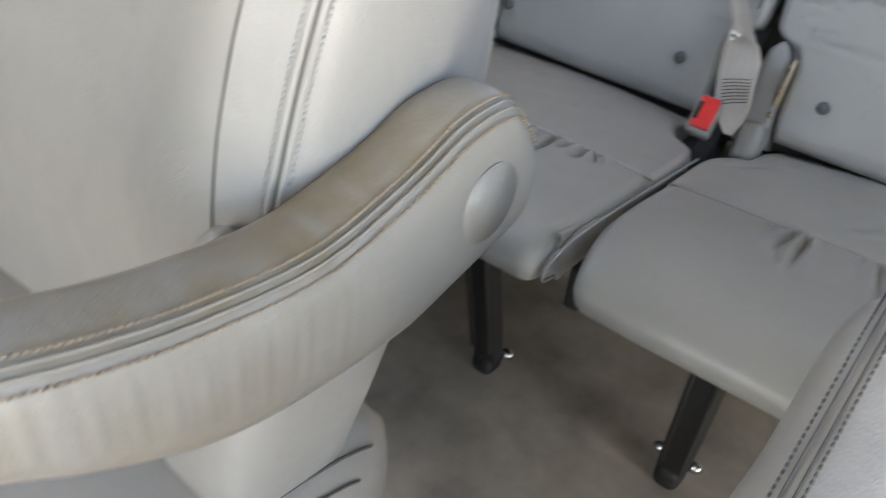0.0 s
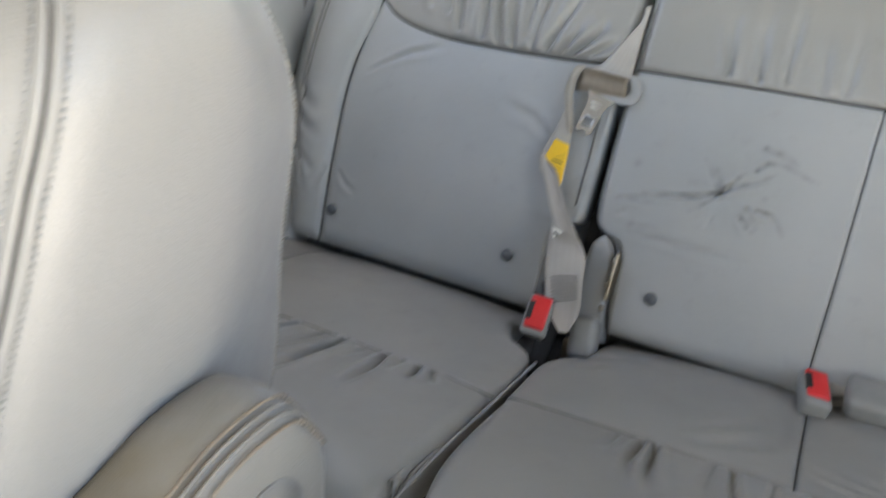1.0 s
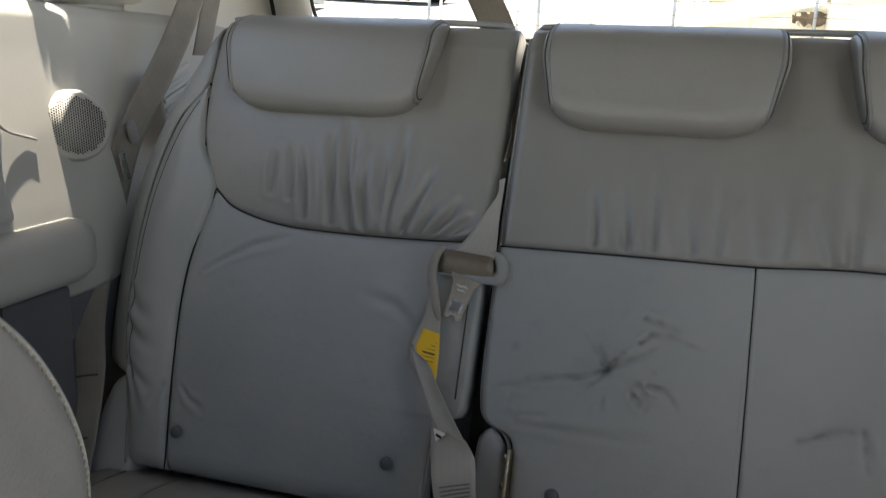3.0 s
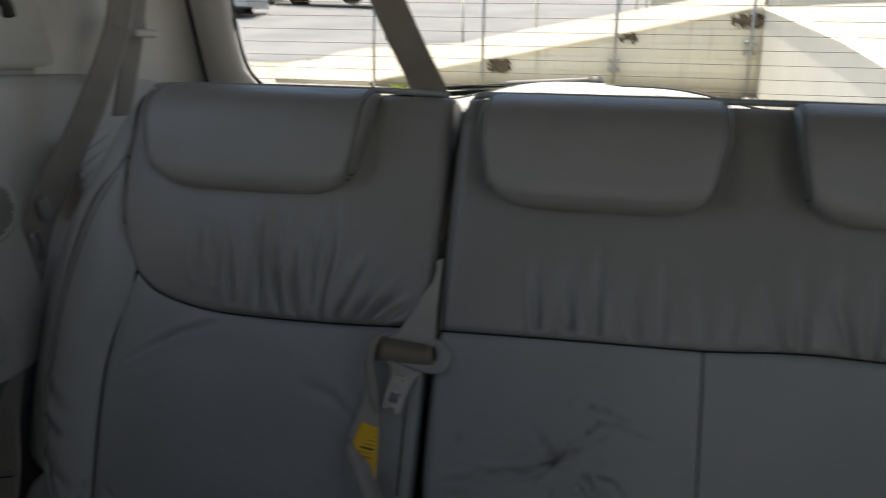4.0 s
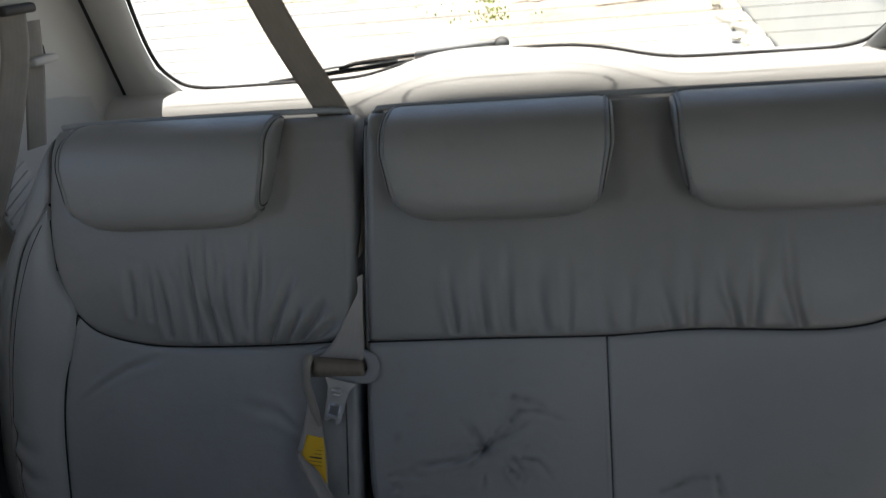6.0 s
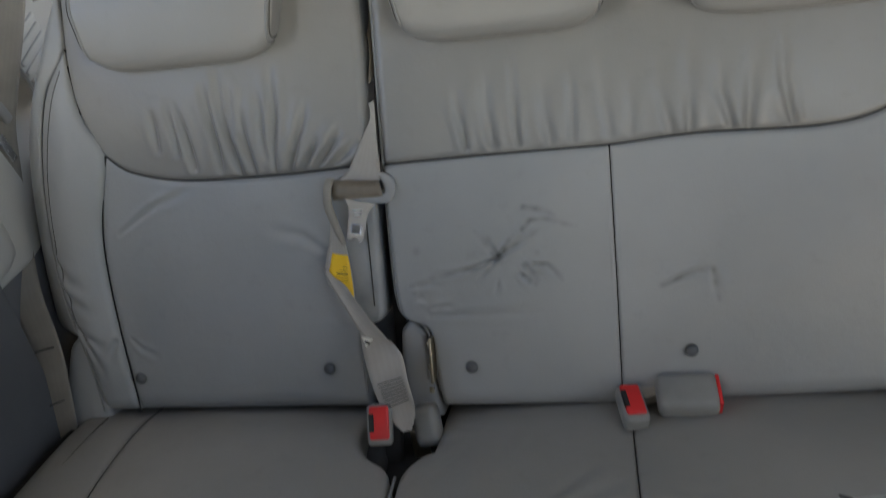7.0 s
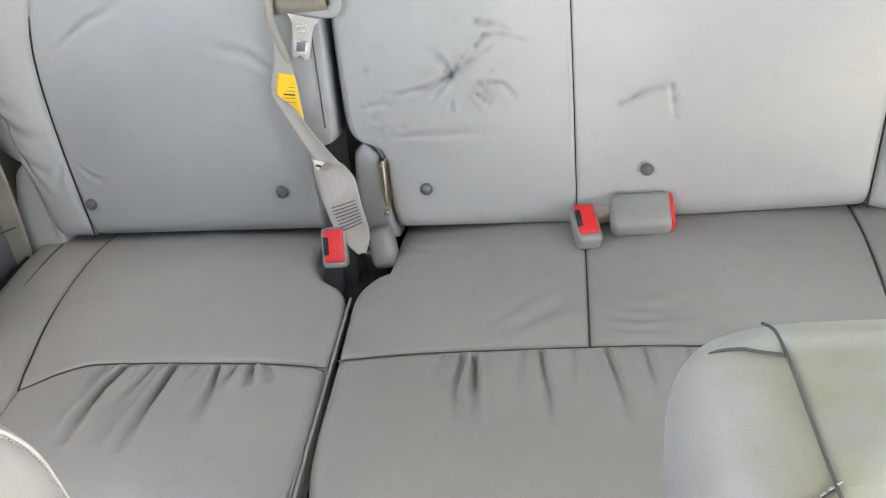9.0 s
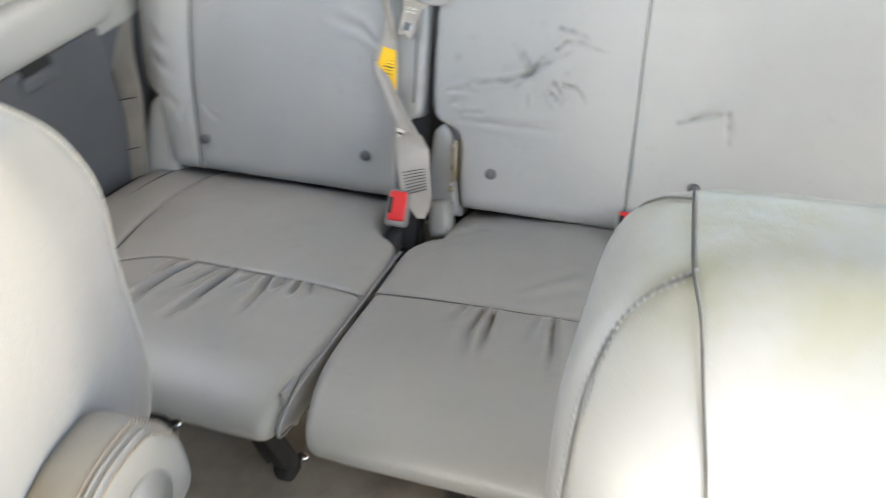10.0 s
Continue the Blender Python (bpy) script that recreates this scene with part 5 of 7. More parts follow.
def stitch_row(name, pts, parent, n, r=0.0007, gap=0.45, mat=None):
    p = spline(pts, n * 2)
    verts, faces = [], []
    for k in range(0, len(p) - 1, 2):
        a, b = p[k], p[k] + (p[k + 1] - p[k]) * (2 - 2 * gap)
        d = (b - a) / (np.linalg.norm(b - a) + 1e-9)
        s = np.cross(d, (0.1, 0.3, 0.9))
        s /= np.linalg.norm(s)
        t = np.cross(d, s)
        i = len(verts)
        for c in (a, b):
            for q in range(4):
                verts.append(c + r * (math.cos(q * math.pi / 2) * s + math.sin(q * math.pi / 2) * t))
        faces += [(i + q, i + (q + 1) % 4, i + 4 + (q + 1) % 4, i + 4 + q) for q in range(4)] + [(i, i + 3, i + 2, i + 1), (i + 4, i + 5, i + 6, i + 7)]
    return mesh_ob(name, verts, faces, mat or M_STITCH, parent)


cap_l = thing("captains_chair", "pale grey leather second-row chair with worn brownish armrest", "car seat", "second-row chairs")
PROF_L = [(0.38, -1.05, -0.93), (0.50, -1.035, -0.885), (0.57, -1.03, -0.808), (0.62, -1.022, -0.797), (0.717, -0.995, -0.797), (0.772, -0.978, -0.800), (0.811, -0.968, -0.804), (0.858, -0.955, -0.812)]
back_l = chair_back(cap_l, -0.600, -0.1235, PROF_L, True, 0.072, 0.053, (0.8535, 0.1149, 0.0322, 0.0412, 0.0159))
edge_ = [tuple(back_l.data.vertices[k * 96 + 8].co + Vector((0.0006, 0.0, 0.0002))) for k in range(6, 40)]
stitch_row("edge_stitching", edge_, cap_l, 150, 0.0006, 0.4)
tube("edge_welt", [tuple(back_l.data.vertices[k * 96 + 9].co) for k in range(6, 40)], 0.0015, M_EDGE, cap_l, n=160, seg=6)
ARM_ST = [(-0.8640, 0.622, 0.606), (-0.868, 0.642, 0.588), (-0.879, 0.659, 0.577), (-0.895, 0.672, 0.570), (-0.930, 0.670, 0.560), (-0.968, 0.655, 0.552), (-1.025, 0.641, 0.552), (-1.083, 0.645, 0.564), (-1.130, 0.655, 0.588), (-1.172, 0.669, 0.616), (-1.22, 0.687, 0.642), (-1.255, 0.696, 0.662), (-1.272, 0.690, 0.676)]
arm_l, ys = arm(cap_l, -0.104, ARM_ST, 0.031, "leather armrest worn to brown on top", 1.0)
for dx, dz, r_ in ((0.0195, 0.0031, 0.0008), (0.0232, 0.0057, 0.0008)):
    tube("welt", [(-0.104 + dx, y, zt - dz) for y, zt, zb in ys[4:-3]], r_, M_WELT, arm_l, smooth_path=False, seg=8)
stitch_row("armrest_stitching", [(-0.104 + 0.0162, y, zt - 0.0012) for y, zt, zb in ys[4:-3]], arm_l, 110, 0.0009, 0.42, M_THREAD)
stitch_row("armrest_stitching", [(-0.104 + 0.0266, y, zt - 0.0098) for y, zt, zb in ys[4:-3]], arm_l, 110, 0.0010, 0.42, M_THREAD)
disc("pivot_cap", (-0.0736, -0.915, 0.620), 0.0235, 0.003, M_LEATHER_ARM, arm_l, "round pale pivot cover", (0, 90, 0), 40, 0.0008)


def seam_on(parent, pts, stitches=True, r=0.0007, off=(0.003, -0.001, 0.0), n=60):
    """A stitched double seam laid along the leather: dark joint, rows of thread on both sides."""
    tube("seam", pts, r, M_SEAM, parent, n=40, seg=6)
    if stitches:
        for s in (-1, 1):
            stitch_row("stitching", [tuple(np.array(p) + s * np.array(off)) for p in pts], parent, n, 0.00065, 0.4, M_PIPING)


from mathutils.bvhtree import BVHTree


def laid(surface, pts, n=70, lift=0.0):
    """Points along a line laid onto a mesh: places, normals and the sideways direction."""
    tree = BVHTree.FromPolygons([v.co.copy() for v in surface.data.vertices], [tuple(p.vertices) for p in surface.data.polygons])
    p = spline(pts, n)
    P, N = [], []
    for q in p:
        c, nn, _, _ = tree.find_nearest(Vector(q))
        c2, nn2 = c, nn
        if nn.dot(Vector((0.4, -1, 0.2))) < 0:
            nn2 = -nn
        P.append(c2)
        N.append(nn2)
    P, N = np.array(P), np.array(N)
    P[1:-1] = (P[:-2] + 2 * P[1:-1] + P[2:]) / 4
    T = np.gradient(P, axis=0)
    S = np.cross(T, N)
    S /= np.linalg.norm(S, axis=1)[:, None] + 1e-9
    return P + N * lift, N, S


def welted_seam(parent, surface, pts):
    """A dark joint between two rolled welts, with a row of thread along each."""
    P, N, S = laid(surface, pts, 90)
    tube("seam", P + N * 0.0002, 0.0007, M_SEAM, parent, smooth_path=False, seg=6)
    for s in (-1, 1):
        tube("welt", P + S * s * 0.0026 - N * 0.0012, 0.0022, M_LEATHER2, parent, smooth_path=False, seg=10)
        stitch_row("stitching", P + S * s * 0.0056 + N * 0.0003, parent, 95, 0.0006, 0.4, M_PIPING)


def plain_seam(parent, surface, pts, r=0.0008):
    P, N, S = laid(surface, pts, 70)
    tube("seam", P + N * 0.0001, r, M_SEAM, parent, smooth_path=False, seg=6)


plain_seam(seat_l, bolster_l, [tuple(on_back(x, z, 0.012)) for x, z in ((-0.606, 0.50), (-0.620, 0.545), (-0.630, 0.613), (-0.627, 0.717), (-0.606, 0.800), (-0.585, 0.845))], 0.0007)
welted_seam(cap_l, back_l, [(-0.165, -0.925, 0.856), (-0.150, -0.936, 0.846), (-0.138, -0.946, 0.826), (-0.1320, -0.954, 0.806), (-0.1300, -0.960, 0.790), (-0.1306, -0.966, 0.772), (-0.1314, -0.976, 0.740), (-0.1326, -0.989, 0.702), (-0.1330, -1.0005, 0.665), (-0.1330, -1.013, 0.62), (-0.1330, -1.02, 0.58)])
plain_seam(cap_l, back_l, [(-0.1580, -0.984, 0.772), (-0.1600, -0.997, 0.733), (-0.1625, -1.0075, 0.699), (-0.1630, -1.0165, 0.666), (-0.1615, -1.0225, 0.641), (-0.158, -1.029, 0.60)])
plain_seam(cap_l, back_l, [(-0.29, -0.977, 0.732), (-0.247, -0.985, 0.734), (-0.212, -0.9915, 0.741), (-0.184, -0.995, 0.747), (-0.175, -0.993, 0.756), (-0.170, -0.989, 0.768), (-0.168, -0.982, 0.79)], 0.0010)
disc("recliner_knob", (-0.142, -1.036, 0.607), 0.017, 0.02, M_LEATHER2, cap_l, "round pale knob beside the armrest", (0, 90, 20), 28, 0.005)
ca_, sa_ = super_ring(48, 3.6)
rings = []
for x in np.r_[-0.60, -0.595, -0.58, np.linspace(-0.55, -0.17, 9), -0.14, -0.120, -0.108, -0.1015, -0.100]:
    e = min(x + 0.60, -0.100 - x)
    k = math.sqrt(max(0.0, 1 - (1 - min(e / 0.05, 1)) ** 2)) * 0.35 + 0.65
    rings.append(np.stack([np.full(48, x), -1.19 + 0.285 * k * ca_, 0.385 + 0.072 * k * sa_ + 0.015 * ca_ * -1], 1))
cz = sum(len(r) for r in rings)
loft("seat_cushion", rings, M_LEATHER2, cap_l, attrs={"soil": np.zeros(cz), "wear": np.full(cz, 0.12)})
tube("cushion_seam", [tuple(p) for p in rings[-4][4:22] + np.array([0.001, 0, 0.001])], 0.0012, M_SEAM, cap_l, smooth_path=False)
tube("cushion_seam", [tuple(p) for p in rings[-3][4:22] + np.array([0.001, 0, 0.001])], 0.0010, M_SEAM, cap_l, smooth_path=False)
rings = []
for z, yf, yb, xi in ((0.40, -1.06, -0.965, -0.125), (0.44, -1.06, -0.955, -0.118), (0.48, -1.06, -0.94, -0.112), (0.52, -1.055, -0.925, -0.108), (0.56, -1.05, -0.915, -0.112)):
    c2, s2 = super_ring(40, 4.0)
    rings.append(np.stack([(xi - 0.20) / 2 + (xi + 0.20) / 2 * c2, (yf + yb) / 2 + (yb - yf) / 2 * s2, np.full(40, z)], 1))
loft("hinge_cover", rings, M_LEATHER2, cap_l, attrs={"soil": np.zeros(200), "wear": np.zeros(200)})
box("seat_base", (-0.40, -1.16, 0.19), (0.36, 0.40, 0.28), 0.03, M_BLACK, cap_l)

cap_r = thing("captains_chair", "pale grey leather second-row chair with stained top edge", "car seat", "second-row chairs")
PROF_R = [(0.36, -0.99, -0.80), (0.45, -0.975, -0.775), (0.56, -0.945, -0.74), (0.65, -0.915, -0.712), (0.72, -0.885, -0.69), (0.76, -0.86, -0.685), (0.80, -0.835, -0.69)]
back_r = chair_back(cap_r, 0.170, 0.640, PROF_R, True)
arm_r, ys = arm(cap_r, 0.130, [(y + 0.0, zt - 0.015, zb - 0.015) for y, zt, zb in ARM_ST], 0.031, "pale leather armrest", 0.0, -1, M_LEATHER2, 0.040)
for dx, dz in ((0.0125, 0.0010), (0.0165, 0.0016)):
    tube("armrest_seam", [(0.130 - dx, y, zt - dz + 0.0002) for y, zt, zb in ys[7:-3]], 0.0006, M_SEAM, arm_r, smooth_path=False, seg=6)
for dx, dz in ((0.0100, 0.0006), (0.0195, 0.0030)):
    stitch_row("armrest_stitching", [(0.130 - dx, y, zt - dz + 0.0002) for y, zt, zb in ys[7:-3]], arm_r, 110, 0.0006, 0.42, M_SEAM)
seam_on(cap_r, [(0.2205, -0.700, 0.770), (0.2215, -0.716, 0.784), (0.2222, -0.739, 0.7925), (0.2252, -0.773, 0.7935), (0.2292, -0.808, 0.7925), (0.236, -0.832, 0.784), (0.2425, -0.859, 0.762), (0.2515, -0.8885, 0.725), (0.258, -0.915, 0.68)], False, 0.0009)
seam_on(cap_r, [(0.2285, -0.808, 0.792), (0.2115, -0.8185, 0.7855), (0.1975, -0.8325, 0.773), (0.1895, -0.8525, 0.756), (0.1865, -0.8675, 0.740), (0.1845, -0.89, 0.70), (0.1835, -0.915, 0.64)], True, 0.0009, (-0.0025, -0.003, -0.002), 50)
seam_on(cap_r, [(0.2215, -0.7385, 0.7925), (0.211, -0.7325, 0.7875), (0.204, -0.7265, 0.782), (0.194, -0.7205, 0.772), (0.186, -0.716, 0.758)], False, 0.0009)
box("seat_cushion", (0.43, -1.12, 0.40), (0.46, 0.52, 0.12), 0.05, M_LEATHER2, cap_r, "", (4, 0, 0), 6)
box("seat_base", (0.43, -1.08, 0.19), (0.36, 0.40, 0.28), 0.03, M_BLACK, cap_r)

# ---------------------------------------------------------------- belts and buckles
belt = thing("seat_belt", "tan webbing seat belt hanging between the rear seats with chrome tongue", "seat belt", "rear seat belts")
ribbon("webbing", [((-0.455, 0.16, 1.385), (0.0235, -0.006, 0.004)), ((-0.335, 0.085, 1.194), (0.0235, -0.006, 0.003)), ((-0.262, 0.052, 1.05), (0.0235, -0.006, 0.003)), ((-0.205, 0.036, 0.947), (0.0235, -0.005, 0.002)), ((-0.190, 0.020, 0.90), (0.018, 0.004, 0.002)), ((-0.166, 0.0, 0.84), (0.004, 0.022, 0.0)), ((-0.163, -0.05, 0.80), (0.003, 0.022, 0.004))], M_BELT_BROWN, belt, n=90)
strap("shoulder_webbing", [(-0.1675, -0.085, 0.775), (-0.166, -0.095, 0.760), (-0.179, -0.106, 0.738), (-0.198, -0.123, 0.706), (-0.212, -0.139, 0.697)], [(-0.1605, -0.082, 0.778), (-0.160, -0.095, 0.759), (-0.160, -0.106, 0.733), (-0.158, -0.127, 0.695), (-0.161, -0.140, 0.692)], M_BELT, belt, n=50)
strap("folded_webbing", [(-0.213, -0.142, 0.700), (-0.219, -0.138, 0.690), (-0.221, -0.140, 0.680), (-0.222, -0.136, 0.668)], [(-0.158, -0.143, 0.696), (-0.158, -0.137, 0.688), (-0.157, -0.139, 0.678), (-0.157, -0.134, 0.668)], M_BELT_BROWN, belt, n=30)
strap("edge_webbing", [(-0.226, -0.134, 0.699), (-0.231, -0.138, 0.689), (-0.233, -0.146, 0.668), (-0.228, -0.153, 0.651), (-0.221, -0.160, 0.634), (-0.213, -0.164, 0.622)], [(-0.214, -0.138, 0.701), (-0.220, -0.142, 0.690), (-0.221, -0.149, 0.671), (-0.216, -0.156, 0.652), (-0.211, -0.163, 0.635), (-0.2085, -0.166, 0.622)], M_BELTEDGE, belt, "braided edge of the folded belt", n=60, thick=0.004, cup=0.002)
strap("lap_webbing", [(-0.227, -0.152, 0.648), (-0.231, -0.161, 0.626), (-0.236, -0.168, 0.609), (-0.241, -0.177, 0.590), (-0.238, -0.184, 0.572)], [(-0.214, -0.156, 0.642), (-0.209, -0.166, 0.612), (-0.207, -0.172, 0.587), (-0.2065, -0.181, 0.560), (-0.207, -0.188, 0.545)], M_BELT, belt, n=50, cup=0.001)
strap("twisted_webbing", [(-0.2415, -0.179, 0.594), (-0.230, -0.191, 0.571), (-0.218, -0.200, 0.551), (-0.202, -0.213, 0.524), (-0.193, -0.219, 0.515)], [(-0.236, -0.184, 0.589), (-0.214, -0.192, 0.579), (-0.202, -0.200, 0.562), (-0.182, -0.212, 0.535), (-0.159, -0.223, 0.506)], M_BELT, belt, n=70, thick=0.002, cup=-0.003)
strap("anchor_webbing", [(-0.203, -0.206, 0.522), (-0.199, -0.221, 0.500), (-0.194, -0.236, 0.481), (-0.187, -0.250, 0.464), (-0.176, -0.267, 0.440), (-0.161, -0.279, 0.424), (-0.148, -0.284, 0.412)], [(-0.160, -0.218, 0.506), (-0.147, -0.228, 0.493), (-0.142, -0.240, 0.481), (-0.138, -0.253, 0.466), (-0.132, -0.266, 0.447), (-0.131, -0.274, 0.432), (-0.138, -0.282, 0.412)], M_BELT, belt, n=90, cup=-0.003)
lab = strap("warning_label", [(-0.2285, -0.1680, 0.611), (-0.2325, -0.1745, 0.597), (-0.2365, -0.1815, 0.583), (-0.2280, -0.1865, 0.573), (-0.2120, -0.1880, 0.560)], [(-0.2085, -0.1695, 0.607), (-0.2070, -0.1745, 0.594), (-0.2065, -0.1795, 0.580), (-0.2062, -0.1835, 0.568), (-0.2062, -0.1875, 0.556)], M_LABEL_Y, belt, "yellow caution label", n=30, thick=0.0024)
txt = bpy.data.curves.new("label_text", "FONT")
txt.body, txt.size, txt.align_x, txt.extrude = "CAUTION", 0.0040, "CENTER", 0.00005
ob = new("label_text", txt)
ob.data.materials.append(M_INK)
ob.parent = lab
ob.matrix_local = Matrix.Translation((-0.2190, -0.1718, 0.6035)) @ Matrix(((0.99, 0.02, 0.0), (-0.07, 0.37, -0.93), (-0.10, 0.93, 0.37))).to_4x4()
for k in range(6):
    s = k / 5
    box("text_bar", (-0.2195 + 0.001 * s, -0.1738 - 0.0100 * s, 0.5985 - 0.0200 * s), (0.019 - 0.003 * s, 0.0006, 0.0006 if k != 3 else 0.0018), 0.0002, M_INK, lab, "", (-20, 6, -3), 1)
wl = strap("small_label", [(-0.1985, -0.2165, 0.514), (-0.1925, -0.2250, 0.504)], [(-0.1825, -0.2200, 0.5115), (-0.1915, -0.2255, 0.5035)], M_LABEL_W, belt, "small white label", n=6, thick=0.0016)
box("ink_bar", (-0.1895, -0.2245, 0.5095), (0.007, 0.0006, 0.003), 0.0003, M_INK, wl, "", (-24, 25, 0), 1)
# sewn block: rows of dark thread across the belt
for k in range(8):
    s = k / 7
    a = np.array((-0.1850 + 0.0130 * s, -0.2500 - 0.0180 * s, 0.4600 - 0.0235 * s))
    b = np.array((-0.1410 + 0.0075 * s, -0.2485 - 0.0165 * s, 0.4740 - 0.0215 * s))
    off = np.array((0.0, -0.0026, 0.0016))
    tube("sewn_row", [a * 0.86 + b * 0.14 + off, (a + b) / 2 + off * 2.0, a * 0.1 + b * 0.9 + off], 0.00055, M_INK, belt, n=14, seg=5)
# tongue: plastic yoke and bright plate
yoke = thing("seat_belt_tongue", "bright steel belt tongue in a grey plastic yoke", "seat belt")


def yoke_ring():
    """Flat oblong ring with a wide end, thickened and bevelled."""
    outer = spline([(-0.230, 0.684), (-0.226, 0.693), (-0.209, 0.701), (-0.178, 0.702), (-0.150, 0.696), (-0.141, 0.686), (-0.142, 0.671), (-0.152, 0.662), (-0.183, 0.6645), (-0.222, 0.668), (-0.230, 0.676), (-0.230, 0.684)], 57)[:-1]
    inner = spline([(-0.221, 0.685), (-0.215, 0.691), (-0.184, 0.694), (-0.163, 0.692), (-0.1575, 0.685), (-0.158, 0.676), (-0.182, 0.6755), (-0.217, 0.677), (-0.221, 0.685)], 57)[:-1]
    mid = (outer + inner) / 2
    rings = []
    for a in np.arange(10) * 2 * math.pi / 10:
        q = mid + (outer - mid) * (0.98 * np.sign(math.cos(a)) * abs(math.cos(a)) ** 0.6)
        off = 0.0170 + 0.0042 * np.sign(math.sin(a)) * abs(math.sin(a)) ** 0.6
        rings.append(np.array([(x, -0.206 + 0.40 * (z - 0.45) + BN[1] * off, z) for x, z in q]))
    k = len(outer)
    faces = [(i * k + j, i * k + (j + 1) % k, ((i + 1) % 10) * k + (j + 1) % k, ((i + 1) % 10) * k + j) for i in range(10) for j in range(k)]
    return mesh_ob("yoke", np.vstack(rings), faces, M_PLASTIC, yoke)


yoke_ring()


def plate():
    """Flat tongue with a square slot and a notch, tilted."""
    bm = bmesh.new()
    outer = [(-0.019, 0.019), (0.020, 0.017), (0.0135, 0.008), (0.0115, -0.003), (0.0112, -0.018), (0.0105, -0.030), (0.0055, -0.034), (0.0030, -0.029), (-0.0025, -0.028), (-0.0045, -0.032), (-0.0100, -0.031), (-0.0112, -0.018), (-0.0115, -0.003), (-0.0130, 0.009)]
    inner = [(-0.0055, -0.012), (0.0055, -0.012), (0.0055, -0.0225), (-0.0055, -0.0225)]
    vo = [bm.verts.new((x, 0, z)) for x, z in outer]
    vi = [bm.verts.new((x, 0, z)) for x, z in inner]
    es = [bm.edges.new((vo[i], vo[(i + 1) % 14])) for i in range(14)] + [bm.edges.new((vi[i], vi[(i + 1) % 4])) for i in range(4)]
    bmesh.ops.triangle_fill(bm, use_beauty=True, edges=es)
    bmesh.ops.solidify(bm, geom=list(bm.faces), thickness=0.0028)
    return bm


bm = plate()
bmesh.ops.transform(bm, matrix=Matrix.Translation(on_back(-0.190, 0.648, 0.016)) @ Euler((radians(-24), radians(13), 0)).to_matrix().to_4x4(), verts=bm.verts)
part("tongue", bm, M_TONGUE, yoke, "bright steel plate with square slot", smooth=False)
mt = Matrix.Translation(on_back(-0.190, 0.648, 0.0185)) @ Euler((radians(-24), radians(13), 0)).to_matrix().to_4x4()
tube("slot_rim", [tuple(mt @ Vector((x, -0.001, z))) for x, z in ((-0.0064, -0.011), (0.0064, -0.011), (0.0064, -0.0235), (-0.0064, -0.0235), (-0.0064, -0.011))], 0.0008, M_METAL, yoke, "bright worn rim of the slot", smooth_path=False, seg=6)
for k in range(2):
    box("mark", on_back(-0.1895, 0.6545 - 0.005 * k, 0.0200), (0.012 - 0.003 * k, 0.0005, 0.0016), 0.0002, M_LABEL_W, yoke, "", (-22, 8, 0), 1)

# left outer belt: over the shoulder guide, down beside the seat to its anchor
lb = thing("seat_belt", "tan webbing seat belt hanging along pale side trim", "seat belt", "rear seat belts")
ribbon("webbing", [((-0.700, 0.158, 1.105), (0.006, 0.024, 0.0)), ((-0.695, 0.128, 1.03), (0.006, 0.024, 0.0)), ((-0.692, 0.050, 0.92), (0.006, 0.022, -0.006)), ((-0.696, -0.040, 0.812), (0.006, 0.021, -0.008)), ((-0.702, -0.062, 0.770), (0.006, 0.019, -0.008)), ((-0.706, -0.105, 0.66), (0.008, 0.018, -0.004)), ((-0.690, -0.165, 0.570), (0.016, 0.012, 0.0)), ((-0.663, -0.206, 0.500), (0.0215, 0.004, 0.004)), ((-0.664, -0.230, 0.420), (0.023, 0.004, 0.006)), ((-0.668, -0.252, 0.345), (0.023, 0.003, 0.006))], M_BELT_SIDE, lb, n=120)
ribbon("lower_webbing", [((-0.712, 0.205, 1.08), (0.004, 0.022, 0.0)), ((-0.712, 0.185, 1.00), (0.004, 0.020, 0.0)), ((-0.714, 0.150, 0.90), (0.004, 0.018, 0.0))], M_BELT_SIDE, lb, n=30)
for p, q in (((-0.683, -0.2135, 0.497), (-0.646, -0.2105, 0.506)), ((-0.686, -0.2375, 0.416), (-0.648, -0.2335, 0.429))):
    tube("sewn_row", [p, tuple((np.array(p) + np.array(q)) / 2 + np.array((0, -0.0006, 0.001))), q], 0.0011, M_INK, lb, n=10, seg=6)
lt = box("latch_yoke", (-0.690, -0.060, 0.797), (0.011, 0.016, 0.032), 0.005, M_TRIM_GREY, lb, "grey plastic tongue yoke", (20, 0, 0))
box("latch_tongue", (-0.690, -0.080, 0.752), (0.003, 0.012, 0.040), 0.001, M_METAL, lb, "bright steel tongue", (14, 0, 0))
gd = thing("belt_guide", "pale plastic shoulder belt guide on the side trim", "belt guide", "belt guides")
box("guide_body", (-0.712, 0.165, 1.135), (0.035, 0.090, 0.07), 0.016, M_TRIM, gd)
box("guide_slot", (-0.694, 0.160, 1.100), (0.016, 0.075, 0.014), 0.005, M_BLACK, gd)
hk = thing("coat_hook", "small pale plastic hook on the side trim", "hook")
box("hook", (-0.712, 0.205, 1.022), (0.03, 0.06, 0.012), 0.004, M_TRIM, hk)
box("recess", (-0.722, 0.222, 1.034), (0.006, 0.03, 0.016), 0.002, M_BLACK, hk)
gr = thing("belt_guide", "dark shoulder belt guide with pale cover on the side trim", "belt guide", "belt guides")
box("guide_body", (0.645, 0.315, 1.120), (0.13, 0.085, 0.062), 0.024, M_TRIM_GREY, gr, "", (18, 0, 0), 5)
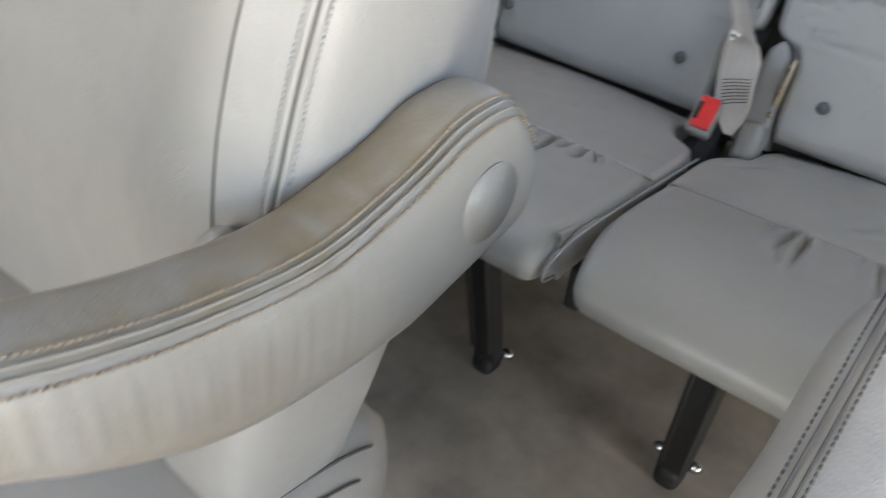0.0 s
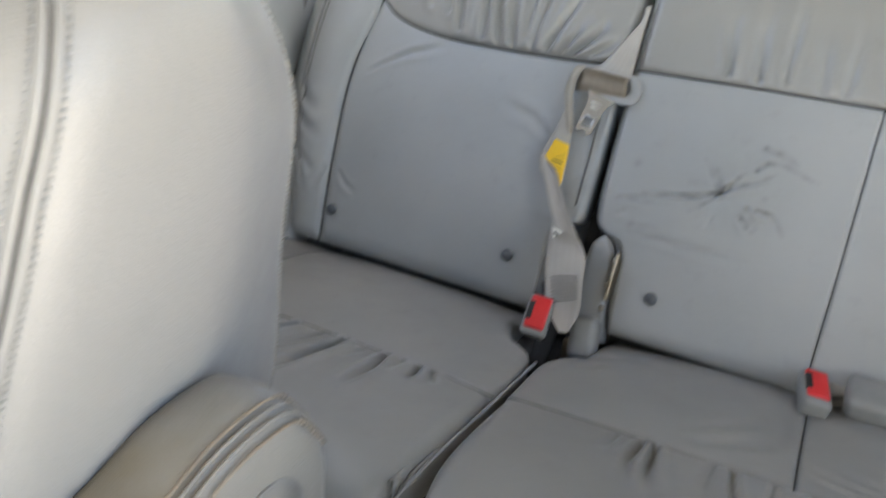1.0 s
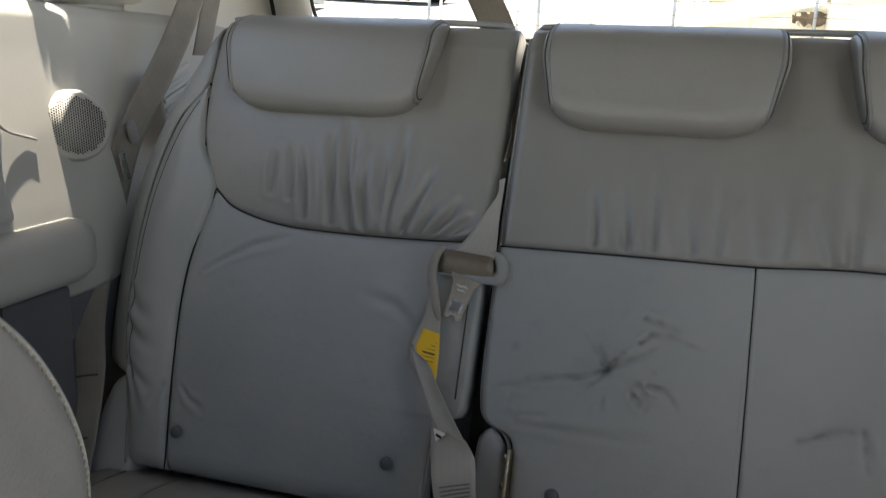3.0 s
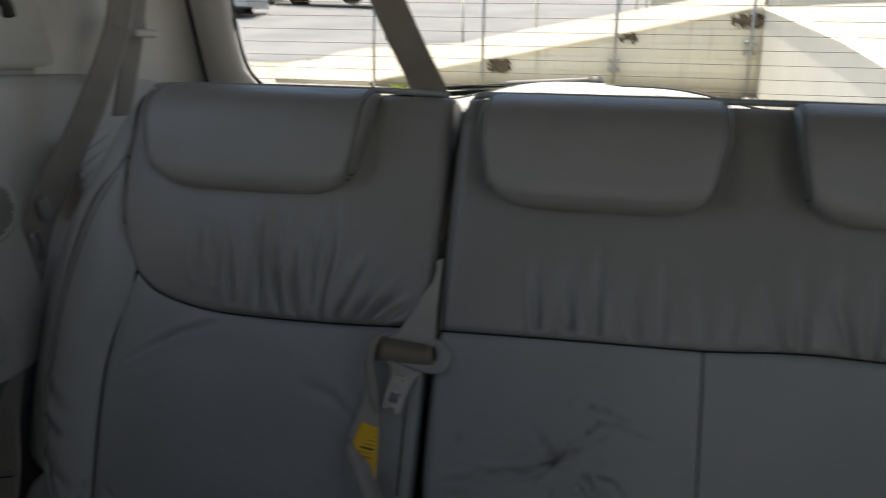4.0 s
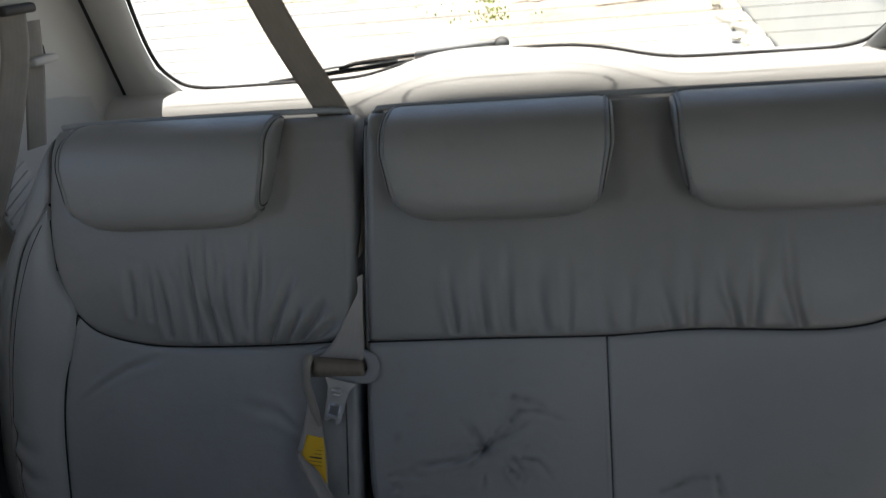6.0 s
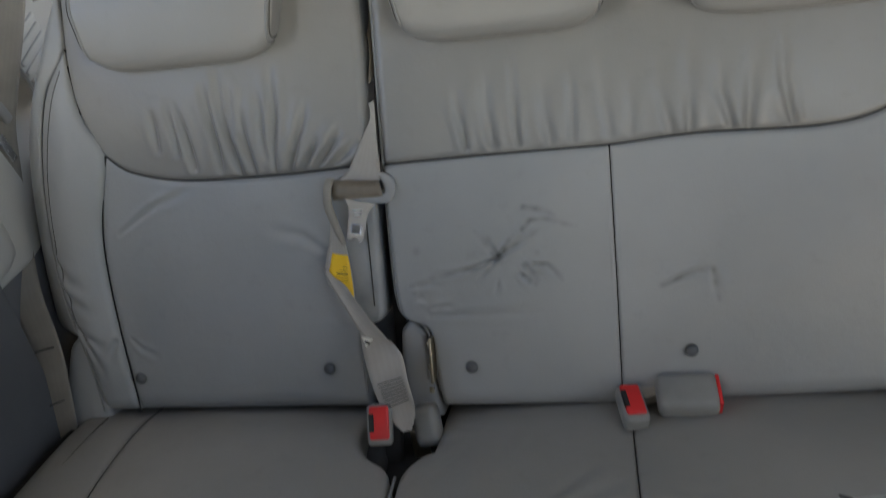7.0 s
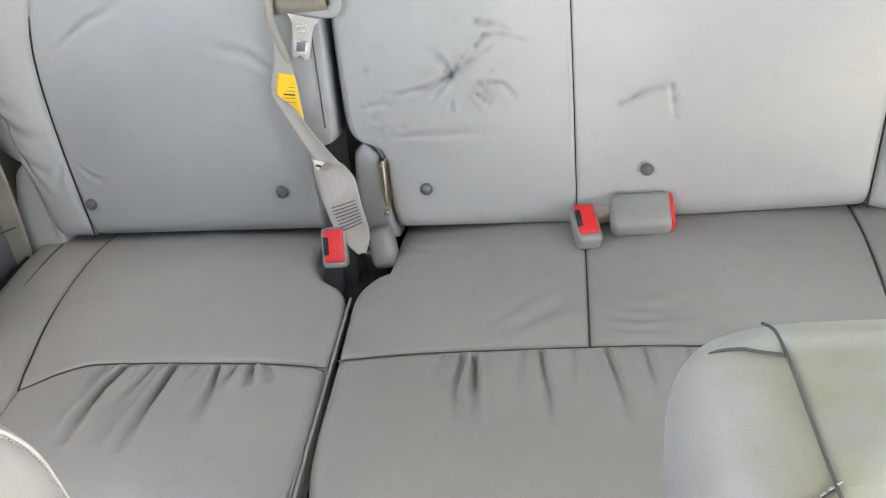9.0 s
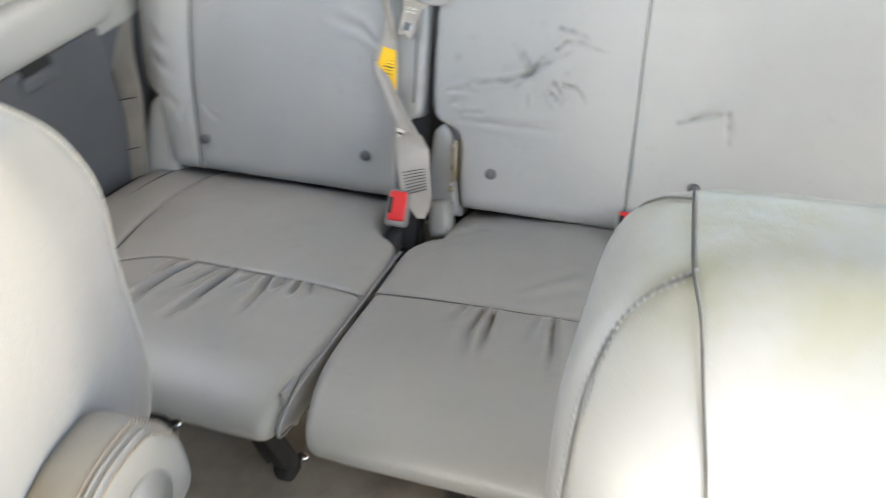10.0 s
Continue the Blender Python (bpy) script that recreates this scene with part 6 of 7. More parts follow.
box("guide_slot", (0.650, 0.362, 1.130), (0.11, 0.030, 0.055), 0.006, M_BLACK, gr, "", (18, 0, 0))
box("guide_loop", (0.645, 0.250, 1.150), (0.13, 0.060, 0.060), 0.012, M_BLACK, gr, "", (18, 0, 0))
rb = thing("seat_belt", "tan webbing seat belt beside a dark belt guide", "seat belt", "rear seat belts")
ribbon("webbing", [((0.615, 0.275, 1.11), (-0.005, 0.024, 0.0)), ((0.615, 0.25, 0.93), (-0.005, 0.024, 0.0)), ((0.612, 0.10, 0.78), (-0.005, 0.022, 0.0)), ((0.605, -0.1, 0.60), (-0.005, 0.02, 0.0))], M_BELT_BROWN, rb, n=50)

# buckles
bk = thing("seat_belt_buckle", "grey belt buckle with red release, standing between the cushions", "buckle", "buckles")


def buckle(th, c, turn, size=(0.032, 0.022, 0.052)):
    m = pose(*c, *turn)
    b = rounded_box(size, 0.006, 4)
    bmesh.ops.transform(b, matrix=m, verts=b.verts)
    part("body", b, M_BUCKLE, th)
    b = rounded_box((size[0] * 0.78, 0.008, size[2] * 0.80), 0.003, 3)
    bmesh.ops.transform(b, matrix=m @ Matrix.Translation((0, -size[1] * 0.5 + 0.001, size[2] * 0.05)), verts=b.verts)
    part("release_button", b, M_RED, th, "red plastic release")
    b = rounded_box((size[0] * 0.20, 0.006, size[2] * 0.44), 0.001, 2)
    bmesh.ops.transform(b, matrix=m @ Matrix.Translation((-size[0] * 0.30, -size[1] * 0.5 - 0.0008, size[2] * 0.06)), verts=b.verts)
    part("slot", b, M_BLACK, th)


buckle(bk, (-0.178, -0.278, 0.420), (-38, 4, 8))
box("stalk", (-0.172, -0.255, 0.375), (0.024, 0.012, 0.07), 0.004, M_BLACK, bk, "", (-30, 0, 0))
an = thing("belt_anchor", "grey plastic belt anchor cover between the cushions", "belt anchor")
box("cover", (-0.122, -0.258, 0.400), (0.034, 0.030, 0.055), 0.010, M_BUCKLE, an, "", (-28, -10, 0), 5)
box("bracket", (-0.135, -0.262, 0.365), (0.022, 0.008, 0.06), 0.002, M_BRASS, an)
b2 = thing("seat_belt_buckle", "grey belt buckle with red release lying on the rear cushion", "buckle", "buckles")
buckle(b2, (0.136, -0.250, 0.418), (-80, 6, 12), (0.031, 0.024, 0.056))
box("strap", (0.155, -0.205, 0.405), (0.022, 0.04, 0.012), 0.004, M_BELT, b2, "", (10, 0, 20))
b3 = thing("seat_belt_buckle", "grey belt buckle lying on its side on the rear cushion", "buckle", "buckles")
box("body", (0.203, -0.236, 0.424), (0.074, 0.050, 0.032), 0.010, M_BUCKLE, b3, "", (16, 0, 2), 4)
box("release_button", (0.2395, -0.235, 0.425), (0.005, 0.042, 0.024), 0.002, M_RED, b3, "red plastic release", (16, 0, 2))
box("strap", (0.158, -0.215, 0.418), (0.03, 0.03, 0.008), 0.003, M_BELT, b3, "", (10, 0, 30))

# ---------------------------------------------------------------- outside
def ground_z(y):
    return float(np.interp(y, [-100, 1.5, 10.7, 24, 48, 62, 90, 500], [-0.45, -0.45, 0.378, 2.12, 4.07, 4.9, 5.7, 12.0]))


gx = np.r_[-400, -120, np.linspace(-40, 40, 41), 120, 400]
gy = np.r_[-60, -20, -5, 0, 1.5, np.linspace(2, 12, 21), 15, 20, 24, 30, 48, 55, 62, 90, 150, 300, 500]
gv = [(x, y, ground_z(y)) for x in gx for y in gy]
gf = [tuple(q)[::-1] for q in grid_faces(len(gx), len(gy))]
tagged(mesh_ob("ground", gv, gf, M_YARD, smooth=False), "sunlit pale concrete yard with cracks and stains", "ground", kind="structure")
# asphalt road behind the low wall
rv, rows_ = [], [(12.6, -40, -6.2), (14.9, -40, -3.6), (19, -40, 2.0), (24, -40, 6), (30, -40, 9), (44, -40, 12)]
for y, a, b in rows_:
    rv += [(a, y, ground_z(y) + 0.012), ((a + b) / 2, y, ground_z(y) + 0.012), (b, y, ground_z(y) + 0.012)]
tagged(mesh_ob("road", rv, [tuple(q)[::-1] for q in grid_faces(len(rows_), 3)][0:], M_ASPHALT, smooth=False), "grey asphalt road in sunlight", "road", kind="structure")

# retaining wall of painted blocks, its top climbing to the right
TOPX = lambda x: 0.83 + (x + 2.08) * 0.21  # noqa: E731
rw = thing("retaining_wall", "cream painted block wall, broken in places", "wall", kind="structure")
wv, sl = [], []
for x in np.linspace(-3.85, 1.67, 30):
    wv += [(x, 10.652, 0.2), (x, 10.652, TOPX(x)), (x, 10.72, TOPX(x) + 0.004)]
mesh_ob("core", wv, [tuple(q)[::-1] for q in grid_faces(30, 3)], M_STAINED, rw, smooth=False)
# concrete ramp slab behind the wall's top, falling to the yard at its low end
for x in np.r_[-5.4, -4.9, -4.3, np.linspace(-3.85, 1.62, 20)]:
    zn = max(0.45, TOPX(x))
    xf = 1.27 * x + 0.02
    zf = float(np.interp(xf, [-7, -5.43, -4.69, -3.04, -1.87, -0.42, 0.6, 2.2], [0.87, 0.89, 0.91, 1.05, 1.31, 1.58, 1.78, 2.1]))
    sl += [(x, 10.60, 0.30), (x, 10.60, zn - 0.01), (x, 10.63, zn + 0.008)]
    f_ = min(1.0, max(0.02, (x + 5.4) / 1.3))
    sl += [(x + (xf - x) * s * f_, 10.63 + 2.87 * s * f_, zn + 0.008 + (zf - zn) * s * f_) for s in (0.33, 0.66, 1.0)] + [(x + (xf - x) * f_, 10.65 + 2.87 * f_, 0.3)]
lowend = [tuple(q)[::-1] for q in grid_faces(23, 7)]
mesh_ob("ramp_slab", sl, [f for k, f in enumerate(lowend) if not (k // 6 >= 3 and k % 6 < 1)], M_RAMP, rw, "pale concrete ramp slab", smooth=False)
blk = rounded_box((0.3975, 0.12, 0.1975), 0.004, 1)
bme = bpy.data.meshes.new("block")
blk.to_mesh(bme)
blk.free()
bme.materials.append(M_STAINED)
rnd = random.Random(4)
MISSING = {(9, 3), (4, 2), (15, 5), (16, 5)}
for j in range(7):
    for i in range(18):
        x = 1.50 - 0.4 * i - 0.2 * (j % 2)
        z = 0.40 + 0.2 * j
        if z + 0.10 > TOPX(x - 0.2) or x < -5.4 or (17 - i, j) in MISSING:
            continue
        o = new("block", bme)
        o.parent = rw
        o.matrix_local = pose(x, 10.70 + rnd.uniform(-0.006, 0.006), z + rnd.uniform(-0.003, 0.003), 0, 0, rnd.uniform(-0.5, 0.5))
for x, z, w_, h_ in ((-1.90, 0.74, 0.36, 0.22), (-0.10, 1.16, 0.26, 0.13), (1.44, 1.41, 0.46, 0.20)):
    # an uneven hollow: a jagged dark patch set back, with crumbled lumps round its rim
    n_ = 22
    q_ = [(0.5 * w_ * (0.75 + 0.35 * rnd.random()) * math.copysign(abs(math.cos(a)) ** 0.6, math.cos(a)), 0.5 * h_ * (0.7 + 0.4 * rnd.random()) * math.copysign(abs(math.sin(a)) ** 0.6, math.sin(a))) for a in np.arange(n_) * 2 * math.pi / n_]
    vs = [(x + p, 10.618, z + r) for p, r in q_] + [(x + 0.85 * p, 10.632, z + 0.85 * r) for p, r in q_]
    fs = [(i, (i + 1) % n_, n_ + (i + 1) % n_, n_ + i) for i in range(n_)] + [tuple(range(n_, 2 * n_))]
    mesh_ob("broken_block", vs, fs, M_BROKEN, rw, "broken brown hollow in the block", smooth=False)
    for k in range(9):
        a = rnd.uniform(0, 6.28)
        b = rounded_box((rnd.uniform(0.03, 0.08), 0.03, rnd.uniform(0.02, 0.05)), 0.01, 1)
        for v in b.verts:
            v.co += Vector((rnd.uniform(-0.015, 0.015), rnd.uniform(-0.01, 0.01), rnd.uniform(-0.012, 0.012)))
        bmesh.ops.transform(b, matrix=pose(x + 0.42 * w_ * math.cos(a), 10.625, z + 0.42 * h_ * math.sin(a), 0, rnd.uniform(0, 90), 0), verts=b.verts)
        part("crumbled_piece", b, rnd.choice([M_BROKEN, M_CONCRETE, M_WALL]), rw, smooth=False)
disc("drain_rim", (-1.31, 10.632, 0.452), 0.062, 0.02, M_CONCRETE, rw, "", (90, 0, 0), 20, 0.004)
disc("drain_hole", (-1.31, 10.624, 0.452), 0.046, 0.02, M_BLACK, rw, "dark round drain hole", (90, 0, 0), 20)
# wall on the right with a footing of broken concrete and a raised slab beyond
sw = thing("side_wall", "pale grey plastered wall with a cracked footing", "wall", kind="structure")
sv, ss = [], []
for y in np.linspace(-4, 10.75, 24):
    top = float(np.interp(y, [-4, 4.62, 6.2, 9.44, 10.7], [0.1, 0.88, 1.1, 1.44, 1.57]))
    sv += [(1.65, y, ground_z(y) - 0.2), (1.65, y, top - 0.02), (1.63, y, top), (1.80, y, top + 0.02)]
    ss += [(1.80, y, top + 0.02), (2.6, y, top + 0.06), (7.0, y, top + 0.25)]
mesh_ob("face", sv, [tuple(q) for q in grid_faces(24, 4)], M_WALL2, sw, smooth=False)
mesh_ob("upper_slab", ss, [tuple(q) for q in grid_faces(24, 3)], M_RAMP, sw, "pale concrete slab above the wall", smooth=False)
fv, ff = [], []
ny = 150
for i, y in enumerate(np.linspace(10.6, -1.0, ny)):
    wob = 0.05 * math.sin(5.1 * y) + 0.03 * math.sin(13.7 * y + 1) + rnd.uniform(-0.015, 0.015)
    for k, (dx, dz) in enumerate(((0.0, 0.0), (0.02, 0.03), (0.07, 0.045), (0.13, 0.04), (0.20, 0.045))):
        fv.append((1.44 + dx + (wob if k < 3 else 0.2 * wob), y, ground_z(y) + dz + rnd.uniform(-0.008, 0.012) - (0.02 if k == 0 else 0)))
mesh_ob("footing", fv, [tuple(q) for q in grid_faces(ny, 5)], M_CONCRETE, sw, "crumbling concrete footing", smooth=False)
for k in range(34):
    y = 10.4 - 0.32 * k + rnd.uniform(-0.08, 0.08)
    w, d, h = rnd.uniform(0.03, 0.09), rnd.uniform(0.04, 0.14), rnd.uniform(0.015, 0.04)
    b = rounded_box((w, d, h), 0.012, 1)
    for v in b.verts:
        v.co += Vector((rnd.uniform(-0.015, 0.015), rnd.uniform(-0.015, 0.015), rnd.uniform(-0.008, 0.008)))
    bmesh.ops.transform(b, matrix=pose(1.47 + rnd.gauss(0, 0.05), y, ground_z(y) + h * 0.5 + 0.02, 0, 0, rnd.uniform(0, 90)), verts=b.verts)
    part("rubble", b, M_CONCRETE, sw, smooth=False)
# cracks in the yard: thin raised lips of broken slab
ck = thing("cracked_slab_edge", "broken slab edge lying in the yard", "rubble")
for pts in ([(-0.68, 8.66), (-0.52, 8.72), (-0.40, 8.66), (-0.28, 8.72)], [(0.26, 8.14), (0.50, 8.20), (0.75, 8.26), (1.0, 8.38)]):
    tube("slab_lip", [(x, y, ground_z(y) + 0.004) for x, y in pts], 0.012, M_BROKEN, ck, n=30, seg=6, radii=[0.003, 0.012, 0.007, 0.013, 0.003])

# fence posts along the wall, pipe rail of the ramp
for x, y, h in ((-3.76, 10.52, 1.9), (-2.12, 10.50, 2.0), (-0.27, 10.50, 2.0), (1.50, 10.52, 2.0)):
    ps = thing("fence_post", "galvanised steel fence post at the block wall", "post", "fence posts")
    tube("post", [(x, y, ground_z(y) - 0.05), (x, y, ground_z(y) + h)], 0.023, M_GALV, ps, smooth_path=False, seg=12)
    ball("post_cap", (x, y, ground_z(y) + h), 0.027, M_GALV, ps, "", (1, 1, 0.6))
    for dz in (() if x < -1 else (0.36, 0.50) if x < 1 else (0.62, 0.76)):
        box("clamp", (x, y + 0.075, ground_z(y) + dz), (0.16, 0.115, 0.05), 0.006, M_GALV, ps)
rail = thing("handrail", "white painted pipe handrail climbing a ramp", "handrail")
tube("top_rail", [(-5.5, 16, 1.97), (-3.05, 16, 2.40), (-0.28, 16, 2.86), (0.14, 16, 2.93)], 0.045, M_LABEL_W, rail, smooth_path=False, seg=10)
for x in (-5.3, -3.6, -2.05, -0.36, -0.05, 0.14):
    tube("baluster", [(x, 16, ground_z(16) - 0.1), (x, 16, 2.45 + (x + 2.75) * 0.166)], 0.03, M_LABEL_W, rail, smooth_path=False, seg=10)

# weeds in the joints
wv, wf = [], []
for k in range(820):
    if k < 430:
        x, y = rnd.uniform(-1.0, 0.85), 10.53 + rnd.gauss(0, 0.06)
        if rnd.random() < 0.55:
            x = rnd.choice([-3.35, -3.1, -2.1, -0.85, -0.8, -0.25, 0.15, 0.5]) + rnd.gauss(0, 0.09)
    else:
        y = rnd.choice([10.1, 9.9, 9.4, 8.9, 8.4, 8.0]) + rnd.gauss(0, 0.10)
        x = -0.86 - 0.12 * (y - 8) + rnd.gauss(0, 0.09) + (rnd.gauss(0, 0.5) if k % 5 == 0 else 0)
    h = rnd.uniform(0.02, 0.085) if k < 430 else rnd.uniform(0.010, 0.038)
    for q in range(5):
        a = rnd.uniform(0, 6.28)
        i = len(wv)
        dx, dy = math.cos(a) * h * 0.6, math.sin(a) * h * 0.6
        z = ground_z(y)
        wv += [(x - dy * 0.5, y + dx * 0.5, z), (x + dy * 0.5, y - dx * 0.5, z), (x + dx, y + dy, z + h * rnd.uniform(0.5, 1))]
        wf.append((i, i + 1, i + 2))
tagged(mesh_ob("weeds", wv, wf, M_WEED, smooth=False), "tufts of yellow-green weeds in the concrete joints", "weeds", kind="stuff")


def vehicle(name, label, x, y, length, height, width, paint, heading, profile, wheel_r):
    th = thing(name, label, "car", "parked vehicles")
    m = pose(x, y, ground_z(y), 0, 0, heading)
    low = wheel_r * 0.75
    outline = [(-length / 2, low), (-length / 2, height * 0.55)] + [(px * length, pz * height) for px, pz in profile] + [(length / 2, height * 0.42), (length / 2, low)]
    b = bmesh.new()
    rings = []
    for yy, inset in ((-width / 2, 0.10), (-width / 2 + 0.08, 0.0), (width / 2 - 0.08, 0.0), (width / 2, 0.10)):
        rings.append([b.verts.new((px * (1 - inset * 0.25), yy, pz - (inset * 0.6 if pz > height * 0.6 else 0))) for px, pz in outline])
    n = len(outline)
    for r0, r1 in zip(rings, rings[1:]):
        for i in range(n):
            b.faces.new((r0[i], r0[(i + 1) % n], r1[(i + 1) % n], r1[i]))
    b.faces.new(rings[0][::-1])
    b.faces.new(rings[-1])
    bmesh.ops.recalc_face_normals(b, faces=b.faces)
    bmesh.ops.transform(b, matrix=m, verts=b.verts)
    part("body", b, paint, th, smooth=False)
    for s in (-1, 1):
        for x0, x1 in ((-0.30, -0.06), (-0.04, 0.16)):
            b = rounded_box((abs(x1 - x0) * length * 0.92, 0.03, height * 0.24), 0.05, 2)
            bmesh.ops.transform(b, matrix=m @ Matrix.Translation(((x0 + x1) / 2 * length, s * (width / 2 + 0.005), height * 0.74)), verts=b.verts)
            part("side_window", b, M_CARGLASS, th)
        for wx in (-0.31, 0.32):
            b = bmesh.new()
            bmesh.ops.create_cone(b, cap_ends=True, segments=24, radius1=wheel_r, radius2=wheel_r, depth=0.24)
            bmesh.ops.transform(b, matrix=m @ pose(wx * length, s * (width / 2 - 0.08), wheel_r, 90, 0, 0), verts=b.verts)
            ty = part("tyre", b, M_RUBBER, th)
            b = bmesh.new()
            bmesh.ops.create_cone(b, cap_ends=True, segments=20, radius1=wheel_r * 0.62, radius2=wheel_r * 0.55, depth=0.26)
            bmesh.ops.transform(b, matrix=m @ pose(wx * length, s * (width / 2 - 0.075), wheel_r, 90, 0, 0), verts=b.verts)
            part("rim", b, M_CARSILVER, ty)
        b = rounded_box((0.10, 0.42, 0.18), 0.04, 2)
        bmesh.ops.transform(b, matrix=m @ Matrix.Translation((length / 2 - 0.02, s * width * 0.33, height * 0.46)), verts=b.verts)
        part("headlight", b, M_LABEL_W, th)
    b = rounded_box((0.5, width * 0.8, height * 0.22), 0.05, 2)
    bmesh.ops.transform(b, matrix=m @ Matrix.Translation((0.20 * length, 0, height * 0.76)) @ Euler((0, radians(30), 0)).to_matrix().to_4x4(), verts=b.verts)
    part("windscreen", b, M_CARGLASS, th)
    return th


TRUCK = [(-0.48, 0.58), (-0.46, 0.96), (-0.10, 1.0), (0.10, 0.97), (0.24, 0.66), (0.46, 0.58)]
SEDAN = [(-0.42, 0.62), (-0.26, 0.96), (0.04, 1.0), (0.24, 0.66), (0.46, 0.55)]
vehicle("pickup_truck", "black pickup truck parked across the road", -10.2, 24.6, 5.4, 1.85, 1.95, M_CARBLACK, -14, TRUCK, 0.40)
vehicle("parked_car", "silver-grey car parked at the edge of the road", -12.8, 20.1, 4.7, 1.7, 1.85, M_CARSILVER, 8, SEDAN, 0.36)
vehicle("parked_car", "dark grey car parked beside a black truck", -14.2, 27.0, 4.8, 1.75, 1.9, M_CARGREY, -80, TRUCK, 0.36)
vehicle("parked_car", "silver car parked far off before trees", -10.6, 50, 4.5, 1.45, 1.8, M_CARSILVER, -70, SEDAN, 0.32)
vehicle("parked_car", "silver car parked far off before trees", -7.7, 50, 4.5, 1.5, 1.8, M_CARSILVER, -75, SEDAN, 0.32)
vehicle("parked_car", "grey car parked far off before trees", -4.6, 50, 4.5, 1.5, 1.8, M_CARGREY, -85, SEDAN, 0.32)
vehicle("parked_car", "dark grey car parked far off before trees", -1.2, 50, 4.5, 1.5, 1.8, M_CARGREY, -85, SEDAN, 0.32)


def tree(x, y, h, spread, seed):
    r = random.Random(seed)
    th = thing("tree", "leafy green tree behind the parked cars", "tree", "trees behind the car park")
    z = ground_z(y)
    trunk_v = [(x + r.uniform(-0.2, 0.2) * k, y, z + h * 0.5 * k / 3) for k in range(4)]
    tube("trunk", trunk_v, 0.3, M_BARK, th, radii=[0.32, 0.24, 0.16, 0.1])
    v, f = [], []
    for c in range(46):
        a, q = r.uniform(0, 6.28), r.random() ** 0.5
        cx, cy = x + math.cos(a) * spread * q, y + math.sin(a) * spread * q * 0.7
        cz = z + h * r.uniform(0.08, 0.92) * (1 - 0.25 * q * q)
        s = r.uniform(0.5, 1.1)
        for k in range(60):
            p = Vector((r.gauss(0, s), r.gauss(0, s), r.gauss(0, s * 0.7))) + Vector((cx, cy, cz))
            d, e = Vector((r.uniform(-1, 1), r.uniform(-1, 1), r.uniform(-1, 1))) * 0.34, Vector((r.uniform(-1, 1), r.uniform(-1, 1), r.uniform(-1, 1))) * 0.24
            i = len(v)
            v += [p - d, p + e, p + d, p - e]
            f.append((i, i + 1, i + 2, i + 3))
    mesh_ob("crown", v, f, M_LEAF, th, smooth=False)


for k in range(12):
    tree(-34 + 3.6 * k, 58 + 4 * (k % 3), 9 + 2 * (k % 4), 3.4, 20 + k)

bd = thing("building", "pale building with a brown door beyond the ramp", "building")
box("wall", (1.6, 22.4, 4.4), (2.6, 0.4, 5.4), 0.02, M_WALL, bd)
box("wall", (7.2, 20.5, 4.4), (8.4, 4.0, 6.4), 0.02, M_LABEL_W, bd)
box("door", (2.72, 22.1, 3.2), (0.8, 0.1, 2.1), 0.01, M_BARK, bd, "brown door")

# ---------------------------------------------------------------- trim of the left side
wl_ = bpy.data.objects["wall_left"]


def trim_surf(u, v):
    x = np.interp(v, [0.40, 0.66, 0.70, 0.81, 0.90, 0.945, 0.97, 1.4], [-0.70, -0.682, -0.684, -0.702, -0.720, -0.728, -0.744, -0.752])
    x = x - 0.030 * np.clip((u + 0.13) / 0.12, 0, 1) - 0.010 * np.clip((u - 0.05) / 0.3, 0, 1)
    P = np.stack([x, u, v], -1)
    return P, np.broadcast_to(np.array([0.97, 0.0, 0.22]), P.shape)


sheet("side_trim", ([(-1.05, 0.60), (-1.05, 0.962)], [(0.40, 0.60), (0.40, 0.962)], [(-1.05, 0.60), (0.40, 0.60)], [(-1.05, 0.962), (0.40, 0.962)]), trim_surf, M_TRIM, wl_, n=120, m=60, r=0.006, depth=0.01)
sheet("quarter_trim", ([(-0.115, 0.968), (-0.125, 1.10), (-0.08, 1.38)], [(0.42, 0.968), (0.34, 1.38)], [(-0.115, 0.968), (0.42, 0.968)], [(-0.08, 1.38), (0.34, 1.38)]), trim_surf, M_TRIM, wl_, n=50, m=50, r=0.01, depth=0.01)
tube("window_seal", [(-0.758, -0.13, 1.30), (-0.758, -0.138, 1.12), (-0.757, -0.142, 1.02), (-0.755, -0.165, 0.982), (-0.752, -0.22, 0.972), (-0.752, -0.6, 0.972), (-0.752, -1.1, 0.972)], 0.011, M_BLACK, wl_, n=70)
tube("latch_arm", [(-0.735, -0.15, 1.060), (-0.728, -0.10, 1.066), (-0.726, -0.055, 1.052), (-0.728, -0.045, 1.035)], 0.008, M_BLACK, wl_, n=24)
ring = thing("speaker", "round perforated speaker grille in the side trim", "speaker")
ys_, zs_ = -0.164, 0.813
xs_ = -0.6935
tilt = (0, 90 - 8, -30)
b = bmesh.new()
bmesh.ops.create_cone(b, cap_ends=True, segments=56, radius1=0.045, radius2=0.0395, depth=0.010)
bmesh.ops.transform(b, matrix=pose(xs_, ys_, zs_, *tilt), verts=b.verts)
part("rim", b, M_TRIM, ring)
disc("grille", (xs_ + 0.0034, ys_ - 0.0020, zs_ + 0.0008), 0.0365, 0.004, M_TRIM, ring, "", tilt, 48, 0.001)
verts, faces = [], []
mm = pose(xs_ + 0.0056, ys_ - 0.0033, zs_ + 0.0012, *tilt)
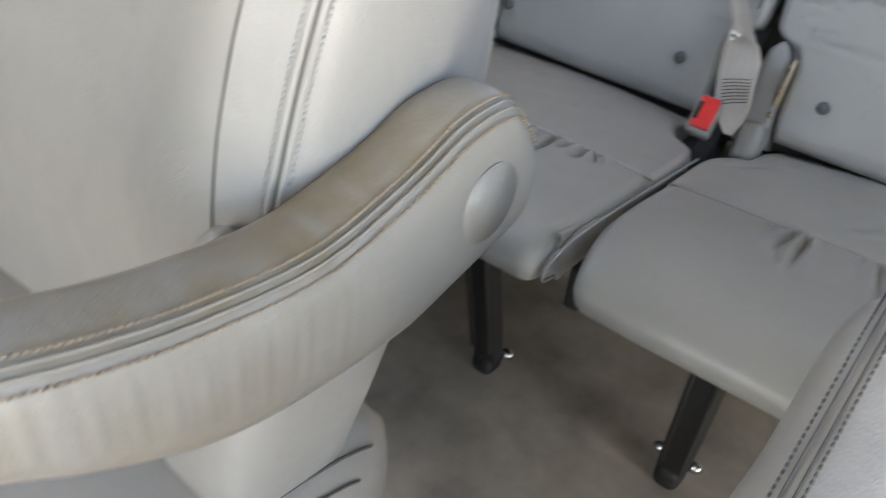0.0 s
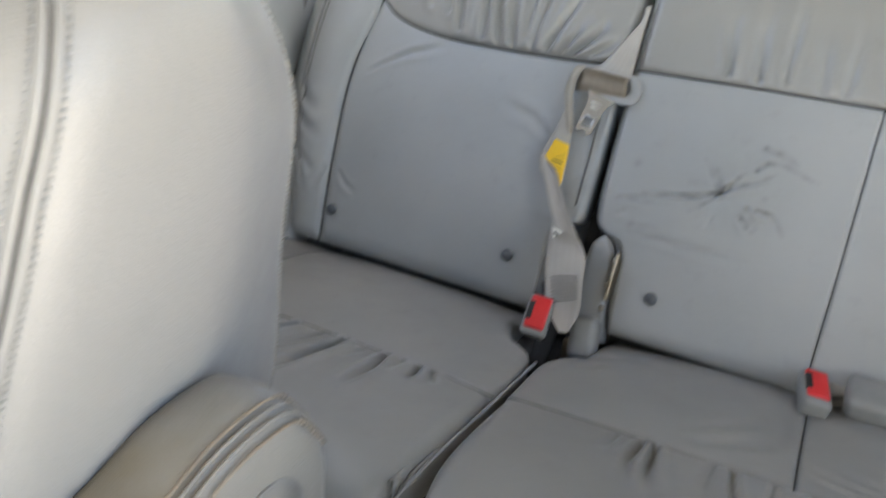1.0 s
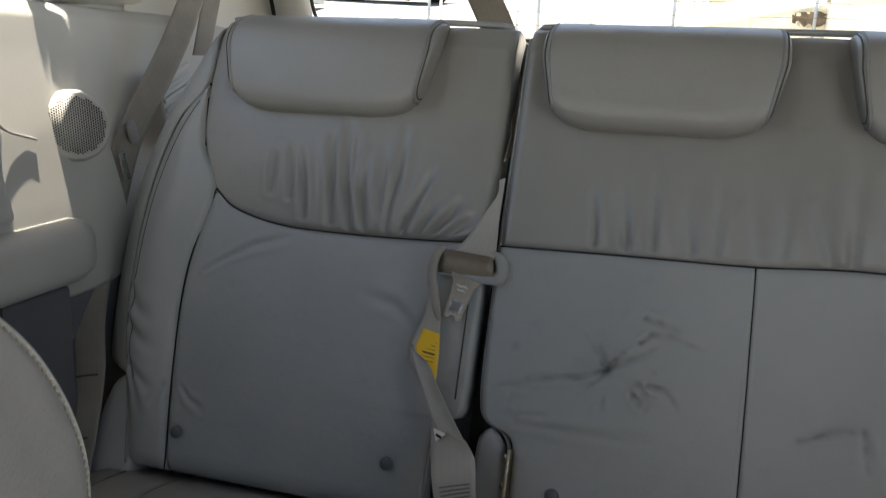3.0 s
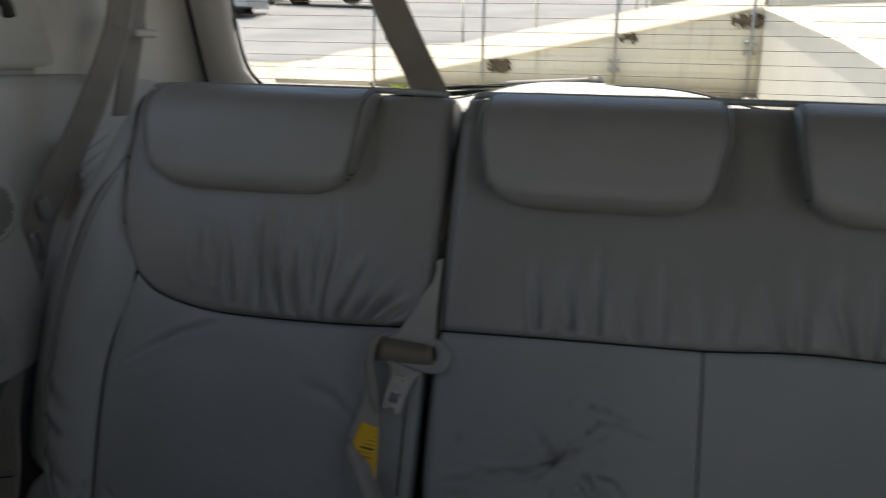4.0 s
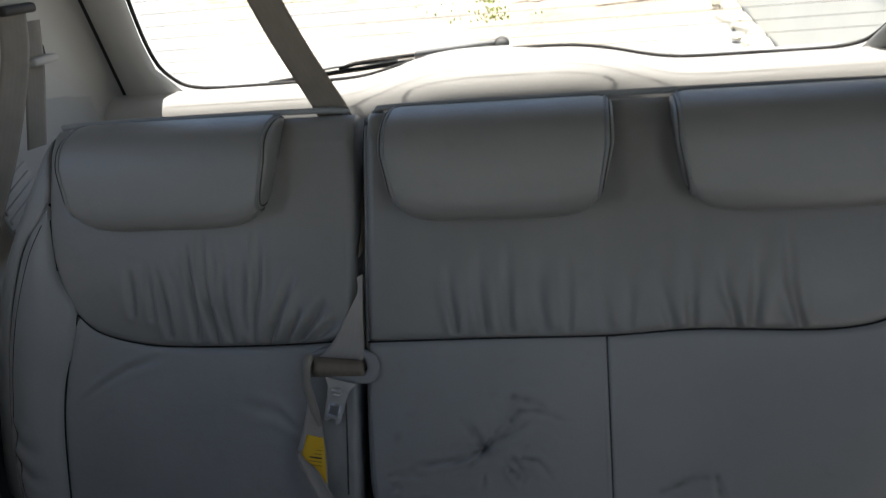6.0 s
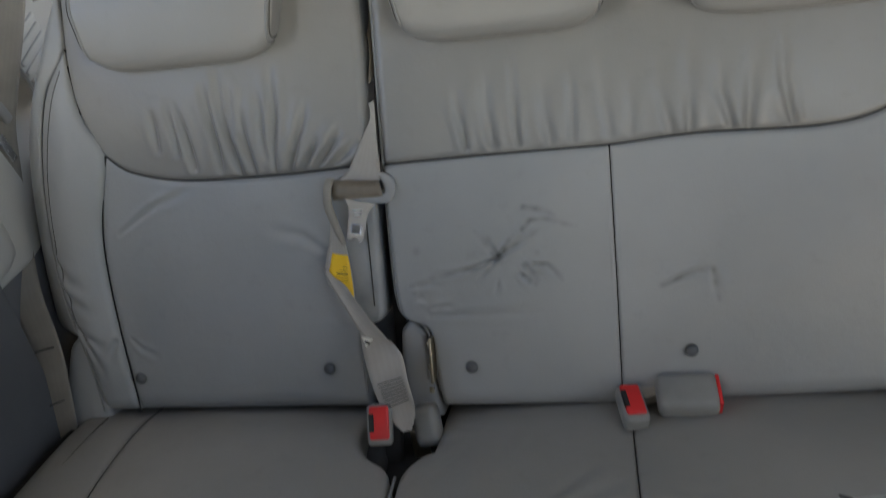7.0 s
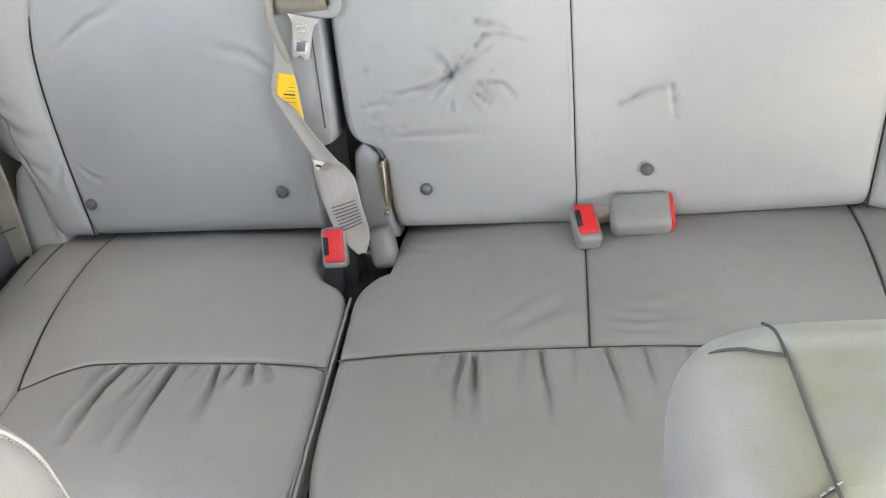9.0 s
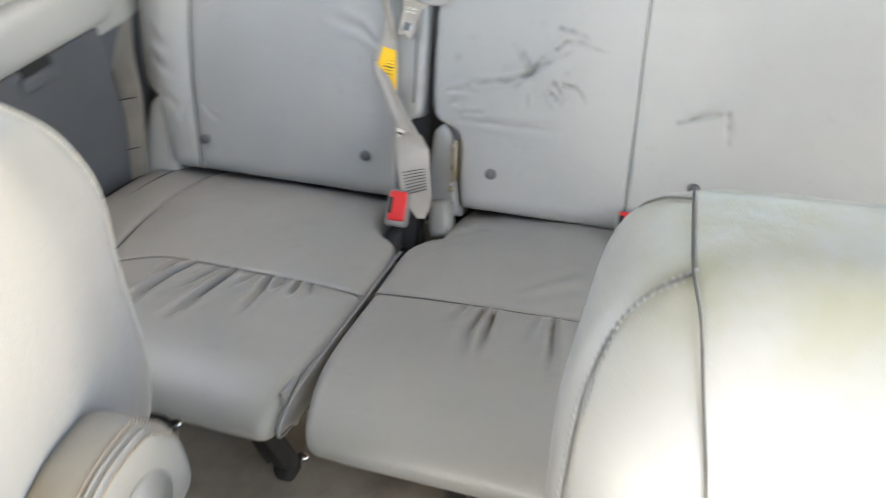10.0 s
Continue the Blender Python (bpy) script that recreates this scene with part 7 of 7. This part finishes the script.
for i in range(-14, 15):
    for j in range(-14, 15):
        a, c = (i + 0.5 * (j % 2)) * 0.0033, j * 0.00285
        if a * a + c * c < 0.0348**2:
            k = len(verts)
            for q in range(6):
                verts.append(mm @ Vector((a + 0.00125 * math.cos(q * math.pi / 3), c + 0.00125 * math.sin(q * math.pi / 3), 0)))
            faces.append(tuple(range(k, k + 6)))
tagged(mesh_ob("perforation", verts, faces, M_BLACK, ring, smooth=False), kind="stuff")

b = bmesh.new()
bmesh.ops.create_cone(b, cap_ends=True, segments=56, radius1=0.047, radius2=0.045, depth=0.026)
bmesh.ops.transform(b, matrix=pose(xs_, ys_, zs_, *tilt) @ Matrix.Translation((0, 0, -0.016)), verts=b.verts)
part("housing", b, M_TRIM, ring)

# raised panel ahead of the speaker, with a sunk pad in it
raised = lambda u, v: (trim_surf(u, v)[0] + np.array([0.012, 0, 0]), trim_surf(u, v)[1])  # noqa: E731
sheet("front_trim_panel", ([(-0.90, 0.70), (-0.90, 0.90)], [(-0.282, 0.715), (-0.286, 0.77), (-0.276, 0.83), (-0.312, 0.893)], [(-0.90, 0.70), (-0.282, 0.715)], [(-0.90, 0.93), (-0.40, 0.92), (-0.312, 0.893)]), raised, M_TRIM, wl_, n=40, m=30, r=0.012, depth=0.02)
pad_ = lambda u, v: (trim_surf(u, v)[0] + np.array([0.016, 0, 0]), trim_surf(u, v)[1])  # noqa: E731
sheet("pad", ([(-0.85, 0.73), (-0.85, 0.86)], [(-0.310, 0.745), (-0.296, 0.79), (-0.296, 0.84), (-0.312, 0.858)], [(-0.85, 0.73), (-0.310, 0.745)], [(-0.85, 0.87), (-0.312, 0.858)]), pad_, M_TRIM_GREY, wl_, "grey padded insert", n=30, m=24, r=0.010, depth=0.02)

joint_ = [(-0.225, 0.801), (-0.242, 0.806), (-0.270, 0.815), (-0.298, 0.834), (-0.322, 0.856), (-0.342, 0.880), (-0.389, 0.935)]
tube("trim_joint", [tuple(raised(np.array(u), np.array(v))[0] + np.array([0.003 - 0.012 * max(0.0, min(1.0, (u + 0.285) / 0.02)), 0, 0])) for u, v in joint_], 0.0016, M_TRIM_GREY, wl_, n=50)

# padded ledge with its pocket, and the dark lower panel with a pull
ca_, sa_ = super_ring(44, 3.4)
rings = []
for y in np.r_[-1.3, np.linspace(-1.25, -0.24, 14), -0.20, -0.175, -0.162, -0.156, -0.154]:
    e = min(1.0, (-0.152 - y) / 0.05)
    k = math.sqrt(max(0.02, 1 - (1 - e) ** 2))
    rings.append(np.stack([-0.705 + 0.048 * k * ca_, np.full(44, y), 0.662 + 0.042 * k * sa_], 1))
loft("arm_ledge", rings, M_TRIM, wl_)
box("lower_panel", (-0.702, -0.735, 0.335), (0.06, 1.04, 0.575), 0.006, M_PANEL, wl_)
box("pull_recess", (-0.672, -0.352, 0.619), (0.008, 0.055, 0.018), 0.003, M_BLACK, wl_)
box("pull_lip", (-0.670, -0.355, 0.600), (0.014, 0.068, 0.022), 0.007, M_PANEL, wl_)
box("rear_lower_panel", (-0.715, 0.0, 0.33), (0.04, 0.40, 0.56), 0.006, M_PANEL, wl_)
vent = thing("air_vent", "slatted air outlet in the pale side trim", "vent")
box("backing", (-0.7060, 0.072, 0.832), (0.006, 0.085, 0.098), 0.002, M_TRIM, vent, "", (0, -11, 0))
for k in range(7):
    z = 0.790 + 0.014 * k
    box("slat", (-0.7020 - 0.19 * (z - 0.832), 0.072, z), (0.005, 0.084, 0.0075), 0.0015, M_TRIM, vent, "", (18, -11, 0), 2)
# wiper on the glass
wp = thing("rear_wiper", "black rear wiper parked along the window's lower edge", "wiper")
gy_ = lambda z: GLASS_Y(z) + 0.03  # noqa: E731
b = rounded_box((0.165, 0.014, 0.015), 0.005, 3)
bmesh.ops.transform(b, matrix=pose(-0.105, gy_(0.955), 0.956, 0, -4, 0), verts=b.verts)
part("arm", b, M_TRIM_GREY, wp)
tube("arm_rod", [(-0.18, gy_(0.95), 0.951), (-0.28, gy_(0.945), 0.944), (-0.33, gy_(0.935), 0.936)], 0.004, M_BLACK, wp)
tube("blade", [(-0.47, gy_(0.915), 0.915), (-0.36, gy_(0.925), 0.926), (-0.19, gy_(0.94), 0.940)], 0.0045, M_BLACK, wp)
tube("blade_frame", [(-0.40, gy_(0.925), 0.925), (-0.34, gy_(0.937), 0.938), (-0.22, gy_(0.942), 0.944)], 0.003, M_GALV, wp)
disc("hub", (-0.032, gy_(0.955), 0.960), 0.013, 0.02, M_TRIM_GREY, wp, "", (90, 0, 0), 20, 0.003)
